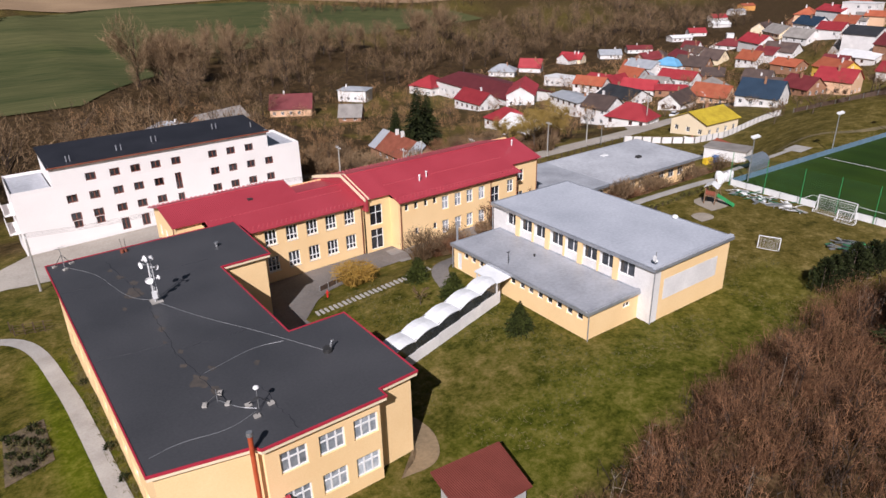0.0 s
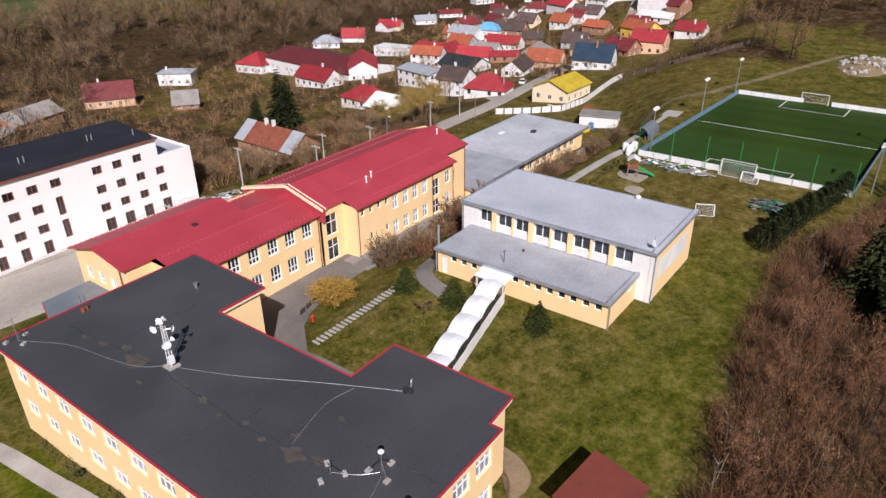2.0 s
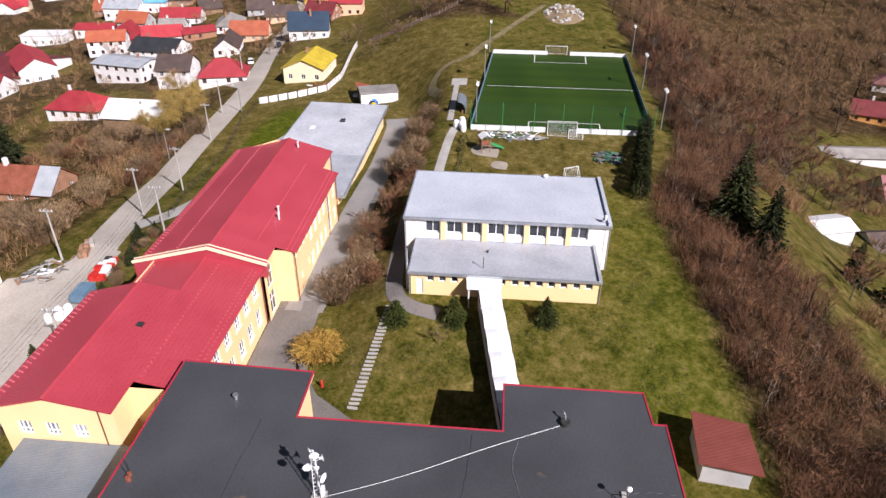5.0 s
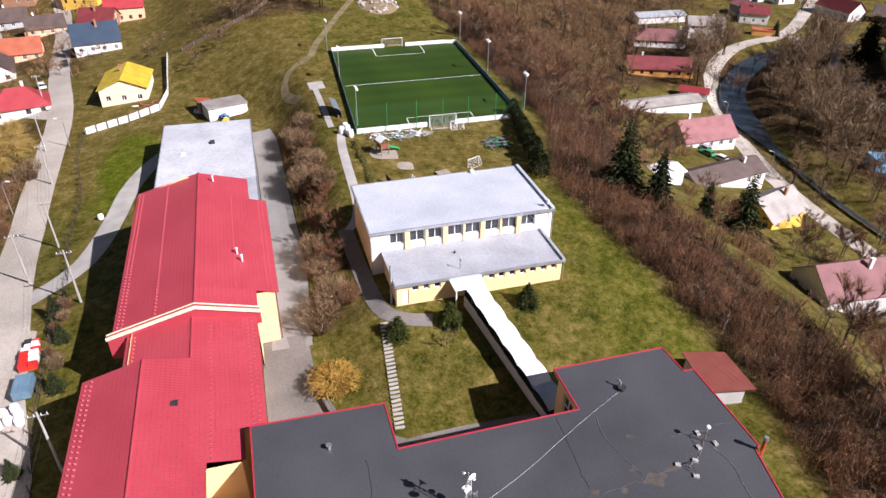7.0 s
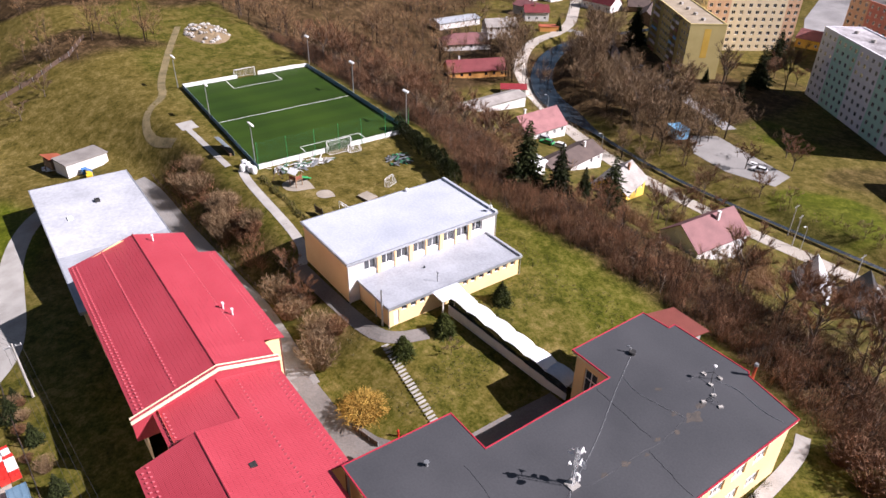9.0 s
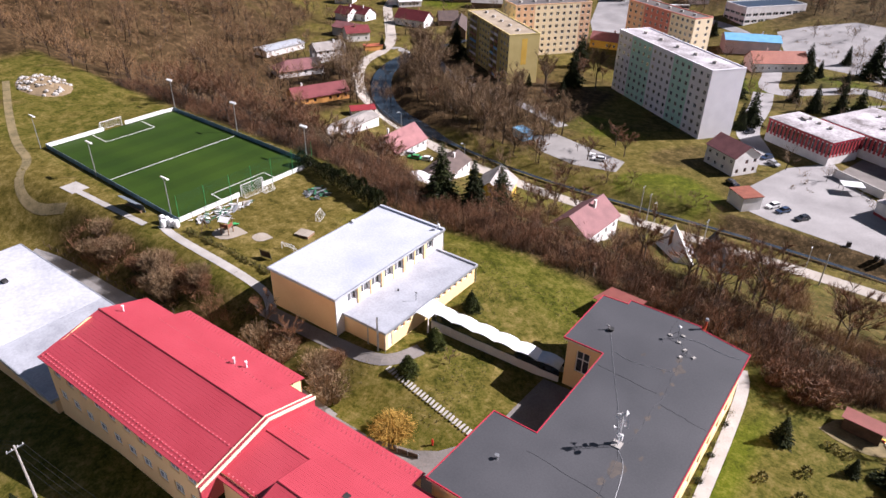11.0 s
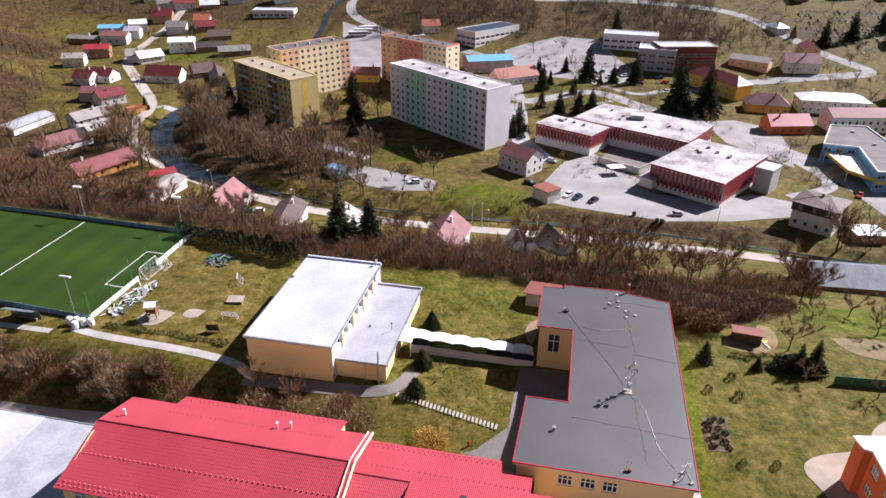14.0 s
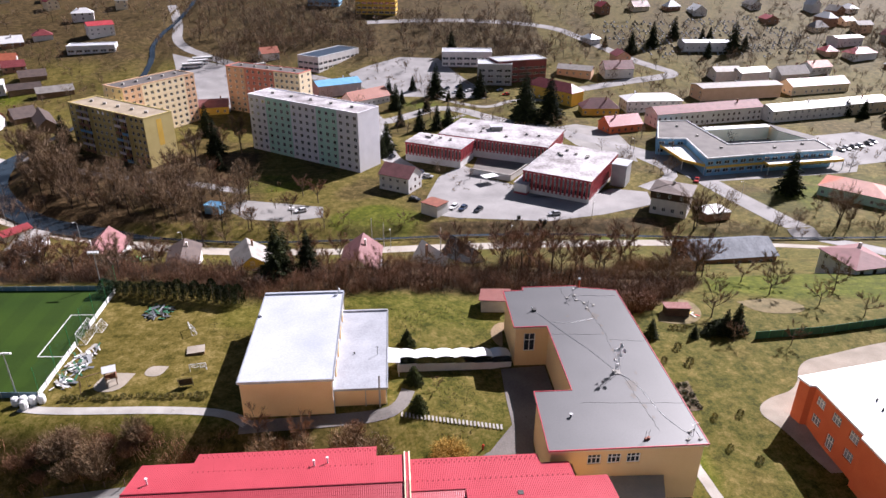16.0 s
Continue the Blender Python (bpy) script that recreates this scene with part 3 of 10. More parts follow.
def ground_material():
    m = bpy.data.materials.new("meadow")
    m.use_nodes = True
    n, l = m.node_tree.nodes, m.node_tree.links
    p = n["Principled BSDF"]
    p.inputs["Roughness"].default_value, p.inputs["Specular IOR Level"].default_value = 0.8, 0.15
    p.inputs["Specular Tint"].default_value = (0.9, 0.86, 0.25, 1)      # blades of grass shine against the light
    tc = n.new("ShaderNodeTexCoord")

    def tex(scale, detail, rough=0.6):
        t = n.new("ShaderNodeTexNoise")
        t.inputs["Scale"].default_value, t.inputs["Detail"].default_value, t.inputs["Roughness"].default_value = scale, detail, rough
        l.new(tc.outputs["Object"], t.inputs["Vector"])
        return t.outputs[0]

    def ramp(src, stops):
        r = n.new("ShaderNodeValToRGB")
        while len(r.color_ramp.elements) < len(stops):
            r.color_ramp.elements.new(0.5)
        for e, (pos, c) in zip(r.color_ramp.elements, stops):
            e.position, e.color = pos, (*c, 1)
        l.new(src, r.inputs[0])
        return r.outputs[0]

    def mix(f, a, b):
        x = n.new("ShaderNodeMix")
        x.data_type = "RGBA"
        l.new(f, x.inputs[0]), l.new(a, x.inputs[6]), l.new(b, x.inputs[7])
        return x.outputs[2]

    def math_node(op, a, b):
        x = n.new("ShaderNodeMath")
        x.operation, x.use_clamp = op, True
        for i, s in enumerate((a, b)):
            if isinstance(s, (int, float)):
                x.inputs[i].default_value = s
            else:
                l.new(s, x.inputs[i])
        return x.outputs[0]
    big, mid, fine = tex(0.035, 4), tex(0.35, 6), tex(3.0, 4, 0.7)
    blend = math_node("ADD", math_node("MULTIPLY", mid, 0.36), math_node("ADD", math_node("MULTIPLY", tex(1.1, 5, 0.65), 0.34), math_node("MULTIPLY", fine, 0.30)))
    green = ramp(blend, ((0.37, (0.012, 0.017, 0.002)), (0.44, (0.044, 0.046, 0.007)), (0.51, (0.092, 0.081, 0.016)), (0.57, (0.140, 0.110, 0.034)), (0.64, (0.22, 0.16, 0.055))))
    straw = ramp(blend, ((0.38, (0.036, 0.032, 0.006)), (0.50, (0.108, 0.082, 0.020)), (0.62, (0.22, 0.165, 0.062))))
    lush = ramp(blend, ((0.38, (0.022, 0.036, 0.002)), (0.50, (0.066, 0.084, 0.004)), (0.62, (0.15, 0.15, 0.024))))
    # leaf litter brown, its dark end lowered to paint shade beneath the stems
    litter = ramp(blend, ((0.38, (0.010, 0.006, 0.004)), (0.50, (0.046, 0.027, 0.014)), (0.62, (0.15, 0.095, 0.050))))

    def att(name):
        a = n.new("ShaderNodeAttribute")
        a.attribute_name = name
        return a.outputs["Fac"]

    def mask(name, gain=1.6):
        return math_node("MULTIPLY", att(name), math_node("ADD", math_node("MULTIPLY", big, gain), math_node("MULTIPLY", mid, 0.6)))
    c = mix(mask("dry"), green, straw)
    patchy = math_node("MULTIPLY", math_node("SUBTRACT", tex(0.11, 5), 0.50), 4.2)
    c = mix(patchy, c, straw)
    c = mix(math_node("MULTIPLY", att("lush"), math_node("ADD", math_node("MULTIPLY", big, 0.9), math_node("MULTIPLY", mid, 0.8))), c, lush)
    c = mix(mask("brush"), c, litter)
    l.new(c, p.inputs["Base Color"])
    b = n.new("ShaderNodeBump")
    b.inputs["Strength"].default_value, b.inputs["Distance"].default_value = 0.6, 0.12
    l.new(blend, b.inputs["Height"]), l.new(b.outputs[0], p.inputs["Normal"])
    return m


gm.materials.append(ground_material())
tagged(new("ground", gm), "olive spring meadow with dry straw patches and leaf litter", "ground", kind="structure")


def soft(outline):
    """The outline with its corners rounded off."""
    return rounded(outline + [outline[0]], 3)[:-1]


def drape(name, outline, mat, lift, label, category, step=2.0, kind="structure"):
    """A flat cover on the ground sheet within a convex or star-shaped outline, from its middle outwards."""
    s = Shape()
    n = len(outline)
    pts = []
    for i in range(n):
        a, b = outline[i], outline[(i + 1) % n]
        k = max(1, int(math.hypot(b[0] - a[0], b[1] - a[1]) / step))
        pts += [(a[0] + (b[0] - a[0]) * t / k, a[1] + (b[1] - a[1]) * t / k) for t in range(k)]
    cx, cy = sum(p[0] for p in pts) / len(pts), sum(p[1] for p in pts) / len(pts)
    rings = max(1, int(max(math.hypot(p[0] - cx, p[1] - cy) for p in pts) / step))
    m = len(pts)
    s.v.append((cx, cy, height(cx, cy) + lift))
    for r in range(1, rings + 1):
        for p in pts:
            x, y = cx + (p[0] - cx) * r / rings, cy + (p[1] - cy) * r / rings
            s.v.append((x, y, height(x, y) + lift))
    for j in range(m):
        s.f.append((0, 1 + j, 1 + (j + 1) % m))
        for r in range(rings - 1):
            a, b = 1 + r * m + j, 1 + r * m + (j + 1) % m
            s.f.append((a, a + m, b + m, b))
    return tagged(part(name, s, mat), label, category, kind=kind)


def resample(points, step):
    out = []
    for a, b in zip(points, points[1:]):
        k = max(1, int(math.hypot(b[0] - a[0], b[1] - a[1]) / step))
        out += [(a[0] + (b[0] - a[0]) * t / k, a[1] + (b[1] - a[1]) * t / k) for t in range(k)]
    return out + [points[-1]]


def rounded(points, times=2):
    """Corner cutting, so that a bent line runs smoothly."""
    for _ in range(times):
        q = [points[0]]
        for a, b in zip(points, points[1:]):
            q += [(a[0] * 0.75 + b[0] * 0.25, a[1] * 0.75 + b[1] * 0.25), (a[0] * 0.25 + b[0] * 0.75, a[1] * 0.25 + b[1] * 0.75)]
        points = q + [points[-1]]
    return points


def strip(name, line, width, mat, lift, label, category, step=1.5, across=4, level=None):
    """A road, path or stream along a line on the ground sheet."""
    line = resample(rounded(line), step)
    s = Shape()
    for i, p in enumerate(line):
        a, b = line[max(i - 1, 0)], line[min(i + 1, len(line) - 1)]
        d = Vector((b[0] - a[0], b[1] - a[1])).normalized()
        for k in range(across + 1):
            o = (k / across - 0.5) * (width(*p) if callable(width) else width)
            x, y = p[0] - d.y * o, p[1] + d.x * o
            s.v.append((x, y, (height(x, y) if level is None else level(x, y)) + lift))
    for i in range(len(line) - 1):
        for k in range(across):
            a = i * (across + 1) + k
            s.f.append((a, a + across + 1, a + across + 2, a + 1))
    return tagged(part(name, s, mat), label, category, kind="structure")


# ---- school: wing with the dark flat roof ----
def inset(foot, d):
    out, n = [], len(foot)
    for i in range(n):
        p, q, r = Vector(foot[i - 1]), Vector(foot[i]), Vector(foot[(i + 1) % n])
        a, b = (q - p).normalized(), (r - q).normalized()
        na, nb = Vector((-a.y, a.x)), Vector((-b.y, b.x))
        k = d / max(0.3, 1 + na.dot(nb))
        out.append(tuple(q + (na + nb) * k))
    return out


def rim(shape, foot, width, z0, z1, out=0.0):
    """A band of that width along an outline."""
    o, i = inset(foot, -out) if out else foot, inset(foot, width)
    n = len(foot)
    for k in range(n):
        a, b, c, d = o[k], o[(k + 1) % n], i[(k + 1) % n], i[k]
        shape.prism([a, b, c, d], z0, z1)
    return shape


def rim_parts(parent, name, foot, width, z0, z1, out, mat):
    """The same band with one part for each edge."""
    o, i = inset(foot, -out), inset(foot, width)
    for k in range(len(foot)):
        part(name, Shape().prism([o[k], o[k + 1 - len(foot)], i[k + 1 - len(foot)], i[k]], z0, z1), mat, parent)


WING = [(5.3, 25.35), (11.6, 23.95), (11.9, 23.4), (21.35, 23.4), (21.35, 24.4), (24.8, 24.6), (24.8, 36.0), (19.6, 36.0), (19.6, 51.9), (24.8, 51.9), (25.2, 63.35), (12.6, 63.35), (5.3, 63.35)]


def school_wing():
    b = thing("school_wing", "two-storey cream school wing with a dark flat roof edged in red", "school", Matrix.Translation((14, 44, 0.7)))
    foot = inset(WING, 0.45)
    n = len(foot)
    for i in range(n):
        p, q = foot[i], foot[(i + 1) % n]
        length = math.hypot(q[0] - p[0], q[1] - p[1])
        holes = []
        if i == 2:      # classrooms towards the shed
            holes = [(u, v, 2.0, 1.75) for u in (1.0, 3.85, 6.55) for v in (5.35, 1.95)]
        elif i == n - 1:   # long west side
            holes = [(u, v, 2.1, 1.6) for u in [1.6 + 3.35 * k for k in range(11)] for v in (5.4, 2.0) if u + 2.2 < length]
        elif i == 6:     # tall stairwell window over the walkway
            holes = [(1.35, 3.6, 1.8, 3.3)]
        elif i == 10:    # upper row towards the red-roofed school
            holes = [(u, 5.6, 1.7, 1.5) for u in (4.6, 7.1, 9.5)]
        part("wall", wall(Shape(), p, q, -2.0, 8.05, holes), M["cream"], b)
        put_windows(b, p, q, holes, 3 if i in (2, n - 1, 10) else 2, 0.62, bar=0.13, glass_mat=M["glass_light"] if i in (2, n - 1) else M["glass"])
    part("cornice", rim(Shape(), inset(WING, 0.06), 0.55, 8.0, 8.30), M["cream_pale"], b, "pale cream eaves board")
    part("roof", Shape().prism(inset(WING, 0.12), 8.27, 8.40), M["bitumen"], b, "dark grey bitumen roof")
    part("roof_edge", rim(Shape(), WING, 0.11, 8.28, 8.46), M["red_trim"], b, "red metal roof edging")
    return b


school_wing()


# ---- school: wings with red tiled roofs ----
def red_school():
    b = thing("red_roof_school", "two-storey cream school building with long red tiled roofs", "school", Matrix.Translation((46, 68, 0)))
    # walls of the eastern part
    east = [(42.0, 62.1), (45.9, 62.1), (45.9, 60.0), (66.9, 60.0), (66.9, 62.0), (72.8, 62.0), (72.8, 75.6), (42.0, 75.6)]
    upper = [(u, 5.3, 0.6, 1.0) for u in (1.0, 2.5, 4.1, 5.6)] + [(u, 4.1, 1.15, 1.95) for u in (7.1, 9.3, 11.4, 13.6)] + [(19.0, 3.95, 1.2, 1.95)]
    lower = [(u, 1.6, 0.6, 0.95) for u in (2.5, 5.6)] + [(u, 0.55, 1.15, 1.95) for u in (7.1, 9.3, 11.4, 13.6, 19.0)]
    tall = [(15.9, 0.2, 1.6, 2.2), (15.9, 2.9, 1.6, 2.6)]
    stair = [(0.75, 0.15, 1.9, 2.9), (0.75, 3.6, 1.9, 2.85)]
    last = [(1.6, 4.3, 1.5, 1.9), (1.6, 0.8, 1.5, 1.9)]
    north = [(u, v, 1.6, 1.6) for u in [1.2 + 2.85 * k for k in range(10)] for v in (4.6, 1.1)]
    for i, p in enumerate(east):
        q = east[(i + 1) % len(east)]
        holes = {0: stair, 2: upper + lower + tall, 4: last, 6: north}.get(i, [])
        if i == 7:
            continue
        gable = [(0, 7.55), (13.6, 7.05), (7.7, 9.1)] if i == 5 else None
        z1 = {0: 7.4, 1: 7.0, 2: 6.95, 3: 7.0, 4: 7.5, 5: 7.05, 6: 7.0}[i]
        part("wall", wall(Shape(), p, q, -5.0, z1, holes, top=gable), M["cream"], b)
        if i == 2:
            put_windows(b, p, q, upper[:4] + lower[:2], 1)
            put_windows(b, p, q, upper[4:] + lower[2:], 2, 0.6, bar=0.13, glass_mat=M["glass_light"])
            put_windows(b, p, q, tall, 2, 0.5)
        else:
            put_windows(b, p, q, holes, 2, 0.62, glass_mat=M["glass_light"] if i == 6 else None)
    # walls of the western part
    west = [(19.6, 67.2), (22.5, 67.2), (22.5, 64.2), (26.4, 64.2), (26.4, 62.5), (42.0, 62.5), (42.0, 74.2), (35.8, 74.2), (35.8, 77.4), (19.6, 77.4)]
    rows = [(u, v, 1.55, 2.0) for u in (-0.4 + 2.3, 4.65, 7.4, 10.05, 12.75) for v in (4.5, 1.0)]
    for i, p in enumerate(west):
        q = west[(i + 1) % len(west)]
        holes = {5 - 1: rows, 0: [], 9: [(u, 4.2, 1.2, 1.5) for u in (1.5, 3.9, 6.3)]}.get(i, [])
        if i == 8:
            holes = [(u, v, 1.6, 1.6) for u in [1.0 + 3.0 * k for k in range(5)] for v in (4.6, 1.1)]
        z1 = {0: 7.9, 1: 7.4, 2: 7.1, 3: 7.0, 4: 6.95, 5: 6.9, 6: 7.4, 7: 7.4, 8: 7.3, 9: 7.3}[i]
        gable = [(0, 7.3), (10.2, 7.3), (10.2, 7.72), (5.0, 8.7)] if i == 9 else None
        part("wall", wall(Shape(), p, q, -4.0, z1, holes, top=gable), M["cream"], b)
        put_windows(b, p, q, holes, 3, 0.35, bar=0.13, glass_mat=M["glass_light"] if i == 9 else None, sill=M["white_frame"] if i == 4 else None)
    # eastern roof
    part("roof", Shape().slab([(42.2, 67.9, 9.3), (73.2, 67.9, 9.3), (73.2, 76.2, 7.05), (42.2, 76.2, 7.05)], 0.12), M["red_tile"], b)
    part("roof", Shape().slab([(45.75, 59.45, 6.9), (67.2, 59.45, 6.9), (67.2, 67.9, 9.3), (45.75, 67.9, 9.3)], 0.12), M["red_tile"], b)
    part("roof", Shape().slab([(67.2, 61.6, 7.51), (73.2, 61.6, 7.51), (73.2, 67.9, 9.3), (67.2, 67.9, 9.3)], 0.12), M["red_tile"], b)
    part("roof", Shape().slab([(42.2, 61.8, 7.57), (45.75, 61.8, 7.57), (45.75, 67.9, 9.3), (42.2, 67.9, 9.3)], 0.12), M["red_tile"], b)
    part("ridge_cap", Shape().tube(((42.2, 67.9, 9.31), (73.2, 67.9, 9.31)), 0.11, 8), M["red_tile"], b)
    # western roof
    part("roof", Shape().slab([(26.2, 62.0, 6.95), (42.0, 62.0, 6.95), (42.0, 68.3, 8.15), (26.2, 68.3, 8.15)], 0.12), M["red_tile"], b)
    part("roof", Shape().slab([(22.8, 63.9, 7.31), (26.2, 63.9, 7.31), (26.2, 68.3, 8.15), (22.8, 68.3, 8.15)], 0.12), M["red_tile"], b)
    part("roof", Shape().slab([(19.0, 66.9, 7.88), (22.8, 66.9, 7.88), (22.8, 68.3, 8.15), (19.0, 68.3, 8.15)], 0.12), M["red_tile"], b)
    part("roof", Shape().slab([(19.0, 68.3, 8.15), (35.6, 68.3, 8.15), (35.6, 72.4, 8.93), (19.0, 72.4, 8.93)], 0.12), M["red_tile"], b)
    part("roof", Shape().slab([(19.0, 72.4, 8.93), (35.6, 72.4, 8.93), (35.6, 77.9, 7.4), (19.0, 77.9, 7.4)], 0.12), M["red_tile"], b)
    part("roof", Shape().slab([(35.6, 68.3, 8.15), (42.0, 68.3, 8.15), (42.0, 74.7, 7.1), (35.6, 74.7, 7.1)], 0.12), M["red_tile"], b)
    part("ridge_cap", Shape().tube(((19.0, 72.4, 8.94), (35.6, 72.4, 8.94)), 0.11, 8), M["red_tile"], b)
    part("ridge_cap", Shape().tube(((35.6, 68.3, 8.16), (42.0, 68.3, 8.16)), 0.11, 8), M["red_tile"], b)
    part("gable_wall", Shape().prism([(35.5, 68.3), (35.7, 68.3), (35.7, 77.6), (35.5, 77.6)], 6.0, [8.0, 8.0, 7.2, 7.2]), M["cream_pale"], b)
    # parapet between the two
    part("parapet", Shape().prism([(41.9, 61.6), (42.3, 61.6), (42.3, 67.9), (41.9, 67.9)], 6.0, [7.75, 7.75, 9.5, 9.5]).prism([(41.9, 67.9), (42.3, 67.9), (42.3, 76.6), (41.9, 76.6)], 4.5, [9.5, 9.5, 7.2, 7.2]), M["red_tile"], b)
    part("parapet_trim", Shape().prism([(41.75, 61.5), (41.9, 61.5), (41.9, 67.9), (41.75, 67.9)], [7.45, 7.45, 9.2, 9.2], [7.8, 7.8, 9.55, 9.55]).prism([(41.75, 67.9), (41.9, 67.9), (41.9, 76.7), (41.75, 76.7)], [9.2, 9.2, 6.9, 6.9], [9.55, 9.55, 7.25, 7.25]).prism([(42.3, 61.5), (42.45, 61.5), (42.45, 67.9), (42.3, 67.9)], [7.6, 7.6, 9.35, 9.35], [7.8, 7.8, 9.55, 9.55]).prism([(42.3, 67.9), (42.45, 67.9), (42.45, 76.7), (42.3, 76.7)], [9.35, 9.35, 7.05, 7.05], [9.55, 9.55, 7.25, 7.25]), M["cream_pale"], b, "pale cream parapet mouldings")
    for x, y, z in ((41.6, 62.3, 6.8), (46.1, 59.8, 6.7), (61.6, 59.8, 6.8), (66.6, 59.8, 6.8), (72.5, 61.8, 7.3), (26.7, 62.3, 6.8), (19.4, 68.3, 7.8)):
        pipe(b, x, y, -1, z, M["rust_red"])
    for x, y, z in ((51.4, 63.0, 7.9), (52.9, 63.5, 8.0), (71.0, 66.0, 8.8)):
        part("roof_vent", Shape().tube(((x, y, z), (x, y, z + 0.75)), 0.1, 8).tube(((x, y, z + 0.75), (x, y, z + 0.9)), 0.17, 8), M["white_metal"], b, "white roof vent")
    # snow guards in rows on the slopes
    g = Shape()
    for x0, x1, y, z, s in ((42.4, 73.0, 75.7, 7.19, -1), (42.4, 73.0, 75.25, 7.31, -1), (42.4, 73.0, 71.9, 8.22, -1), (45.9, 67.0, 60.1, 7.08, 1), (45.9, 67.0, 60.6, 7.22, 1), (45.9, 67.0, 63.9, 8.16, 1), (19.2, 35.4, 77.4, 7.54, -1), (19.2, 35.4, 76.9, 7.68, -1), (26.4, 41.6, 62.6, 7.06, 1), (26.4, 41.6, 63.1, 7.16, 1), (22.9, 41.6, 66.6, 7.83, 1), (35.8, 41.7, 74.2, 7.18, -1), (35.8, 41.7, 73.8, 7.25, -1)):
        n = int((x1 - x0) / 0.62)
        for i in range(n + 1):
            x = x0 + (x1 - x0) * (i + (0.5 if int(y * 10) % 2 else 0)) / (n + 1)
            g.prism([(x - 0.06, y - 0.13), (x + 0.06, y - 0.13), (x + 0.06, y + 0.13), (x - 0.06, y + 0.13)], z - 0.08, [z + (0.13 if s > 0 else -0.02)] * 2 + [z + (-0.02 if s > 0 else 0.13)] * 2)
    tagged(part("snow_guard", g, surface("pale_red_metal", (0.46, 0.09, 0.11), (0.52, 0.13, 0.15), 0.3, 1, 5), b), "rows of small snow guards on the roof", kind="stuff")
    part("roof_hatch", Shape().box(29.3, 29.9, 69.2, 69.8, 8.2, 8.5), M["dark_metal"], b, "dark roof hatch")
    return b


red_school()

# ---- low school building with the grey roof ----
def low_school():
    b = thing("low_school", "single-storey cream school building with a pale grey flat roof", "school", Matrix.Translation((94, 68, -3.8)))
    foot = [(73.4, 61.4), (113.6, 61.2), (114.2, 75.6), (73.4, 76.0)]
    for i, p in enumerate(foot):
        q = foot[(i + 1) % 4]
        holes = []
        if i == 0:
            holes = [(u, -2.6, 1.7, 1.6) for u in [2.0 + 2.75 * k for k in range(13)]]
        if i == 2:
            holes = [(u, -2.4, 1.9, 1.5) for u in [2.0 + 3.0 * k for k in range(12)]]
        part("wall", wall(Shape(), p, q, -7.0, -0.1, holes), M["cream"], b)
        put_windows(b, p, q, holes, 2, 0.62, glass_mat=M["glass_light"] if i == 2 else None)
    roof = [(73.2, 60.4), (114.4, 60.2), (115.0, 76.3), (73.2, 76.5)]
    part("roof", Shape().prism([roof[0], (89.0, 60.3), (89.0, 76.4), roof[3]], -0.1, 0.12), M["grey_roof_dark"], b, "weathered grey roof covering")
    part("roof", Shape().prism([(89.0, 60.3), roof[1], roof[2], (89.0, 76.4)], -0.1, 0.16), M["silver_roof"], b, "pale silver roof covering")
    part("roof_edge", rim(Shape(), roof, 0.12, -0.25, 0.2, 0.05), M["zinc"], b)
    for k in range(13):
        x = 74.6 + 3.0 * k
        part("rafter_end", Shape().box(x, x + 0.25, 60.45, 61.35, -0.55, -0.27), M["cream_pale"], b)
    part("roof_vent", Shape().box(104.0, 105.0, 67.0, 67.8, 0.16, 0.55), M["dark_metal"], b)
    part("roof_patch", Shape().box(100.0, 101.4, 72.0, 72.8, 0.16, 0.3), M["white_metal"], b)
    return b


low_school()

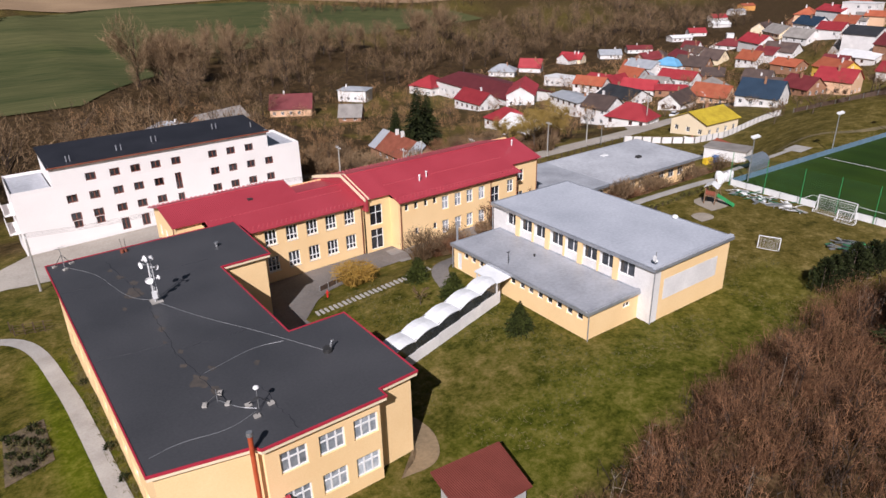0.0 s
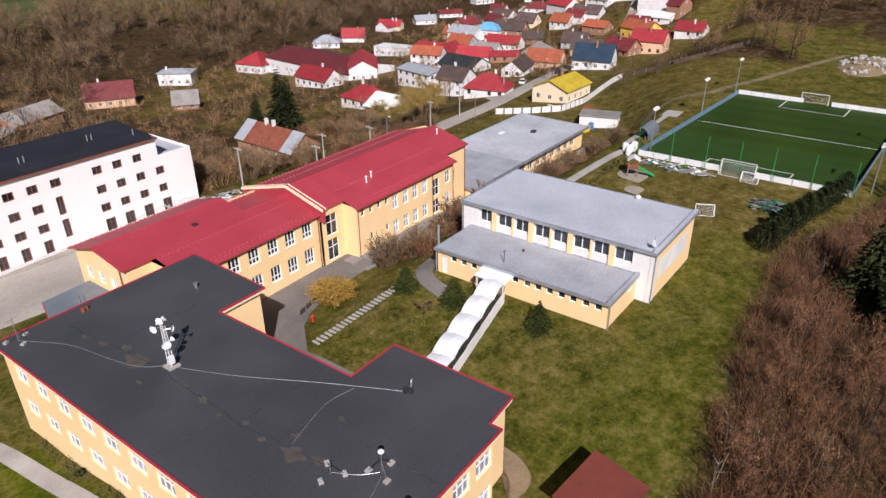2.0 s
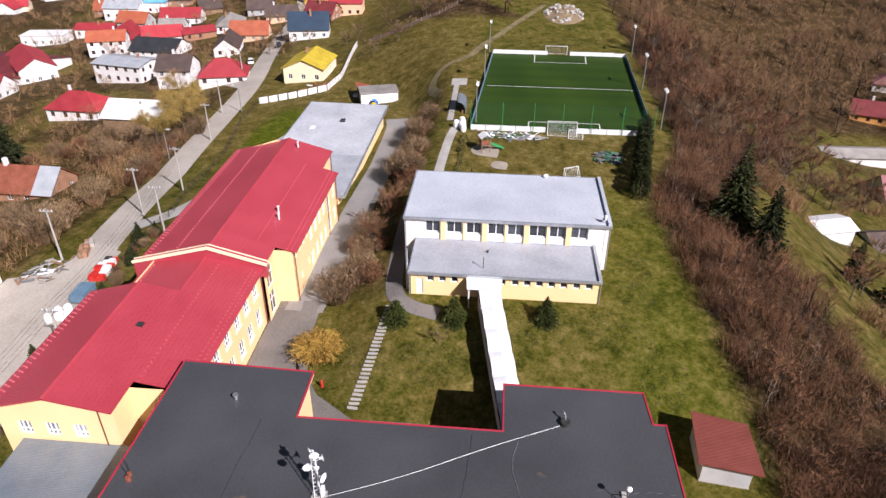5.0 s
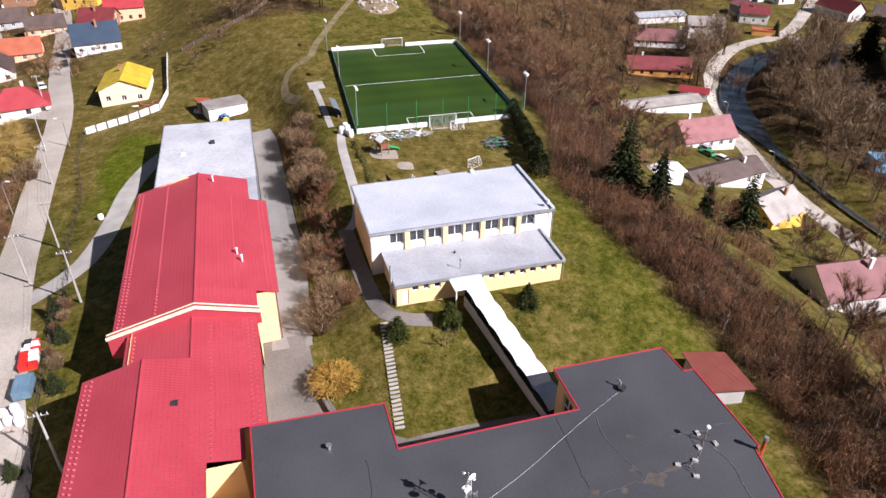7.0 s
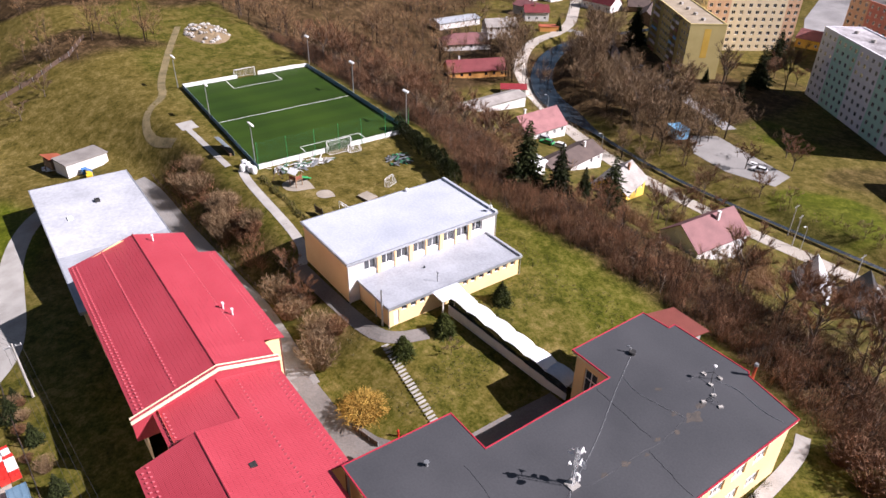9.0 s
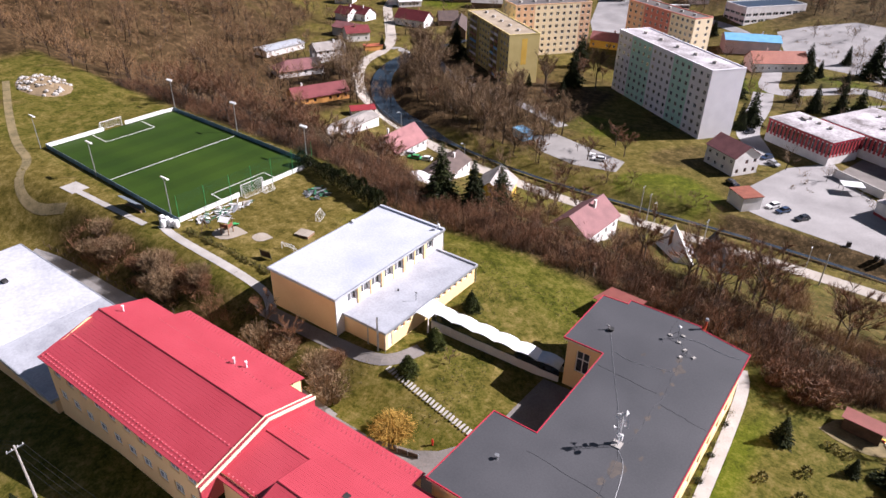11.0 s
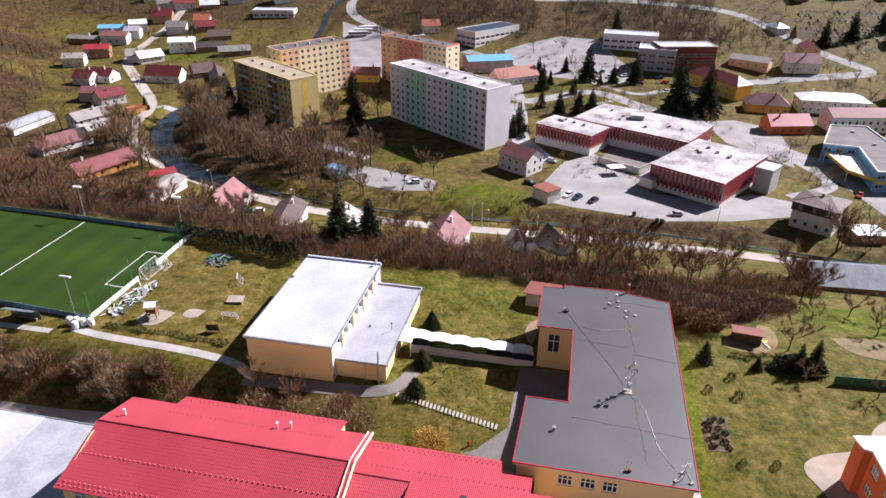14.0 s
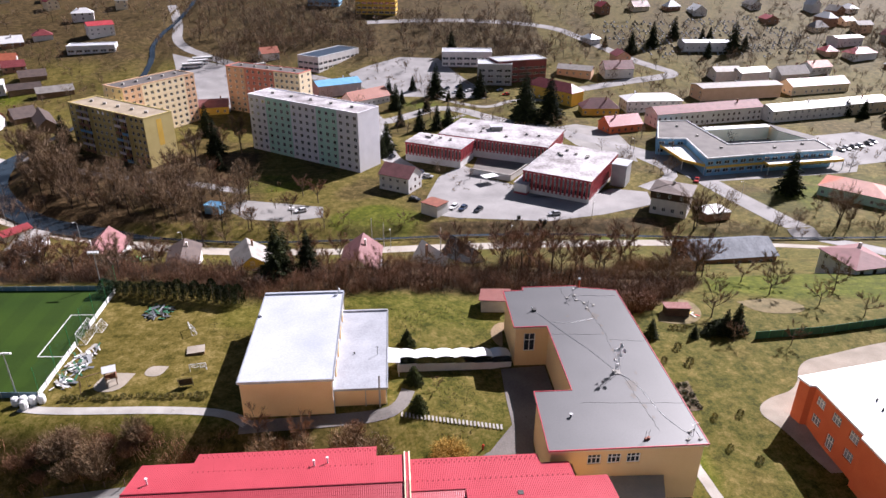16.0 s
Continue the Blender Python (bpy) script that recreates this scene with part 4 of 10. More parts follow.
# ---- gymnasium ----
def gymnasium():
    b = thing("gymnasium", "cream gymnasium with a pale grey flat roof and lower front annex", "gymnasium", Matrix.Translation((58, 36, 2.6)))
    x0, x1, y0, y1, zr = 52.0, 64.55, 24.15, 47.85, 8.62
    groups = [(45.55, 43.75), (43.05, 41.15), (40.7, 38.85), (38.15, 36.2), (35.85, 33.85), (33.3, 31.3), (30.95, 28.95), (28.5, 26.45)]
    holes = [(y1 - a, 6.8, a - c, 1.6) for a, c in groups]
    part("wall", wall(Shape(), (x0, y1), (x0, y0), 0.5, zr, holes, 0.3), M["white_wall"], b, "white rendered clerestory wall")
    put_windows(b, (x0, y1), (x0, y0), holes, 2, depth=0.25, bar=0.1)
    for y in (43.4, 38.5, 33.58, 28.72):
        part("pier", Shape().box(x0 - 0.22, x0 - 0.002, y - 0.3, y + 0.3, 6.0, zr), M["cream"], b)
    for y in (40.92, 36.02, 31.12):
        part("pier", Shape().box(x0 - 0.1, x0 - 0.002, y - 0.13, y + 0.13, 6.0, zr), M["cream"], b)
    part("wall", wall(Shape(), (x0, y0), (x1, y0), 0.5, zr), M["cream"], b)
    part("painted_panel", Shape().box(53.7, 62.6, y0 - 0.02, y0 - 0.003, 4.95, 7.2), M["white_wall"], b, "blank white painted panel")
    part("wall", wall(Shape(), (x1, y0), (x1, y1), 0.5, zr), M["cream"], b)
    part("wall", wall(Shape(), (x1, y1), (x0, y1), 0.5, zr), M["cream"], b)
    part("corner_pier", Shape().box(x0 - 0.05, x0 + 1.0, y0 - 0.06, y0 + 0.4, 1.0, zr - 0.02), M["white_wall"], b)
    main = [(51.7, 23.85), (64.85, 23.85), (64.85, 48.15), (51.7, 48.15)]
    part("roof", Shape().prism(inset(main, 0.1), 8.6, 8.82), M["grey_roof"], b, "pale grey bitumen roof")
    part("roof_edge", rim(Shape(), main, 0.18, 8.55, 8.90), M["zinc"], b)
    part("parapet", Shape().box(51.8, 64.7, 23.9, 24.3, 8.8, 9.12), M["grey_roof"], b)
    a = [(44.75, 25.7), (52.0, 25.7), (52.0, 46.4), (44.75, 46.4)]
    small = [(46.4 - t, 4.7, 0.8, 0.75) for t in (44.6, 43.25, 41.9, 36.65, 35.2, 33.9, 32.55, 31.2, 29.9, 28.5, 27.15)]
    door = [(46.4 - 45.75, 3.0, 0.75, 2.1)]
    part("wall", wall(Shape(), a[3], a[0], 0.5, 5.75, small + door), M["cream"], b)
    put_windows(b, a[3], a[0], small, 1)
    part("door", Shape().box(44.85, 44.92, 45.0, 45.75, 3.0, 5.1), M["white_frame"], b, "white side door")
    part("wall", wall(Shape(), a[0], a[1], 0.5, 5.75, [(5.0, 4.55, 1.1, 0.6)]), M["cream"], b)
    put_windows(b, a[0], a[1], [(5.0, 4.55, 1.1, 0.6)], 2)
    part("wall", wall(Shape(), a[2], a[3], 0.5, 5.75), M["cream"], b)
    ao = [(44.4, 25.4), (52.0, 25.4), (52.0, 46.7), (44.4, 46.7)]
    part("annex_roof", Shape().prism(inset(ao, 0.1), 5.75, 5.93), M["grey_roof_dark"], b, "stained grey annex roof")
    part("roof_edge", rim(Shape(), ao, 0.16, 5.68, 6.02), M["zinc"], b)
    part("parapet", Shape().box(44.5, 51.9, 25.45, 25.8, 5.9, 6.2), M["grey_roof_dark"], b)
    for x, y, z in ((51.9, 24.0, 8.6), (51.9, 47.95, 8.6), (44.65, 25.5, 5.7), (44.65, 46.55, 5.7), (47.6, 46.6, 5.7)):
        pipe(b, x, y, 2.0, z, M["zinc"])
    part("roof_pole", Shape().tube(((46.0, 38.4, 5.9), (46.0, 38.4, 7.3)), 0.04, 6).box(45.8, 46.2, 38.35, 38.45, 7.25, 7.33), M["dark_metal"], b)
    part("roof_vent", Shape().tube(((49.5, 38.0, 5.9), (49.5, 38.0, 6.2)), 0.12, 8), M["dark_metal"], b)
    part("chimney_pipe", Shape().tube(((45.6, 46.9, 2.5), (45.6, 46.9, 8.3)), 0.13, 8), M["zinc"], b)
    return b


gymnasium()


def terrain_pose(x, y, turn=0.0, dz=0.0):
    return pose(x, y, height(x, y) + dz, 0, 0, turn)


# ---- covered walkway ----
def walkway():
    b = thing("covered_walkway", "covered walkway with a stepped white sheet roof between school and gymnasium", "walkway", Matrix.Translation((35, 36.5, 1.5)))
    p, q = Vector((43.2, 37.7)), Vector((25.0, 34.7))
    n, w = 6, 1.15
    d = (q - p).normalized()
    e = Vector((-d.y, d.x))
    for i in range(n):
        a, c = p + (q - p) * i / n, p + (q - p) * (i + 1) / n
        za, zc = 5.35 - 0.42 * i, 5.35 - 0.42 * (i + 1) + 0.12
        s = Shape()
        for k in range(7):      # each bay sags and rises like a shallow wave
            t = k / 6
            m = a + (c - a) * t
            z = za + (zc - za) * t + 0.30 * math.sin(math.pi * t) - 0.1 * t
            row = [tuple((m + e * w)) + (z,), tuple(m) + (z + 0.12,), tuple(m - e * w) + (z,)]
            row += [(x, y, h - 0.05) for x, y, h in row[::-1]]
            j = len(s.v)
            s.v.extend(row)
            if k == 0 or k == 6:
                s.f.append(tuple(range(j, j + 6)) if k else tuple(range(j + 5, j - 1, -1)))
            if k:
                s.f.extend((j - 6 + i2, j - 6 + (i2 + 1) % 6, j + (i2 + 1) % 6, j + i2) for i2 in range(6))
        part("roof_sheet", s, M["canopy"] if i < n - 1 else ROOFS["steel"], b, "white corrugated roof bay" if i < n - 1 else "blue-grey corrugated roof bay")
        for side in (-1, 1):
            o = e * (w - 0.15) * side
            lo = min(height(*(a + o)), height(*(c + o))) - 0.3
            part("side_wall", Shape().prism([tuple(a + o * 1.0), tuple(c + o * 1.0), tuple(c + o * 1.09), tuple(a + o * 1.09)][::side], lo, [za - 1.15, zc - 1.15, zc - 1.15, za - 1.15][::side]), M["white_wall"], b)
            part("side_glazing", Shape().prism([tuple(a + o * 1.03), tuple(c + o * 1.03), tuple(c + o * 1.05), tuple(a + o * 1.05)][::side], [za - 1.15, zc - 1.15, zc - 1.15, za - 1.15][::side], [za, zc, zc, za][::side]), M["glass"], b, "dark side glazing")
    part("canopy", Shape().slab([(42.6, 36.3, 5.45), (44.9, 36.2, 5.75), (44.9, 40.2, 5.75), (42.6, 40.0, 5.45)], 0.12), M["canopy"], b, "white flat entrance canopy")
    for y in (36.5, 39.7):
        part("canopy_post", Shape().box(42.75, 42.9, y, y + 0.15, 2.0, 5.4), M["white_wall"], b)
    return b


walkway()


# ---- low annex with the blue-grey roof, beside the red-roofed school ----
def annex():
    b = thing("entrance_annex", "low cream entrance annex with a blue-grey sheet roof", "annex", Matrix.Translation((15, 72, -1)))
    foot = [(10.4, 63.3), (19.3, 63.3), (19.3, 75.4), (14.6, 75.4), (11.9, 67.4)]
    for i in range(5):
        p, q = foot[i], foot[(i + 1) % 5]
        holes = [(u, 0.9, 1.1, 1.4) for u in (0.8, 2.6, 4.4)] if i == 3 else []
        part("wall", wall(Shape(), p, q, -3, 3.3, holes), M["cream_pale"], b)
        put_windows(b, p, q, holes, 2, 0.6)
    part("roof", Shape().slab([(10.2, 63.0, 3.40), (19.5, 63.0, 3.75), (19.5, 75.8, 3.75), (14.3, 75.8, 3.55), (11.5, 67.2, 3.45)], 0.1), M["blue_sheet"], b)
    part("roof_edge", Shape().prism([(11.5, 67.2), (11.62, 67.15), (14.35, 75.85), (14.23, 75.9)], 3.1, 3.5), M["red_trim"], b, "red eaves board")
    return b


annex()


# ---- white apartment block, still being built ----
def apartment_block_new():
    b = thing("apartment_block", "new white four-storey apartment block with a black roof, under construction", "apartment block", Matrix.Translation((28, 107, -4)))
    cols = [12.8, 16.0, 19.5, 22.6, 25.75, 28.95, 35.05, 38.2, 41.45, 44.8]
    low = [(x - 5.75, v, 1.5, 1.3) for v in (2.5, -0.42) for x in cols if x > 12]
    low = [h for h in low if not (abs(h[0] + 5.75 - 28.95) < 0.1)] + [(28.95 - 5.6, 1.3, 1.05, 2.8), (28.95 - 5.6, -2.2, 1.05, 2.8)]
    ground_row = [(x - 5.6, -1.6 - (0 if x < 18 else 0.25) - (0.0 if x < 18 else 1.75), 1.25 if x < 30 else 1.6, 1.2 if x < 18 else 2.0) for x in cols if x != 28.95]
    part("wall", wall(Shape(), (5.6, 101.8), (51.3, 101.8), -6.5, 5.1, low + ground_row, 0.25), M["white_new"], b)
    put_windows(b, (5.6, 101.8), (51.3, 101.8), low + ground_row, 2, 0.0, M["brown_frame"], depth=0.2, bar=0.16)
    top = [(x - 11.35, 5.5, 1.5, 1.25) for x in cols if 14 < x < 44]
    part("wall", wall(Shape(), (11.2, 101.8), (45.5, 101.8), 5.1, 8.45, top, 0.25), M["white_new"], b)
    put_windows(b, (11.2, 101.8), (45.5, 101.8), top, 2, 0.0, M["brown_frame"], depth=0.2, bar=0.16)
    for p, q, z0, z1 in (((51.3, 101.8), (51.3, 113.0), -6.5, 5.6), ((51.3, 113.0), (5.6, 113.0), -6.5, 5.6), ((5.6, 113.0), (5.6, 101.8), -6.5, 5.6), ((45.5, 101.8), (45.5, 113.0), 5.1, 8.6), ((45.5, 113.0), (11.2, 113.0), 5.1, 8.6), ((11.2, 113.0), (11.2, 101.8), 5.1, 8.6)):
        holes = [(u, v, 1.0, 2.0) for u in (3.0, 7.0) for v in (2.2, -0.7)] if p[0] == 5.6 and z0 < 0 else []
        part("wall", wall(Shape(), p, q, z0, z1, holes), M["white_new"], b)
        put_windows(b, p, q, holes, 1, 0, M["brown_frame"])
    part("roof", Shape().slab([(10.9, 101.5, 8.5), (45.8, 101.5, 8.5), (45.8, 113.3, 9.35), (10.9, 113.3, 9.35)], 0.15), M["black_roof"], b, "black sloping roof membrane")
    part("eaves_strip", Shape().box(10.9, 45.8, 101.4, 101.6, 8.28, 8.5), M["rust"], b, "copper-brown eaves strip")
    for x0, x1 in ((5.6, 11.2), (45.5, 51.3)):
        part("terrace", Shape().box(x0 + 0.2, x1 - 0.2, 102.0, 112.8, 4.9, 5.2), M["silver_roof"], b, "pale roof terrace")
        part("terrace_parapet", Shape().box(x0, x1, 101.8, 102.0, 5.1, 5.6) if x0 < 10 else Shape().box(x0, x1, 101.8, 102.0, 5.1, 5.62), M["white_new"], b)
    for x, y in ((14.0, 103.2), (14.5, 103.2), (21.5, 104.5), (22.2, 104.5), (27.3, 106.0), (28.0, 106.0), (38.0, 107.5), (38.7, 107.5), (44.0, 105.0)):
        z = 8.5 + (y - 101.5) * 0.072
        part("roof_vent", Shape().tube(((x, y, z - 0.1), (x, y, z + 0.9)), 0.09, 8), M["zinc"], b)
    for z in (-1.0, 2.0):
        part("balcony", Shape().box(4.2, 5.6, 103.0, 109.0, z, z + 0.2).box(4.2, 4.28, 103.0, 109.0, z + 0.2, z + 1.1), M["white_new"], b)
    return b


apartment_block_new()


# ---- orange school across the lawn ----
def orange_school():
    b = thing("orange_school", "two-storey orange school building with a white flat roof", "school", Matrix.Translation((-23, 56, -0.3)))
    foot = [(-31.5, 46.0), (-14.5, 49.2), (-15.0, 50.9), (-15.9, 51.1), (-16.3, 61.6), (-15.6, 62.0), (-16.0, 72.0), (-36.0, 71.0)]
    for i in range(len(foot)):
        p, q = foot[i], foot[(i + 1) % len(foot)]
        holes = [(u, v, 1.75, 1.5) for u in (0.7, 4.2, 7.8) for v in (4.2, 1.2) if not (u == 4.2 and v == 1.2)] + [(4.3, -0.2, 1.5, 2.3)] if i == 3 else []
        part("wall", wall(Shape(), p, q, -3, 6.7, holes), M["orange_wall"], b)
        put_windows(b, p, q, holes, 3, 0.6, glass_mat=M["glass_light"])
    part("roof", Shape().prism(inset(foot, -0.25), 6.65, 6.95), M["white_metal"], b, "white roof sheeting")
    for x, y in ((-22, 55), (-23, 56.5), (-21.5, 57), (-24, 55.5), (-22.6, 58)):
        part("roof_vent", Shape().tube(((x, y, 6.95), (x, y, 7.4)), 0.15, 8), M["dark_metal"], b)
    return b


orange_school()


# ---- red shed on the lawn ----
def shed():
    b = thing("garden_shed", "grey shed with a brown-red sheet roof on a stone base", "shed", Matrix.Translation((24.8, 16.9, 0.8)))
    foot = [(22.3, 15.3), (27.2, 15.1), (27.6, 18.9), (22.8, 19.2)]
    part("wall", Shape().prism(foot, 0.9, 3.1), M["grey_wall"], b)
    part("base", rim(Shape(), foot, 0.4, -1.0, 0.95, 0.05), M["stone_plinth"], b)
    part("roof", Shape().slab([(21.6, 14.7, 3.25), (27.2, 14.5, 3.35), (28.2, 19.2, 3.6), (22.3, 19.8, 3.5)], 0.1), M["rust_red"], b)
    return b


shed()

# ---- sports pitch ----
PITCH = [(94.4, 11.2), (143.6, 9.1), (143.8, 39.7), (94.5, 42.4)]
drape("sports_pitch", PITCH, M["turf"], 0.06, "dark green artificial turf pitch with white lines", "sports pitch", kind="structure")


def on_pitch(u, v):
    """A place on the pitch from its shares along and across."""
    a = Vector(PITCH[0]).lerp(Vector(PITCH[1]), u)
    c = Vector(PITCH[3]).lerp(Vector(PITCH[2]), u)
    p = a.lerp(c, v)
    return p.x, p.y


def marking(points):
    s = Shape()
    for (a, b), (c, d) in zip(points, points[1:]):
        p, q = Vector(on_pitch(a, b)), Vector(on_pitch(c, d))
        n = (q - p).normalized()
        n = Vector((-n.y, n.x)) * 0.09
        k = 12
        for i in range(k):
            e, f = p.lerp(q, i / k), p.lerp(q, (i + 1) / k)
            s.quad(*[(w.x, w.y, height(w.x, w.y) + 0.085) for w in (e - n, f - n, f + n, e + n)])
    return tagged(part("pitch_line", s, M["line"]), "white painted line on the green turf", "pitch line", "pitch lines", "structure")


marking([(0.5, 0.02), (0.5, 0.98)])
marking([(0.01, 0.68), (0.095, 0.68), (0.095, 0.28), (0.01, 0.28)])
marking([(0.99, 0.68), (0.87, 0.68), (0.87, 0.30), (0.99, 0.30)])


def perimeter():
    b = thing("pitch_boards", "white and blue-grey boards round the sports pitch", "boards", Matrix.Translation((119, 26, 3.4)))
    for side in range(4):
        p, q = Vector(PITCH[side]), Vector(PITCH[(side + 1) % 4])
        n = int((q - p).length / 2.5)
        d = (q - p).normalized()
        e = Vector((d.y, -d.x)) * 0.05
        for i in range(n):
            a, c = p.lerp(q, (i + 0.015) / n), p.lerp(q, (i + 0.985) / n)
            if side in (1, 3) and any(abs(((a + c) / 2).y - g) < 2.9 for g in (26.6, 25.0) if side == (3 if g == 26.6 else 1)):
                continue
            z = height(*a)
            part("board", Shape().prism([tuple(a + e), tuple(c + e), tuple(c), tuple(a)], z - 0.1, z + 0.95), M["white_metal"] if side in (1, 3) else M["bluegrey"], b)
            part("board_post", Shape().box(a.x + e.x - 0.04, a.x + e.x + 0.04, a.y + e.y - 0.04, a.y + e.y + 0.04, z - 0.1, z + 1.05), M["steel"], b)
    return b


perimeter()


def goal(name, label, w, h, depth, mat, r=0.06):
    g = thing(name, label, "goal", group="goals")
    s = part("goal_frame", Shape().tube(((0, -w / 2, 0), (0, -w / 2, h)), r, 6).tube(((0, w / 2, 0), (0, w / 2, h)), r, 6).tube(((0, -w / 2, h), (0, w / 2, h)), r, 6).tube(((0, -w / 2, 0), (depth, -w / 2, 0)), r * 0.6, 6).tube(((0, w / 2, 0), (depth, w / 2, 0)), r * 0.6, 6).tube(((depth, -w / 2, 0), (depth, w / 2, 0)), r * 0.6, 6).tube(((depth, -w / 2, 0), (0, -w / 2, h)), r * 0.6, 6).tube(((depth, w / 2, 0), (0, w / 2, h)), r * 0.6, 6), mat, g, at=Matrix())
    n = Shape()
    k = int(w / 0.28)
    for i in range(k + 1):
        y = -w / 2 + w * i / k
        n.tube(((depth, y, 0), (0, y, h)), 0.009, 3, False)
    for i in range(1, 8):
        n.tube(((depth * (1 - i / 8), -w / 2, h * i / 8), (depth * (1 - i / 8), w / 2, h * i / 8)), 0.009, 3, False)
    part("net", n, M["white_cloth"], g, at=Matrix())
    return g


g = goal("football_goal", "white football goal with a net at the end of the pitch", 5.0, 2.1, -1.3, M["white_metal"])
g.matrix_basis = terrain_pose(94.3, 26.6)
copy_thing(g, terrain_pose(143.8, 25.0, 180))
g = goal("small_goal", "small white steel goal standing on the dry playground lawn", 2.4, 1.3, -0.8, M["white_metal"], 0.05)
g.matrix_basis = terrain_pose(92.6, 24.4)
copy_thing(g, terrain_pose(77.3, 26.3, 25))
copy_thing(g, terrain_pose(73.4, 37.0, 100))


def floodlight():
    f = thing("floodlight_mast", "grey steel floodlight mast beside the sports pitch", "floodlight", group="floodlights")
    part("pole", Shape().tube(((0, 0, -0.3), (0, 0, 7.2)), [0.12, 0.07], 8), M["steel"], f, at=Matrix())
    part("cross_arm", Shape().box(-0.9, 0.9, -0.05, 0.05, 7.1, 7.2), M["steel"], f, at=Matrix())
    for x in (-0.75, -0.25, 0.25, 0.75):
        part("lamp_head", Shape().prism([(x - 0.2, -0.35), (x + 0.2, -0.35), (x + 0.2, 0.1), (x - 0.2, 0.1)], [6.85, 6.85, 7.05, 7.05], [7.12, 7.12, 7.3, 7.3]), M["white_metal"], f, at=Matrix())
    return f


f = floodlight()
f.matrix_basis = terrain_pose(97.9, 41.6, 0)
for x, y, a in ((122.6, 41.0, 0), (144.6, 40.6, 0), (98.0, 9.2, 180), (120.5, 8.8, 180), (146.0, 7.2, 180)):
    copy_thing(f, terrain_pose(x, y, a))


def net_fence():
    b = thing("catch_net", "tall green catch net on thin poles behind the goal", "net", Matrix.Translation((94.3, 27, 3.4)))
    ys = [11.2, 16.5, 21.8, 26.6, 31.5, 36.9, 42.4]
    for y in ys:
        part("pole", Shape().tube(((94.2, y, 3.2), (94.2, y, 8.6)), 0.045, 6), M["green_paint"], b)
    n = Shape()
    for i in range(105):
        y = 11.2 + 31.2 * i / 104
        n.tube(((94.2, y, 4.4), (94.2, y, 8.5)), 0.006, 3, False)
    for i in range(15):
        z = 4.4 + 4.1 * i / 14
        n.tube(((94.2, 11.2, z), (94.2, 42.4, z)), 0.006, 3, False)
    part("netting", n, M["net"], b)
    return b


net_fence()


def dugout():
    b = thing("dugout", "team shelter with a curved blue sheet roof beside the pitch", "shelter", Matrix.Translation((105.3, 44.5, 3.4)))
    for k in range(8):
        a, c = math.pi * 0.5 * k / 8, math.pi * 0.5 * (k + 1) / 8
        part("roof_sheet", Shape().slab([(102.2, 45.3 - 1.5 * math.sin(a), 4.2 + 1.4 * math.cos(a)), (102.2, 45.3 - 1.5 * math.sin(c), 4.2 + 1.4 * math.cos(c)), (107.6, 45.3 - 1.5 * math.sin(c), 4.2 + 1.4 * math.cos(c)), (107.6, 45.3 - 1.5 * math.sin(a), 4.2 + 1.4 * math.cos(a))], 0.04), M["blue_sheet"], b)
    part("back", Shape().box(102.2, 107.6, 43.75, 43.8, 3.3, 4.3), M["blue_sheet"], b)
    part("bench", Shape().box(102.5, 107.3, 44.1, 44.5, 3.75, 3.85).box(102.6, 102.7, 44.15, 44.45, 3.3, 3.76).box(107.1, 107.2, 44.15, 44.45, 3.3, 3.76), M["wood"], b)
    return b


dugout()
strip("concrete_strip", [(98.5, 46.3), (122.0, 46.6)], 1.1, M["concrete"], 0.07, "pale concrete strip beside the pitch", "path")
drape("concrete_slab", [(119.0, 44.5), (123.5, 44.6), (123.6, 47.8), (119.2, 47.7)], M["concrete"], 0.08, "pale square concrete slab in the meadow", "slab")
strip("school_path", [(64.0, 48.9), (66.5, 47.2), (70.5, 46.4), (80.0, 46.2), (91.6, 45.7), (96.0, 44.8)], 1.5, M["concrete"], 0.07, "pale concrete footpath towards the pitch", "path")
strip("dirt_track", [(118, 50), (126, 53), (134, 51), (140, 45), (150, 43), (168, 36), (190, 26)], 1.7, M["straw"], 0.05, "bare earth track round the pitch", "track")


def sack(seed):
    random.seed(seed)
    s = Shape().ball((0, 0, 0), 0.62, 10, 8, 1.0)
    s.v = [(x * (0.9 + 0.2 * abs(z)), y * (0.9 + 0.2 * abs(z)), max(-0.5, min(0.62, z * 1.25)) + 0.5 + random.uniform(-0.03, 0.03)) for x, y, z in s.v]
    return s.mesh("bulk_bag", M["white_cloth"])


bag = sack(3)
for i, (x, y) in enumerate(((93.4, 43.6), (94.5, 43.9), (95.7, 43.8), (96.8, 44.0), (95.2, 44.9))):
    ob = tagged(new("bulk_bag", bag), "full white bulk bag standing beside the pitch", "bag", "bulk bags")
    ob.matrix_basis = terrain_pose(x, y, 31 * i, -0.02) @ Matrix.Diagonal((1, 1, 1.25, 1))


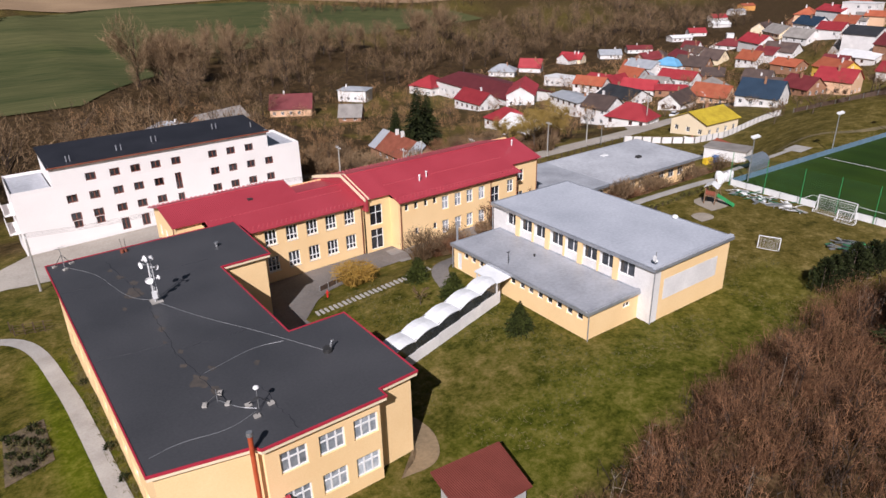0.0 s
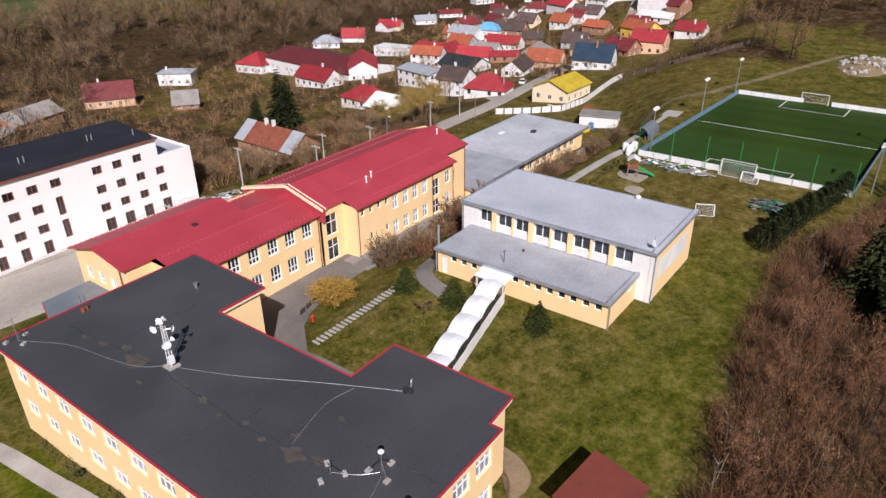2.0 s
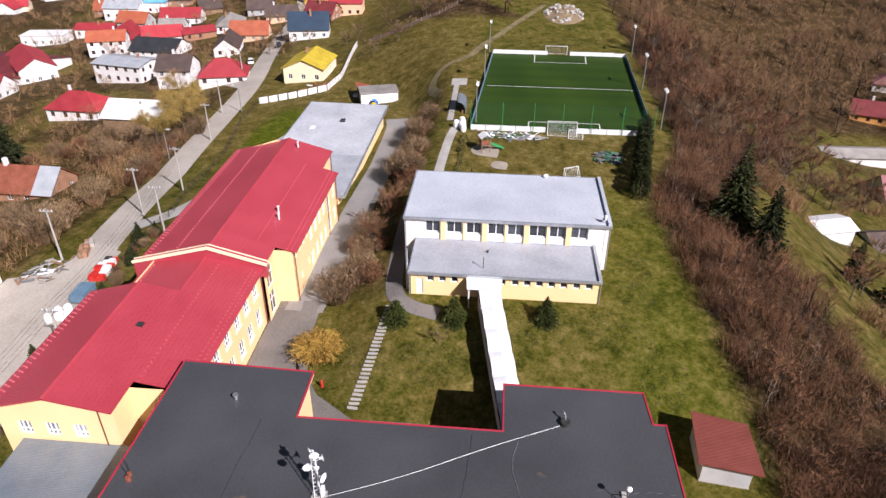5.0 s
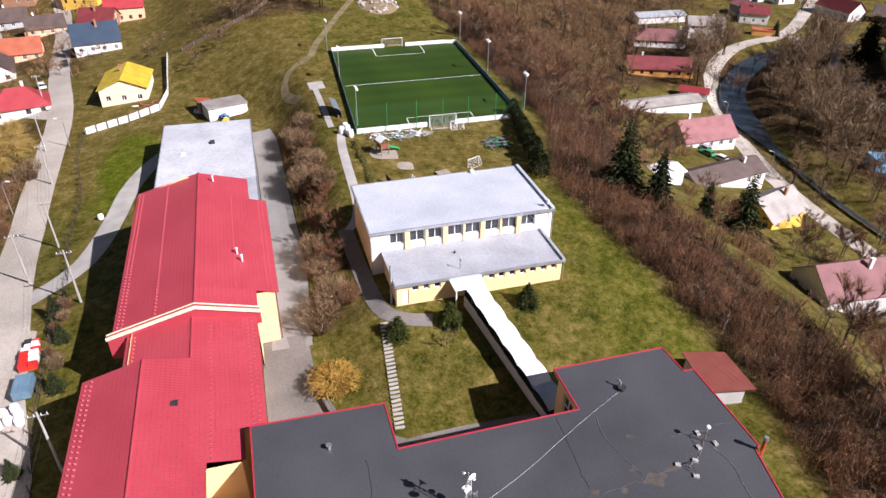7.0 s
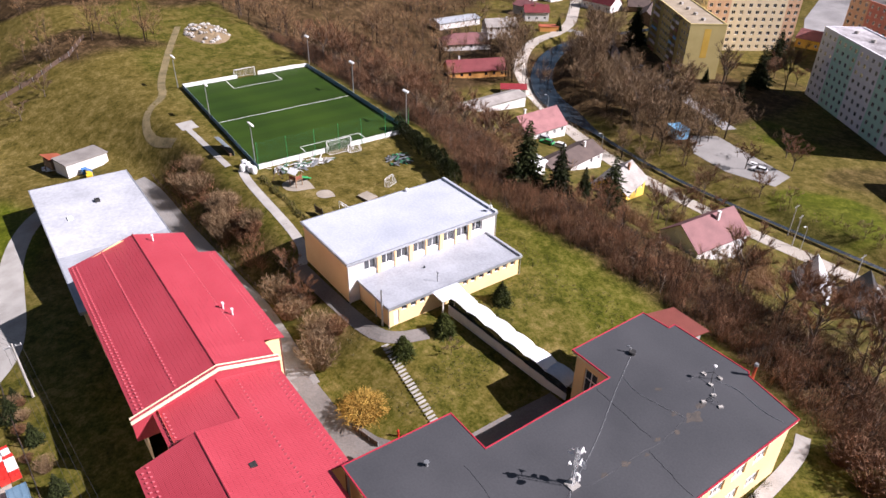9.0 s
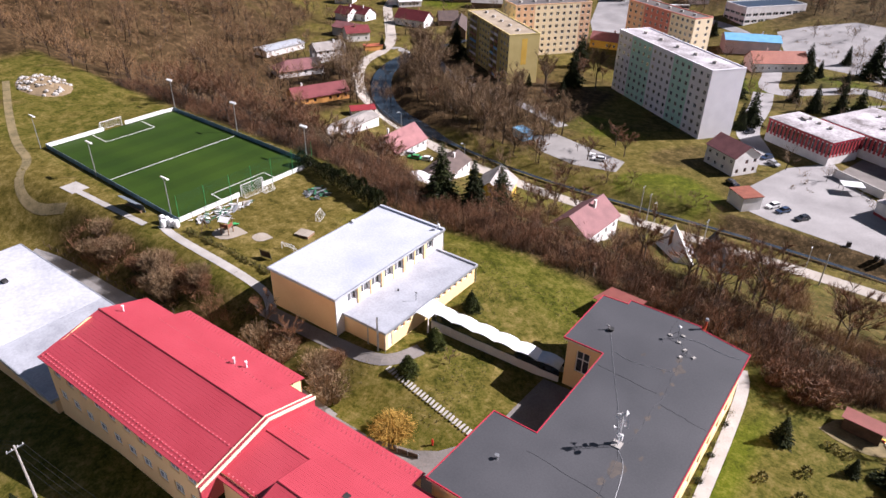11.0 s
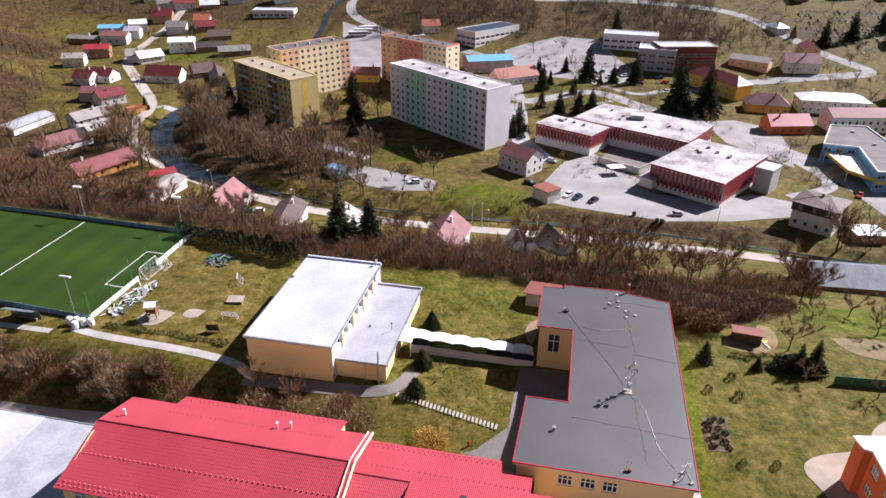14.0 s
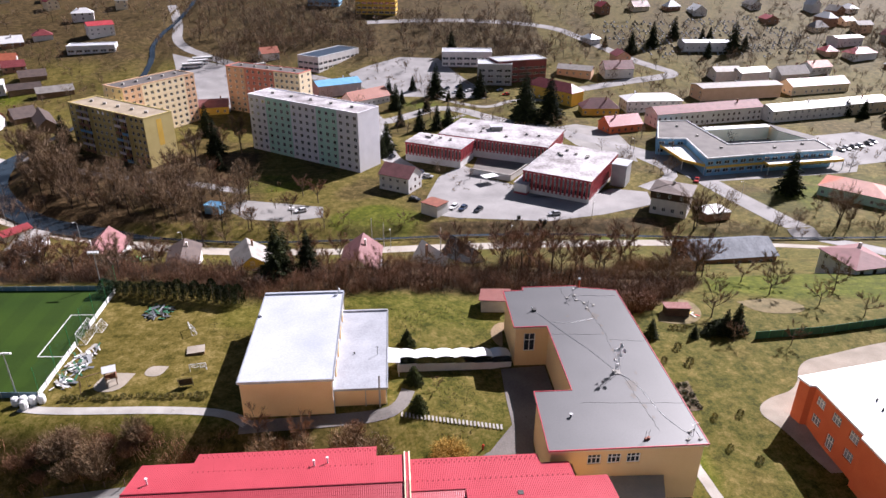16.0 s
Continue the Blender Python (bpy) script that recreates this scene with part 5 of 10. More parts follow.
def scrap(name, n, x0, x1, y0, y1, mats, label, size=1.3, seed=1):
    """Loose sheets and bars lying in a heap."""
    b = thing(name, label, "scrap", Matrix.Translation(((x0 + x1) / 2, (y0 + y1) / 2, height((x0 + x1) / 2, (y0 + y1) / 2))))
    rnd = random.Random(seed)
    for i in range(n):
        x, y = rnd.uniform(x0, x1), rnd.uniform(y0, y1)
        l, w = size * rnd.uniform(0.5, 1.6), size * rnd.uniform(0.08, 0.4)
        m = pose(x, y, height(x, y) + rnd.uniform(0.04, 0.35), rnd.uniform(-14, 14), rnd.uniform(-14, 14), rnd.uniform(0, 180))
        ob = part("sheet", Shape().box(-l / 2, l / 2, -w / 2, w / 2, -0.02, 0.02), rnd.choice(mats), b)
        ob.matrix_basis = m
    return b


scrap("dismantled_panels", 80, 90.4, 93.4, 29.5, 41.5, [M["steel"], M["white_cloth"], M["net"], M["concrete"]], "heap of dismantled grey panels and netting beside the pitch", 1.5, 2)
scrap("green_scrap_heap", 45, 82.5, 86.5, 18.0, 22.0, [M["green_paint"], M["steel"], M["net"], M["dark_metal"]], "tangled heap of green frames and steel scrap", 1.6, 5)


def play_tower():
    b = thing("play_tower", "wooden climbing tower with a green slide on sand", "play tower", terrain_pose(85.2, 39.6, 20))
    for x in (-0.7, 0.7):
        for y in (-0.7, 0.7):
            part("post", Shape().box(x - 0.06, x + 0.06, y - 0.06, y + 0.06, -0.2, 2.6), M["wood"], b, at=Matrix())
    part("platform", Shape().box(-0.8, 0.8, -0.8, 0.8, 1.2, 1.3), M["wood"], b, at=Matrix())
    part("roof", Shape().slab([(-0.95, -0.95, 2.5), (0.95, -0.95, 2.5), (0.95, 0, 3.1), (-0.95, 0, 3.1)], 0.05).slab([(-0.95, 0, 3.1), (0.95, 0, 3.1), (0.95, 0.95, 2.5), (-0.95, 0.95, 2.5)], 0.05), M["white_metal"], b, "pale tower roof", at=Matrix())
    part("railing", Shape().box(-0.75, 0.75, 0.68, 0.74, 1.4, 2.0).box(-0.75, -0.69, -0.7, 0.7, 1.4, 2.0), M["rust"], b, at=Matrix())
    part("slide", Shape().slab([(-0.3, -0.8, 1.3), (0.3, -0.8, 1.3), (0.3, -3.2, 0.15), (-0.3, -3.2, 0.15)], 0.06).slab([(-0.36, -0.8, 1.5), (-0.3, -0.8, 1.5), (-0.3, -3.2, 0.35), (-0.36, -3.2, 0.35)], 0.25).slab([(0.3, -0.8, 1.5), (0.36, -0.8, 1.5), (0.36, -3.2, 0.35), (0.3, -3.2, 0.35)], 0.25), M["green_paint"], b, "green slide", at=Matrix())
    part("swing_beam", Shape().tube(((0.7, 0, 2.3), (4.0, 0.4, 2.3)), 0.06, 6).tube(((4.0, 0.4, 2.3), (4.2, 1.3, -0.1)), 0.06, 6).tube(((4.0, 0.4, 2.3), (4.2, -0.6, -0.1)), 0.06, 6), M["wood"], b, at=Matrix())
    for x in (1.8, 3.0):
        part("swing_seat", Shape().box(x - 0.2, x + 0.2, 0.1, 0.35, 0.5, 0.54).tube(((x - 0.18, 0.2, 0.52), (x - 0.18, 0.2, 2.28)), 0.012, 4).tube(((x + 0.18, 0.2, 0.52), (x + 0.18, 0.2, 2.28)), 0.012, 4), M["dark_metal"], b, at=Matrix())
    return b


drape("sand_patch", soft([(82.5, 37.5), (87.0, 37.0), (88.0, 41.5), (83.5, 42.0)]), M["gravel"], 0.06, "pale worn sand round the play tower", "sand")
drape("sand_patch", soft([(78.0, 36.0), (81.0, 35.6), (81.4, 38.2), (78.6, 38.6)]), M["gravel"], 0.06, "worn pale patch in the playground lawn", "sand")
play_tower()


def climbing_frame():
    b = thing("climbing_frame", "leaning dark climbing panel on steel posts", "climbing frame", terrain_pose(74.2, 40.8, 100))
    for y in (-1.0, 1.0):
        part("post", Shape().tube(((0, y, -0.2), (0.3, y, 1.7)), 0.05, 6), M["dark_metal"], b, at=Matrix())
    s = Shape()
    for i in range(7):
        s.tube(((0, -1 + i / 3, 0.2), (0.28, -1 + i / 3, 1.65)), 0.03, 4)
        s.tube(((0.04 * i, -1, 0.2 + 0.24 * i), (0.04 * i, 1, 0.2 + 0.24 * i)), 0.03, 4)
    part("rope_panel", s, M["dark_metal"], b, at=Matrix())
    part("panel", Shape().slab([(0.02, -0.9, 0.3), (0.02, 0.9, 0.3), (0.26, 0.9, 1.5), (0.26, -0.9, 1.5)], 0.03), M["wood_dark"], b, at=Matrix())
    return b


climbing_frame()
t = thing("sandbox_cover", "pale wooden sandbox with a flat cover on the lawn", "sandbox", terrain_pose(75.0, 31.8, 12))
part("frame", Shape().box(-1.3, 1.3, -1.0, -0.9, -0.1, 0.35).box(-1.3, 1.3, 0.9, 1.0, -0.1, 0.35).box(-1.3, -1.2, -0.9, 0.9, -0.1, 0.35).box(1.2, 1.3, -0.9, 0.9, -0.1, 0.35), M["wood"], t, at=Matrix())
part("cover", Shape().box(-1.35, 1.35, -1.05, 1.05, 0.36, 0.42), M["gravel"], t, "sand-coloured cover", at=Matrix())

# ---- paved ground and paths near the school ----
drape("courtyard_paving", [(19.4, 35.9), (26.6, 36.4), (26.9, 44.0), (26.9, 50.0), (24.6, 52.0), (19.4, 52.0)], M["court"], 0.06, "dark worn paving of the school courtyard", "paving")
drape("courtyard_drive", [(24.4, 51.4), (27.0, 49.6), (28.8, 52.8), (32.9, 55.4), (38.0, 56.9), (46.0, 57.0), (46.0, 62.3), (25.0, 62.4)], M["court"], 0.066, "worn grey paving in front of the red-roofed school", "paving")
strip("school_drive", [(44, 58.9), (60, 57.7), (73, 57.9), (90, 57.9), (112, 57.9), (118, 59)], 4.6, M["paving"], 0.07, "grey paved drive along the school", "drive")
strip("gym_paving", [(41.5, 43.0), (42.6, 46.8), (45.0, 48.6), (54.0, 49.2), (65.0, 49.4)], 2.0, M["court"], 0.07, "worn grey paving beside the gymnasium", "paving")
strip("lawn_path", [(6.5, 18.5), (5.2, 21.5), (4.5, 31), (4.0, 45), (3.4, 57), (2.2, 66), (-0.8, 70.0), (-8, 71.6), (-30, 73.5), (-60, 75)], 1.5, M["concrete"], 0.07, "pale concrete footpath along the school wing", "path")
drape("worn_soil", soft([(21.8, 22.9), (25.2, 22.4), (27.0, 25.5), (26.6, 29.0), (25.2, 31.0), (25.0, 24.6)]), M["dirt"], 0.06, "worn bare soil at the corner of the wing", "soil")
drape("flower_bed", [(-2.4, 40.8), (1.2, 41.8), (1.3, 48.3), (-1.9, 47.7)], M["soil_dark"], 0.06, "brown flower bed in the lawn", "flower bed")
drape("schoolyard", soft([(-14.5, 60.0), (-12.5, 52.0), (-9.8, 48.6), (-12.5, 45.5), (-19.0, 43.5), (-23, 36.2), (-30.0, 34.5), (-40, 31.5), (-56, 29), (-80, 40), (-60, 58), (-36, 60)]), M["gravel"], 0.06, "pale gravel schoolyard", "yard")
drape("building_yard", [(-6, 90.0), (4, 86.5), (20, 83.5), (34, 84.5), (48, 88.0), (58, 88.5), (60, 93), (53, 97), (52, 101.6), (5.5, 101.6), (3, 99)], M["dusty"], 0.06, "pale dusty construction yard", "yard")
strip("village_street", [(-60, 90), (-6, 90), (34, 90), (53, 91.0), (74, 95.5), (100, 98.6), (121, 100), (150, 102.0), (182, 108.5), (210, 113), (240, 117), (300, 128), (380, 150)], 5.6, M["dusty"], 0.09, "pale worn village street", "road")
strip("side_street", [(150, 104), (165, 119), (174, 136), (190, 160)], 4.0, M["dusty"], 0.08, "narrow pale side street", "road")
strip("back_drive", [(66, 92), (72, 86.5), (80, 84.5), (92, 83.5), (101, 82.5), (110, 79.5), (116, 75.5), (118.5, 71.5)], 3.6, M["concrete"], 0.08, "pale concrete drive behind the low school", "drive")

# ---- stepping slabs across the lawn ----
slab = Shape().box(-0.14, 0.14, -0.5, 0.5, -0.06, 0.06).mesh("slab", M["concrete"])
b = thing("stepping_slabs", "row of pale concrete step slabs across the lawn", "steps", Matrix.Translation((35.5, 49.2, 1.5)))
for i in range(27):
    t = i / 26
    x, y = 42.5 - 14.0 * t, 48.4 + 1.5 * t
    ob = part("slab", slab, None, b)
    ob.matrix_basis = pose(x, y, height(x, y) + 0.04 + 0.015 * (i % 3), 0, 0, random.uniform(-5, 5))


# ---- things on the dark roof ----
def antenna_mast():
    b = thing("antenna_mast", "white lattice antenna mast with round dishes on the dark roof", "antenna", Matrix.Translation((12.3, 48.4, 8.4)))
    for k in range(3):
        a = 2 * math.pi * k / 3
        part("mast_leg", Shape().tube(((0.28 * math.cos(a), 0.28 * math.sin(a), 0), (0.16 * math.cos(a), 0.16 * math.sin(a), 4.4)), 0.03, 6), M["white_metal"], b, at=Matrix())
    s = Shape()
    for i in range(11):
        for k in range(3):
            a, c = 2 * math.pi * k / 3, 2 * math.pi * (k + 1) / 3
            r, q = 0.28 - 0.011 * i, 0.28 - 0.011 * (i + 1)
            s.tube(((r * math.cos(a), r * math.sin(a), 0.4 * i), (q * math.cos(c), q * math.sin(c), 0.4 * (i + 1))), 0.015, 4, False)
    part("lattice", s, M["white_metal"], b, at=Matrix())
    for x, y, z, r, w in ((-0.42, -0.2, 4.35, 0.34, 20), (0.4, 0.25, 4.05, 0.3, 120), (-0.5, 0.3, 3.7, 0.32, 200), (0.42, -0.35, 3.45, 0.26, 300), (-0.3, -0.45, 2.45, 0.36, 250), (0.5, 0.1, 2.2, 0.22, 20)):
        d = Shape()
        for i in range(5):
            q0, q1 = r * i / 5, r * (i + 1) / 5
            for j in range(14):
                a, c = 2 * math.pi * j / 14, 2 * math.pi * (j + 1) / 14
                d.quad(*[(0.5 * q * q / r, q * math.cos(t), q * math.sin(t)) for q, t in ((q0, a), (q1, a), (q1, c), (q0, c))])
        d.tube(((-0.12, 0, 0), (0.02, 0, 0)), 0.09, 8)
        part("dish", d, M["white_metal"], b, at=pose(x, y, z, 0, 0, w))
        part("arm", Shape().tube(((0, 0, z), (x, y, z)), 0.025, 5), M["steel"], b, at=Matrix())
    part("base_plate", Shape().box(-0.5, 0.5, -0.5, 0.5, 0.0, 0.12), M["concrete"], b, at=Matrix())
    part("equipment_box", Shape().box(-0.32, 0.1, -0.5, -0.28, 0.5, 1.2), M["white_metal"], b, at=Matrix())
    return b


antenna_mast()


def tripod(x, y, h, turn, kind):
    b = thing("roof_antenna", kind, "antenna", pose(x, y, 8.4, 0, 0, turn), "roof antennas")
    part("pole", Shape().tube(((0, 0, 0), (0, 0, h)), 0.03, 6), M["steel"], b, at=Matrix())
    for k in range(3):
        a = 2 * math.pi * k / 3
        part("leg", Shape().tube(((0.9 * math.cos(a), 0.9 * math.sin(a), 0.1), (0, 0, h * 0.6)), 0.025, 5), M["dark_metal"], b, at=Matrix())
        part("ballast", Shape().box(0.9 * math.cos(a) - 0.22, 0.9 * math.cos(a) + 0.22, 0.9 * math.sin(a) - 0.16, 0.9 * math.sin(a) + 0.16, 0, 0.16), M["concrete"], b, at=Matrix())
    return b


a = tripod(13.5, 27.6, 1.7, 0, "steel tripod antenna with a round white cap on the roof")
part("cap", Shape().ball((0, 0, 1.75), 0.22, 10, 8, 0.7), M["white_metal"], a, at=Matrix())
a = tripod(6.9, 62.0, 2.2, 30, "steel tripod aerial with cross bars on the roof")
part("aerial", Shape().tube(((-0.6, 0, 2.1), (0.6, 0, 2.1)), 0.02, 5).tube(((-0.3, -0.35, 2.1), (-0.3, 0.35, 2.1)), 0.015, 5).tube(((0.1, -0.3, 2.1), (0.1, 0.3, 2.1)), 0.015, 5).tube(((0.45, -0.25, 2.1), (0.45, 0.25, 2.1)), 0.015, 5), M["steel"], a, at=Matrix())
tripod(11.5, 30.2, 1.0, 60, "short steel tripod antenna on the dark roof")
b = thing("roof_ventilator", "dark round roof ventilator with a curved pipe", "ventilator", pose(20.7, 31.2, 8.4))
part("drum", Shape().tube(((0, 0, 0), (0, 0, 0.35)), 0.38, 12), M["dark_metal"], b, at=Matrix())
part("pipe", Shape().tube(((0.3, 0, 0.0), (0.3, 0, 0.6), (0.45, 0.1, 0.75), (0.65, 0.2, 0.7)), 0.09, 8), M["steel"], b, at=Matrix())
b = thing("roof_ventilator", "small pale roof ventilator with a wire guard", "ventilator", pose(21.0, 57.3, 8.4))
part("drum", Shape().tube(((0, 0, 0), (0, 0, 0.4)), 0.14, 10).tube(((0, 0, 0.4), (0, 0, 0.5)), 0.24, 10), M["steel"], b, at=Matrix())
b = thing("roof_ventilator", "rusty pair of vent pipes on the dark roof", "ventilator", pose(12.5, 62.0, 8.4))
part("drum", Shape().tube(((0, 0, 0), (0, 0, 0.35)), 0.2, 10).tube(((0.4, 0.1, 0), (0.4, 0.1, 0.3)), 0.16, 10), M["rust"], b, at=Matrix())
part("rod", Shape().tube(((0.1, 0, 0), (0.0, 0.1, 1.6)), 0.02, 5).tube(((0.4, 0, 0), (0.45, 0.1, 1.5)), 0.02, 5), M["dark_metal"], b, at=Matrix())
b = thing("flue_pipe", "orange-red steel flue pipe rising beside the wing", "chimney", pose(11.4, 23.6, 0.5))
part("pipe", Shape().tube(((0, 0, 0), (0, 0, 9.2)), 0.16, 12), surface("orange_red_enamel", (0.42, 0.07, 0.025), (0.50, 0.10, 0.04), 0.45, 1, 5), b, "orange-red pipe", at=Matrix())
part("cowl", Shape().tube(((0, 0, 9.2), (0, 0, 9.5)), [0.22, 0.2], 12), M["steel"], b, at=Matrix())
b = thing("boiler_house", "small lean-to with a bright red roof below the flue", "shed", Matrix.Translation((11, 22.6, 0.5)))
part("wall", Shape().prism([(9.6, 21.6), (13.0, 21.2), (13.2, 23.7), (9.8, 24.1)], -0.5, 2.6), M["cream"], b)
part("roof", Shape().slab([(9.3, 21.2, 2.65), (13.3, 20.8, 2.65), (13.5, 23.9, 3.5), (9.5, 24.3, 3.5)], 0.1), M["red_tile"], b)


def cable(points, label="pale lightning cable lying on the dark roof"):
    pts = rounded(points, 3)
    return tagged(part("roof_cable", Shape().tube([(x, y, 8.425) for x, y in pts], 0.022, 5, False), M["steel"]), label, "cable", "roof cables")


cable([(12.3, 48.2), (14.5, 43), (17.6, 37.5), (20.5, 31.6)])
cable([(12.1, 48.8), (10.6, 50.4), (9.8, 54), (9.2, 58.0), (7.2, 61.4), (6.9, 62.0)])
cable([(11.6, 30.2), (12.4, 28.6), (13.4, 27.7)])
cable([(13.2, 27.4), (11.0, 26.6), (8.0, 27.4), (6.0, 27.0)])
cable([(11.9, 34.2), (14.0, 34.8), (16.4, 35.4), (18.6, 34.8)])
silt = surface("dried_silt", (0.062, 0.056, 0.052), (0.11, 0.090, 0.074), 0.5, 0.9, 5)
rnd = random.Random(9)
for i, (x, y, r) in enumerate(((11.3, 33.4, 0.9), (11.8, 31.6, 0.5), (11.0, 36.2, 0.35), (11.4, 38.4, 0.3), (10.8, 40.6, 0.25), (11.2, 43.0, 0.4), (11.5, 45.4, 0.3), (11.0, 51.4, 1.0), (11.6, 53.6, 0.55), (10.8, 55.8, 0.4), (10.4, 58.0, 0.3), (15.6, 33.2, 0.3), (12.6, 34.6, 0.35), (9.6, 48.6, 0.3))):
    pts = [(x + r * q * math.cos(a), y + r * 1.5 * q * math.sin(a)) for a, q in ((2 * math.pi * k / 11, rnd.uniform(0.45, 1.1)) for k in range(11))]
    tagged(part("roof_stain", Shape().quad(*[(u, v, 8.405 + 0.0005 * i) for u, v in rounded(pts + [pts[0]], 2)[:-1]]), silt), "brown dried silt stain on the dark roof", "stain", "roof stains")
for i, (x0, y0, x1, y1) in enumerate(((11.9, 30.5, 11.1, 38.0), (11.1, 38.2, 11.5, 47.6), (11.7, 49.2, 10.6, 60.5), (5.6, 41.0, 11.0, 40.2), (5.7, 55.5, 19.3, 54.6), (12.0, 38.8, 19.3, 38.2), (14.8, 24.0, 14.6, 30.0))):
    pts = [(x0 + (x1 - x0) * k / 14 + rnd.uniform(-0.16, 0.16), y0 + (y1 - y0) * k / 14 + rnd.uniform(-0.08, 0.08), 8.404) for k in range(15)]
    tagged(part("roof_seam", Shape().tube(pts, 0.022, 4, False), M["black_roof"]), "dark cracked seam in the bitumen roof", "seam", "roof seams")

# ---- things on the gymnasium roof ----
b = thing("wifi_antenna", "white antenna on a short pole at the gymnasium roof corner", "antenna", pose(52.6, 24.6, 8.8))
part("pole", Shape().tube(((0, 0, 0), (0, 0, 1.5)), 0.03, 6), M["steel"], b, at=Matrix())
part("panel", Shape().box(-0.3, -0.05, -0.12, 0.12, 0.6, 1.1), M["white_metal"], b, at=Matrix())
part("dish", Shape().ball((0.15, 0.1, 0.45), 0.26, 10, 6, 0.6), M["white_metal"], b, at=Matrix())
b = thing("roof_dome", "small white plastic dome at the gymnasium roof edge", "vent", pose(64.4, 31.0, 8.85))
part("dome", Shape().ball((0, 0, 0.2), 0.35, 10, 8, 0.7), M["white_metal"], b, at=Matrix())


# ---- houses ----
ROOF_WORD = {"slate": "stained blue-grey metal", "red": "red tiled", "orange": "orange tiled", "maroon": "maroon tiled", "mauve": "faded red tiled", "brown": "dark brown tiled", "grey": "grey sheet", "black": "black sheet", "blue": "light blue sheet", "navy": "dark blue tiled", "steel": "pale metal", "yellow": "mossy yellow", "white": "white sheet", "rust": "rusty sheet"}
WALL_WORD = {"white": "white", "cream": "cream", "grey": "grey", "orange": "ochre", "peach": "peach", "yellow": "yellow", "brick": "bare brick", "wood": "wooden", "blue": "blue", "palegreen": "pale green", "red": "orange-red"}
KIND = {"house": "house", "barn": "barn", "shed": "shed", "factory": "workshop hall", "hut": "utility building", "garage": "garage", "villa": "villa", "pavilion": "pavilion"}
BUILT = []


M["sand_roof"] = surface("tan_roof_gravel", (0.24, 0.19, 0.13), (0.40, 0.33, 0.24), 0.8, 0.15, 2)
M["patchy_roof"] = surface("patched_roof_sheet", (0.15, 0.13, 0.128), (0.62, 0.59, 0.61), 0.6, 0.13, 1.2)


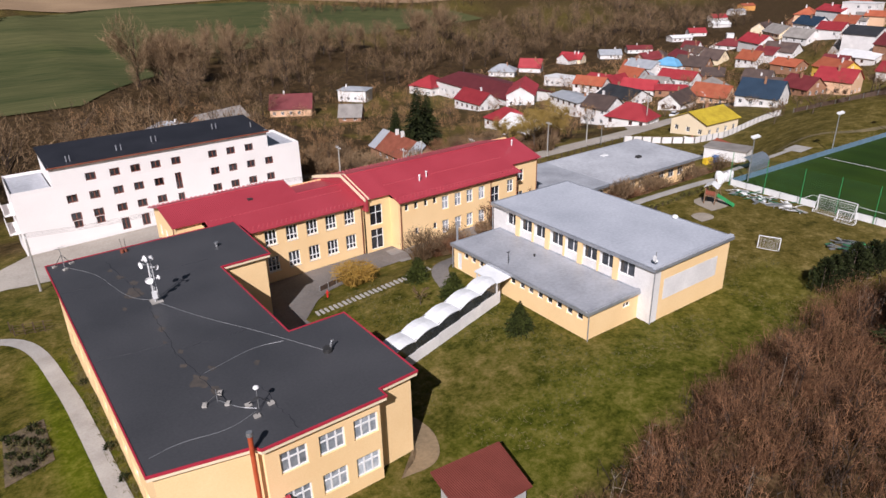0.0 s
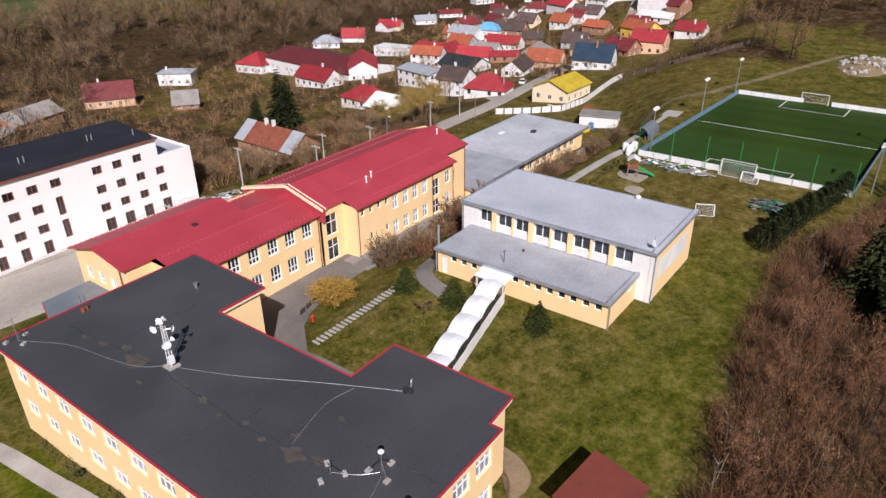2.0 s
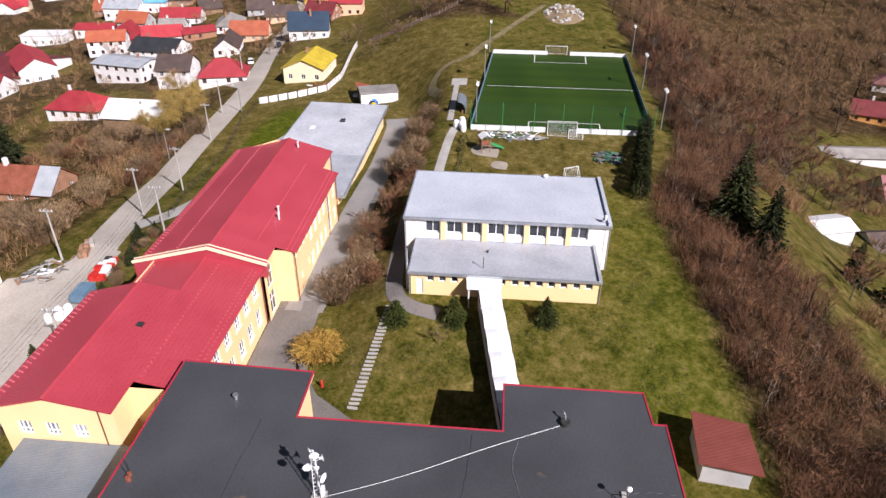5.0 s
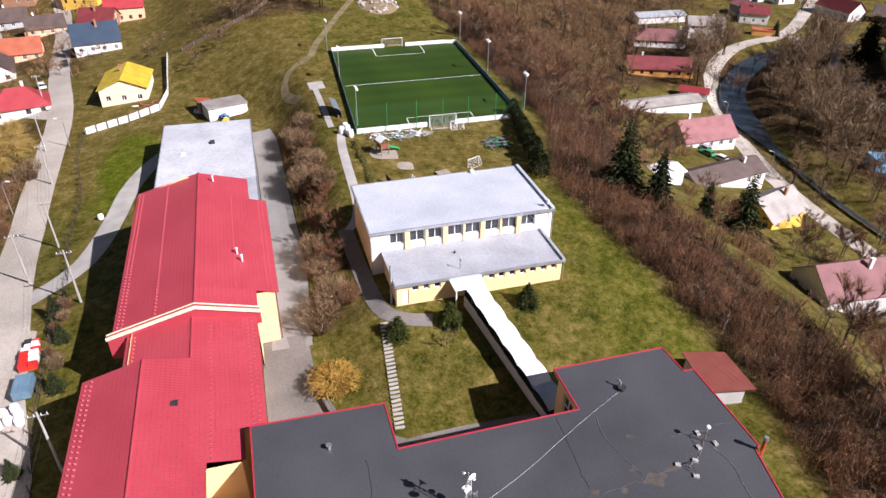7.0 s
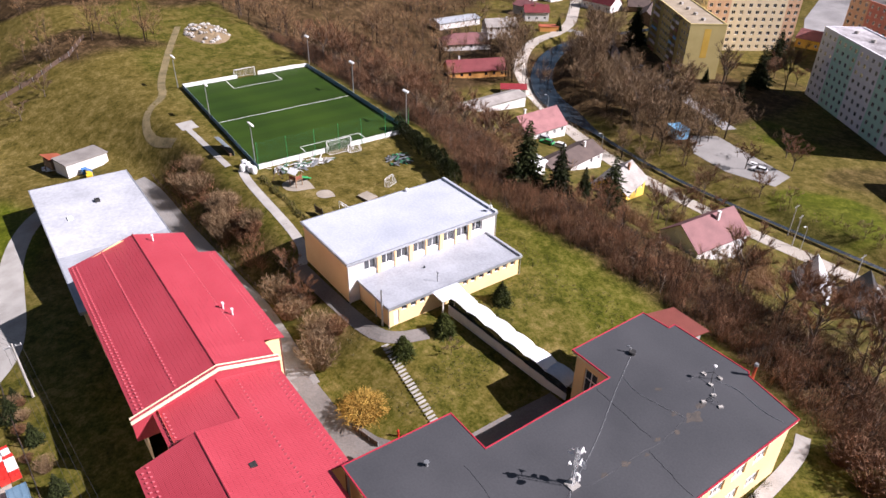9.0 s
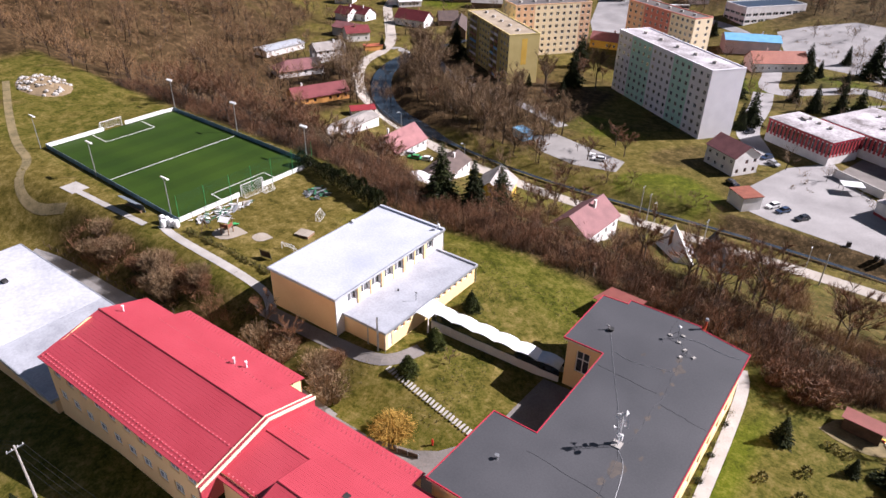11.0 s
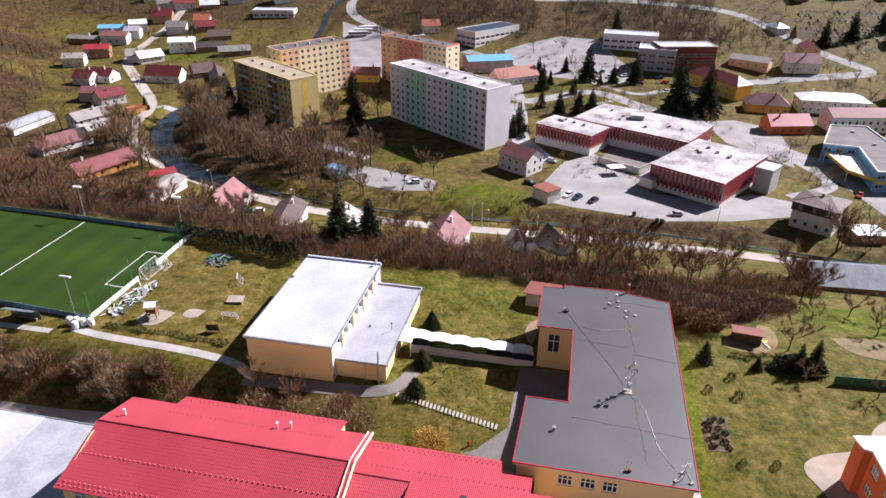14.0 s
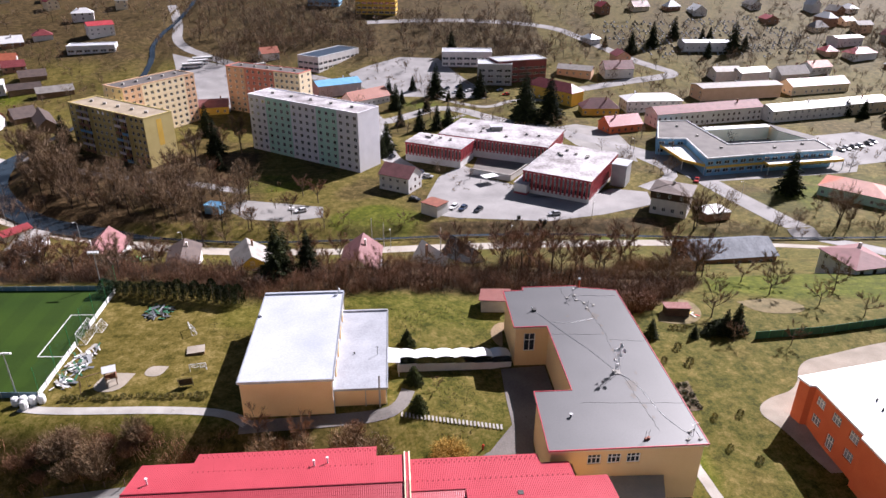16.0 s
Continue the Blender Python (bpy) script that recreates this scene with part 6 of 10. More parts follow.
def house(x, y, turn, l, w, h, r, roof, walls, style="gable", kind="house", base=None):
    """A house with its long front towards local -y, roof rise r over eaves height h."""
    BUILT.append((x, y, max(l, w) / 2 + 2))
    c, s = math.cos(radians(turn)), math.sin(radians(turn))
    z = min(height(x + c * u - s * v, y + s * u + c * v) for u in (-l / 2, l / 2) for v in (-w / 2, w / 2)) if base is None else base
    zt = height(x, y) - z if base is None else 0.0
    h0 = h + min(zt, 2.0)
    words = {"gable": "gable", "hip": "hipped", "flat": "flat", "cross": "gable"}[style]
    b = thing({"house": "house", "villa": "villa", "factory": "workshop_hall", "hut": "utility_building"}.get(kind, kind), f"{WALL_WORD[walls]} {KIND[kind]} with a {ROOF_WORD[roof]} {words} roof", KIND[kind], pose(x, y, z - 0.05, 0, 0, turn), "village houses" if kind == "house" else "")
    rnd = random.Random(int(x * 7 + y * 13))
    far = math.hypot(x - 30, y - 50) > 300
    hx, hy = l / 2, w / 2
    corners = [(-hx, -hy), (hx, -hy), (hx, hy), (-hx, hy)]
    floors = max(1, int(h / 2.7))
    sh = Shape()
    wins = []
    for i in range(4):
        p, q = corners[i], corners[(i + 1) % 4]
        length = (l, w, l, w)[i]
        holes = []
        away = y < -90 and (q[1] - p[1]) * s - (q[0] - p[0]) * c < -0.35 * length     # blind walls towards the hill
        if kind not in ("shed", "garage") and not away and not (i == 2 and far) and not (far and rnd.random() < 0.35) and walls != "wood":
            n = max(1, int(length / (3.0 if not far else 3.8)))
            for f in range(floors):
                for k in range(n):
                    if rnd.random() < 0.88:
                        holes.append((length * (k + 0.5) / n - 0.55, h0 - h + 0.95 + f * 2.75, 1.1, 1.25))
        top = None
        ridge_along_x = style == "gable"
        if style in ("gable", "cross") and (i in (1, 3)) == ridge_along_x:
            top = [(0, h0), (length, h0), (length / 2, h0 + r)]
            if kind in ("house", "villa") and r > 2.6 and length > 6:
                holes_top = (length / 2 - 0.5, h0 + 0.35, 1.0, 1.1)
                wins.append((p, q, [holes_top], 0.0))
        wall(sh, p, q, -2.0, h0, holes, 0.14, top)
        wins.append((p, q, holes, 0.1))
    part("wall", sh, WALLS[walls], b, at=Matrix())
    for p, q, holes, d in wins:
        put_windows(b, p, q, holes, 2, 0.0, depth=d if d else -0.03, world=False, plain=True, frame_mat=M["white_frame"] if rnd.random() < 0.75 else M["brown_frame"])
    o = 0.45
    rm = ROOFS[roof]
    if style == "flat" or r == 0:
        part("roof", Shape().box(-hx - 0.2, hx + 0.2, -hy - 0.2, hy + 0.2, h0 - 0.02, h0 + 0.22), rm, b, at=Matrix())
    elif style == "hip":
        k = max(0.0, hx - hy) if l > w else 0.0
        j = max(0.0, hy - hx) if w > l else 0.0
        d = r * o / min(hx, hy)
        e = [(-hx - o, -hy - o, h0 - d), (hx + o, -hy - o, h0 - d), (hx + o, hy + o, h0 - d), (-hx - o, hy + o, h0 - d)]
        if l >= w:
            a, c2 = (-k, 0, h0 + r), (k, 0, h0 + r)
            part("roof", Shape().slab([e[0], e[1], c2, a], 0.14), rm, b, at=Matrix())
            part("roof", Shape().slab([e[2], e[3], a, c2], 0.14), rm, b, at=Matrix())
            part("roof", Shape().slab([e[1], e[2], c2], 0.14), rm, b, at=Matrix())
            part("roof", Shape().slab([e[3], e[0], a], 0.14), rm, b, at=Matrix())
        else:
            a, c2 = (0, -j, h0 + r), (0, j, h0 + r)
            part("roof", Shape().slab([e[1], e[2], c2, a], 0.14), rm, b, at=Matrix())
            part("roof", Shape().slab([e[3], e[0], a, c2], 0.14), rm, b, at=Matrix())
            part("roof", Shape().slab([e[0], e[1], a], 0.14), rm, b, at=Matrix())
            part("roof", Shape().slab([e[2], e[3], c2], 0.14), rm, b, at=Matrix())
    elif style == "gable":
        d = r * o / hy
        part("roof", Shape().slab([(-hx - o, -hy - o, h0 - d), (hx + o, -hy - o, h0 - d), (hx + o, 0, h0 + r), (-hx - o, 0, h0 + r)], 0.14), rm, b, at=Matrix())
        part("roof", Shape().slab([(hx + o, hy + o, h0 - d), (-hx - o, hy + o, h0 - d), (-hx - o, 0, h0 + r), (hx + o, 0, h0 + r)], 0.14), rm, b, at=Matrix())
    else:
        d = r * o / hx
        part("roof", Shape().slab([(-hx - o, hy + o, h0 - d), (-hx - o, -hy - o, h0 - d), (0, -hy - o, h0 + r), (0, hy + o, h0 + r)], 0.14), rm, b, at=Matrix())
        part("roof", Shape().slab([(hx + o, -hy - o, h0 - d), (hx + o, hy + o, h0 - d), (0, hy + o, h0 + r), (0, -hy - o, h0 + r)], 0.14), rm, b, at=Matrix())
    if kind in ("house", "villa") and r > 0:
        cx, cy = rnd.uniform(-0.3, 0.3) * l, rnd.choice((-0.12, 0.12)) * w
        part("chimney", Shape().box(cx - 0.3, cx + 0.3, cy - 0.25, cy + 0.25, h0 + 0.3, h0 + r + 0.8).box(cx - 0.36, cx + 0.36, cy - 0.31, cy + 0.31, h0 + r + 0.8, h0 + r + 0.9), M["white_wall"] if rnd.random() < 0.5 else WALLS["brick"], b, at=Matrix())
    return b


def local_foot(x, y, turn, l, w):
    c, s = math.cos(radians(turn)), math.sin(radians(turn))
    return [(x + c * u - s * v, y + s * u + c * v) for u, v in ((-l / 2, -w / 2), (l / 2, -w / 2), (l / 2, w / 2), (-l / 2, w / 2))]


def facade(b, p, q, z0, z1, cell, floor, win, mats, sill=0.9, frame_mat=None, glass_mat=None, cols=2, first=0.3, band=None):
    """A wall of upright panels, one a window column."""
    length = math.hypot(q[0] - p[0], q[1] - p[1])
    n = max(1, round(length / cell))
    floors = int((z1 - z0 - first) / floor)
    for k in range(n):
        a = (p[0] + (q[0] - p[0]) * k / n, p[1] + (q[1] - p[1]) * k / n)
        e = (p[0] + (q[0] - p[0]) * (k + 1) / n, p[1] + (q[1] - p[1]) * (k + 1) / n)
        u = (length / n - win[0]) / 2
        holes = [(u, z0 + first + sill + f * floor, win[0], win[1]) for f in range(floors)]
        part("wall_panel", wall(Shape(), a, e, z0 - 3, z1, holes, 0.2), mats[k % len(mats)], b)
        put_windows(b, a, e, holes, cols, frame_mat=frame_mat, glass_mat=glass_mat, depth=0.15, plain=True)


def block(x, y, turn, l, w, h, walls, roof):
    """A panel-built apartment block."""
    BUILT.append((x, y, l / 2 + 4))
    word = {"palegrey": "pale lilac and mint", "sand": "sand-yellow", "peach": "peach and cream", "pink": "coral and cream"}[walls]
    foot = local_foot(x, y, turn, l, w)
    z0 = min(height(*p) for p in foot)
    b = thing("panel_block", f"{word} panel apartment block with a flat roof", "apartment block", pose(x, y, z0), "apartment blocks")
    m = WALLS[walls]
    z1 = z0 + h
    green, cream = WALLS["palegreen"], WALLS["cream"]
    # stretches of the front by colour: share of the length, finish, window size
    stretches = {"palegrey": [(0.17, m, 1.5), (0.235, green, 1.5), (0.235, m, 1.5), (0.18, green, 1.5), (0.18, m, 1.5)],
                 "sand": [(0.14, m, 1.6), (0.17, WALLS["brick"], 2.7), (0.33, m, 1.6), (0.17, WALLS["brick"], 2.7), (0.19, m, 1.6)],
                 "peach": [(0.25, m, 1.5), (0.6, cream, 1.5), (0.15, m, 1.5)],
                 "pink": [(0.26, WALLS["peach"], 1.5), (0.4, m, 1.5), (0.34, cream, 1.5)]}[walls]
    share, p0, p1 = 0.0, Vector(foot[0]), Vector(foot[1])
    for k, finish, ww in stretches:
        facade(b, tuple(p0.lerp(p1, share)), tuple(p0.lerp(p1, share + k)), z0, z1, 3.3, 2.8, (ww, 2.2 if ww > 2 else 1.45), [finish], 0.2 if ww > 2 else 0.85, glass_mat=M["glass"])
        share += k
    if walls in ("palegrey", "sand"):
        part("wall", wall(Shape(), foot[1], foot[2], z0 - 3, z1), WALLS["palegrey"] if walls == "palegrey" else m, b)
        part("wall", wall(Shape(), foot[3], foot[0], z0 - 3, z1), m, b)
    else:
        facade(b, foot[1], foot[2], z0, z1, 4.2, 2.8, (1.4, 1.4), [m if walls == "peach" else cream])
        facade(b, foot[3], foot[0], z0, z1, 4.2, 2.8, (1.4, 1.4), [cream])
    part("wall", wall(Shape(), foot[2], foot[3], z0 - 3, z1), m, b)
    rm = {"peach": M["roof_brown"], "pink": M["roof_brown"], "sand": M["sand_roof"]}.get(walls, M["patchy_roof"])
    part("roof", Shape().prism(inset(foot, 0.3), z1 - 0.3, z1 + 0.02), rm, b)
    part("parapet", rim(Shape(), foot, 0.35, z1 - 0.05, z1 + 0.35, 0.05), m, b)
    c, s = math.cos(radians(turn)), math.sin(radians(turn))
    for k in range(5):
        u = (k - 2) * l / 5.5
        part("roof_vent", Shape().box(x + c * u - 0.6, x + c * u + 0.6, y + s * u - 0.6, y + s * u + 0.6, z1, z1 + 0.9), M["concrete"], b)
    if walls == "sand":     # loggias in dark stripes up the front
        d = Vector((foot[1][0] - foot[0][0], foot[1][1] - foot[0][1])).normalized()
        o = Vector((d.y, -d.x))
        for col in (0.14, 0.64):
            for edge in (col, col + 0.085, col + 0.17):     # fins between the loggias
                a = Vector(foot[0]) + d * (l * edge - 0.08)
                e = a + d * 0.16
                part("loggia_fin", Shape().prism([tuple(a + o * 1.1), tuple(e + o * 1.1), tuple(e + o * 0.01), tuple(a + o * 0.01)], z0, z1 - 0.4), m, b)
            for f in range(14):
                a = Vector(foot[0]) + d * (l * (col + 0.085 * (f // 7)) + 0.1)
                e = a + d * (l * 0.085 - 0.2)
                f = f % 7
                z = z0 + 0.6 + 2.8 * f
                part("balcony", Shape().prism([tuple(a + o * 1.2), tuple(e + o * 1.2), tuple(e), tuple(a)], z, z + 0.18).prism([tuple(a + o * 1.2), tuple(e + o * 1.2), tuple(e + o * 1.12), tuple(a + o * 1.12)], z + 0.18, z + 1.1), [M["white_wall"], WALLS["brick"], WALLS["blue"], M["concrete"]][(f * 3 + int(a.x)) % 4], b)
    if walls == "sand":
        p, q = Vector(foot[1]), Vector(foot[2])
        d = (q - p).normalized()
        o = Vector((d.y, -d.x)) * 0.02
        a, e = p.lerp(q, 0.42), p.lerp(q, 0.6)
        part("painted_stripe", Shape().prism([tuple(a + o), tuple(e + o), tuple(e), tuple(a)], z0 + 8, z1 - 1.5), WALLS["yellow"], b, "ochre painted stripe")
    return b


def centre_wing(x, y, turn, l, w, h, walls, roof):
    """A two-storey centre with red panel strips over a white base."""
    BUILT.append((x, y, max(l, w) / 2 + 3))
    foot = local_foot(x, y, turn, l, w)
    z0 = min(height(*p) for p in foot)
    b = thing("health_centre", "low flat-roofed centre clad in red and white panel strips", "public building", pose(x, y, z0), "centre buildings")
    z1 = z0 + h
    for i in (0, 1, 3, 2):
        p, q = Vector(foot[i]), Vector(foot[(i + 1) % 4])
        length = (q - p).length
        part("wall", wall(Shape(), tuple(p), tuple(q), z0 - 3, z1 - 0.3), M["white_wall"], b)
        if i == 2:
            continue
        d = (q - p).normalized()
        o = Vector((d.y, -d.x))
        n = int(length / 1.5)
        for k in range(n):
            a, e = p + d * (length * (k + 0.06) / n), p + d * (length * (k + 0.56) / n)
            part("red_panel", Shape().prism([tuple(a + o * 0.12), tuple(e + o * 0.12), tuple(e), tuple(a)], z0 + (1.5 if h > 8.2 else 2.8), z1 - 0.6), M["panel_red"], b)
            a, e = p + d * (length * (k + 0.6) / n), p + d * (length * (k + 1.02) / n)
            part("window_strip", Shape().prism([tuple(a + o * 0.05), tuple(e + o * 0.05), tuple(e), tuple(a)], z0 + (2.4 if h > 8.2 else 3.6), z1 - 1.1), M["glass"], b, "dark window strip")
        part("fascia", Shape().prism([tuple(p + o * 0.3), tuple(q + o * 0.3), tuple(q), tuple(p)], z1 - 0.62, z1 - 0.05), M["red_trim"], b)
    part("roof", Shape().prism(inset(foot, -0.35), z1 - 0.08, z1 + 0.12), M["patchy_roof"], b, "pale patched roof covering")
    rnd = random.Random(int(x))
    for k in range(7):
        u, v = rnd.uniform(0.15, 0.85), rnd.uniform(0.2, 0.8)
        px, py = Vector(foot[0]) + (Vector(foot[1]) - Vector(foot[0])) * u + (Vector(foot[3]) - Vector(foot[0])) * v
        part("roof_vent", Shape().box(px - 0.5, px + 0.5, py - 0.5, py + 0.5, z1 + 0.1, z1 + 0.9), M["concrete"], b)
    return b


def tower(x, y, turn, l, w, h, walls, roof):
    BUILT.append((x, y, 5))
    foot = local_foot(x, y, turn, l, w)
    z0 = min(height(*p) for p in foot)
    b = thing("stair_tower", "plain pale grey stair tower beside the centre", "tower", pose(x, y, z0))
    part("wall", Shape().prism(foot, z0 - 3, z0 + h), M["grey_wall"], b)
    part("roof", Shape().prism(inset(foot, -0.2), z0 + h, z0 + h + 0.25), M["silver_roof"], b)
    return b


def shopping_hall():
    """A blue hall on an angled plan, with a lower canopy along the front and a wing behind its yard."""
    foot = [(-68.6, -147.0), (-78.1, -173.1), (-92.0, -174.4), (-94.9, -137.2), (-135.2, -142.0), (-134.7, -128.0), (-103.6, -123.8), (-78.4, -119.5), (-80.4, -145.6)][::-1]
    area = sum(p[0] * q[1] - q[0] * p[1] for p, q in zip(foot, foot[1:] + foot[:1]))
    foot = foot if area > 0 else foot[::-1]
    for x, y in ((-82, -160), (-86, -132), (-105, -132), (-122, -135), (-118, -158)):
        BUILT.append((x, y, 14))
    z0, z1 = -25.3, -18.0
    b = thing("shopping_hall", "light blue flat-roofed hall with a yellow band and grey roof", "public building", pose(-88, -138, z0))
    for p, q in zip(foot, foot[1:] + foot[:1]):
        if q[0] - p[0] < -0.5 or (q[1] - p[1]) < -5:
            facade(b, p, q, z0, z1 + 0.1, 3.6, 3.3, (2.4, 1.4), [WALLS["blue"]], 1.2)
        else:
            part("wall", wall(Shape(), p, q, z0 - 3, z1 + 0.1), WALLS["blue"], b)
    part("roof", Shape().prism(inset(foot, 0.3), z1 - 0.3, z1 + 0.02), M["roof_brown"], b, "grey-brown felt roof")
    rim_parts(b, "parapet", foot, 0.35, z1 - 0.05, z1 + 0.45, 0.05, M["white_metal"])
    # canopy along the street front, on posts, and the porch in the corner
    front = [(-136.5, -128.2), (-137.6, -124.2), (-103.9, -119.4), (-103.6, -123.7)]
    front = front if sum(p[0] * q[1] - q[0] * p[1] for p, q in zip(front, front[1:] + front[:1])) > 0 else front[::-1]
    porch = [(-70.0, -146.6), (-80.3, -145.4), (-78.5, -120.5), (-72.2, -127.5)]
    porch = porch if sum(p[0] * q[1] - q[0] * p[1] for p, q in zip(porch, porch[1:] + porch[:1])) > 0 else porch[::-1]
    for outline in (front, porch):
        part("canopy", Shape().prism(outline, z1 - 2.9, z1 - 2.6), M["white_metal"], b, "white flat canopy")
        rim_parts(b, "canopy_band", outline, 0.25, z1 - 3.6, z1 - 2.55, 0.06, WALLS["yellow"])
        for p in outline:
            part("canopy_post", Shape().tube(((p[0], p[1], z0 - 1), (p[0], p[1], z1 - 3.5)), 0.18, 8), M["white_metal"], b)
    p, q = Vector((-103.6, -123.8)), Vector((-78.4, -119.5))
    d = (q - p).normalized()
    o = Vector((-d.y, d.x)) * 0.25
    part("band", Shape().prism([tuple(p), tuple(q), tuple(q + o), tuple(p + o)], z1 - 4.0, z1 - 3.0), WALLS["yellow"], b, "yellow fascia band")
    # low wings round the rear yard
    wing = [(-96.6, -162.5), (-128.5, -166.5), (-128.9, -171.0), (-96.9, -167.6)]
    wing = wing if sum(p[0] * q[1] - q[0] * p[1] for p, q in zip(wing, wing[1:] + wing[:1])) > 0 else wing[::-1]
    side = [(-129.5, -171.0), (-141.5, -149.2), (-136.0, -145.0), (-128.9, -160.5)]
    side = side if sum(p[0] * q[1] - q[0] * p[1] for p, q in zip(side, side[1:] + side[:1])) > 0 else side[::-1]
    for outline, m in ((wing, M["white_metal"]), (side, M["roof_brown"])):
        part("rear_wall", Shape().prism(inset(outline, 0.2), z0 - 2, z1 - 1.3), M["cream_pale"], b, "pale rear wing wall")
        part("rear_roof", Shape().prism(outline, z1 - 1.3, z1 - 1.05), m, b)
    for x, y in ((-84, -165), (-87, -150), (-90, -133), (-112, -132), (-126, -136)):
        part("roof_vent", Shape().box(x - 0.5, x + 0.5, y - 0.5, y + 0.5, z1, z1 + 0.7), M["concrete"], b)
    return b


def office(x, y, turn, l, w, h, walls, roof):
    BUILT.append((x, y, max(l, w) / 2 + 3))
    foot = local_foot(x, y, turn, l, w)
    z0 = min(height(*p) for p in foot)
    wm = WALLS.get(walls, ROOFS["maroon"])
    b = thing("office_building", f"{ {'maroonwall': 'dark maroon'}.get(walls, walls) } flat-roofed office building with window bands", "office building", pose(x, y, z0), "office buildings")
    z1 = z0 + h
    for i in range(4):
        p, q = foot[i], foot[(i + 1) % 4]
        if i == 2:
            part("wall", wall(Shape(), p, q, z0 - 4, z1), wm, b)
        else:
            facade(b, p, q, z0, z1, 4.4, 3.2, (3.4, 1.5), [wm], 1.0, cols=3)
    part("roof", Shape().prism(inset(foot, 0.3), z1 - 0.3, z1 + 0.02), {"navy": ROOFS["navy"]}.get(roof, M["silver_roof"]), b)
    part("parapet", rim(Shape(), foot, 0.35, z1 - 0.05, z1 + 0.4, 0.05), M["white_metal"], b)
    return b


# old farmhouse beside the street, its roof patched in rust and pale blue
def farmhouse():
    b = house(91.0, 128.0, -92.0, 19.5, 8.5, 2.8, 3.4, "rust", "brick", "gable", "barn")
    tagged(b, "old brick farmhouse with a rusty roof patched in pale sheets", "farmhouse")
    h0 = b.children[0].bound_box[6][2] - 3.4
    d = 3.4 * 0.45 / 4.25
    for u0, u1 in ((-10.3, -6.8), (6.2, 10.3)):
        part("roof_patch", Shape().slab([(u0, -4.75, h0 - d + 0.03), (u1, -4.75, h0 - d + 0.03), (u1, 0, h0 + 3.45), (u0, 0, h0 + 3.45)], 0.04), ROOFS["steel"], b, "pale blue-grey roof sheets", at=Matrix())
    for u in (-3.2, -0.6):
        part("chimney", Shape().box(u - 0.35, u + 0.35, -0.35, 0.35, h0 + 2.6, h0 + 4.6), M["white_wall"], b, at=Matrix())
    return b


farmhouse()
house(52.0, -31.5, -94.0, 14.5, 9.5, 3.6, 3.6, "mauve", "white", "gable", "house", base=-16.2)
house(32.4, -40.6, -150.0, 8.8, 12.5, 0.7, 6.4, "white", "white", "cross", "house", base=-21.9)
house(23.9, -44.4, -150.0, 8.8, 12.5, 0.7, 6.4, "black", "white", "cross", "house", base=-22.4)
house(94.0, -21.0, -75.0, 9.5, 5.5, 2.6, 0.8, "white", "white", "gable", "shed", base=-14.2)
house(126.0, -54.5, -88.0, 15.5, 10.0, 3.2, 4.0, "mauve", "white", "gable", "house")
house(188.1, 208.4, -95.4, 52.2, 24.0, 5, 2.5, "maroon", "white", "gable", "factory")
house(179.2, 240.9, -77.2, 13.2, 14.0, 4, 4, "red", "white", "hip", "factory")
house(185.4, 187.1, -47.2, 10.5, 22.0, 5, 3, "red", "white", "cross", "factory")
house(162.9, 188.1, -92.7, 16, 9.0, 3.5, 3.5, "red", "white", "gable", "house")
house(139.6, 143.2, -94.1, 13.8, 9.0, 3.2, 3.2, "red", "white", "hip", "house")
house(124.2, 118.7, -91.6, 13.7, 10.0, 4.5, 2.6, "white", "wood", "gable", "barn")
house(173.9, 148.3, -101.0, 16, 10.0, 5.5, 1, "steel", "white", "gable", "house")
house(204.9, 153.0, -94.8, 16, 12.0, 2.6, 3, "black", "white", "gable", "house")
house(237.9, 215.7, -82.1, 16, 9.0, 4, 0, "white", "white", "flat", "house")
house(248.7, 200.2, -84.1, 15.2, 9.0, 3.4, 1.5, "red", "white", "gable", "house")
house(223.4, 160.6, -71.3, 13.4, 8.0, 3.5, 3, "red", "white", "gable", "house")
house(227.7, 149.4, -53.1, 11.6, 6.0, 3, 1.5, "red", "brick", "gable", "house")
house(262.5, 170.5, -82.4, 16, 9.0, 3.5, 3, "red", "white", "gable", "house")
house(286.3, 208.0, -89.6, 16, 10.0, 5, 3, "steel", "white", "gable", "house")
house(293.1, 198.3, -80.7, 13.3, 10.0, 5, 3, "blue", "white", "hip", "house")
house(239.7, 261.1, -50.7, 13.3, 10.0, 3, 3, "steel", "white", "hip", "house")
house(261.4, 262.9, -53.4, 11.7, 9.0, 3, 4, "red", "white", "gable", "house")
house(307.3, 276.1, -68.7, 13.3, 9.0, 3, 3, "red", "cream", "gable", "house")
house(117.7, 203.5, -38.1, 7.8, 8.0, 2.5, 3.5, "grey", "brick", "gable", "barn")
house(143.2, 245.9, -51.0, 12.5, 8.0, 5, 1, "steel", "white", "hip", "house")
house(109.6, 235.8, -31.6, 15.6, 11.0, 3.4, 4.5, "maroon", "peach", "gable", "house")
house(77.3, 225.2, 18.5, 18.1, 9.0, 2.8, 3, "grey", "brick", "gable", "barn")
house(54.8, 203.0, -46.7, 15.2, 10.0, 3, 2.5, "steel", "white", "hip", "house")
house(156.8, 87.9, -92.0, 10.4, 13.0, 3.9, 2.2, "yellow", "cream", "cross", "house")
house(207.4, 101.5, -79.3, 12.7, 10.0, 3.6, 4.5, "navy", "white", "gable", "house")
house(238.7, 104.7, -102.8, 11.0, 9.0, 3, 3.5, "maroon", "brick", "gable", "house")
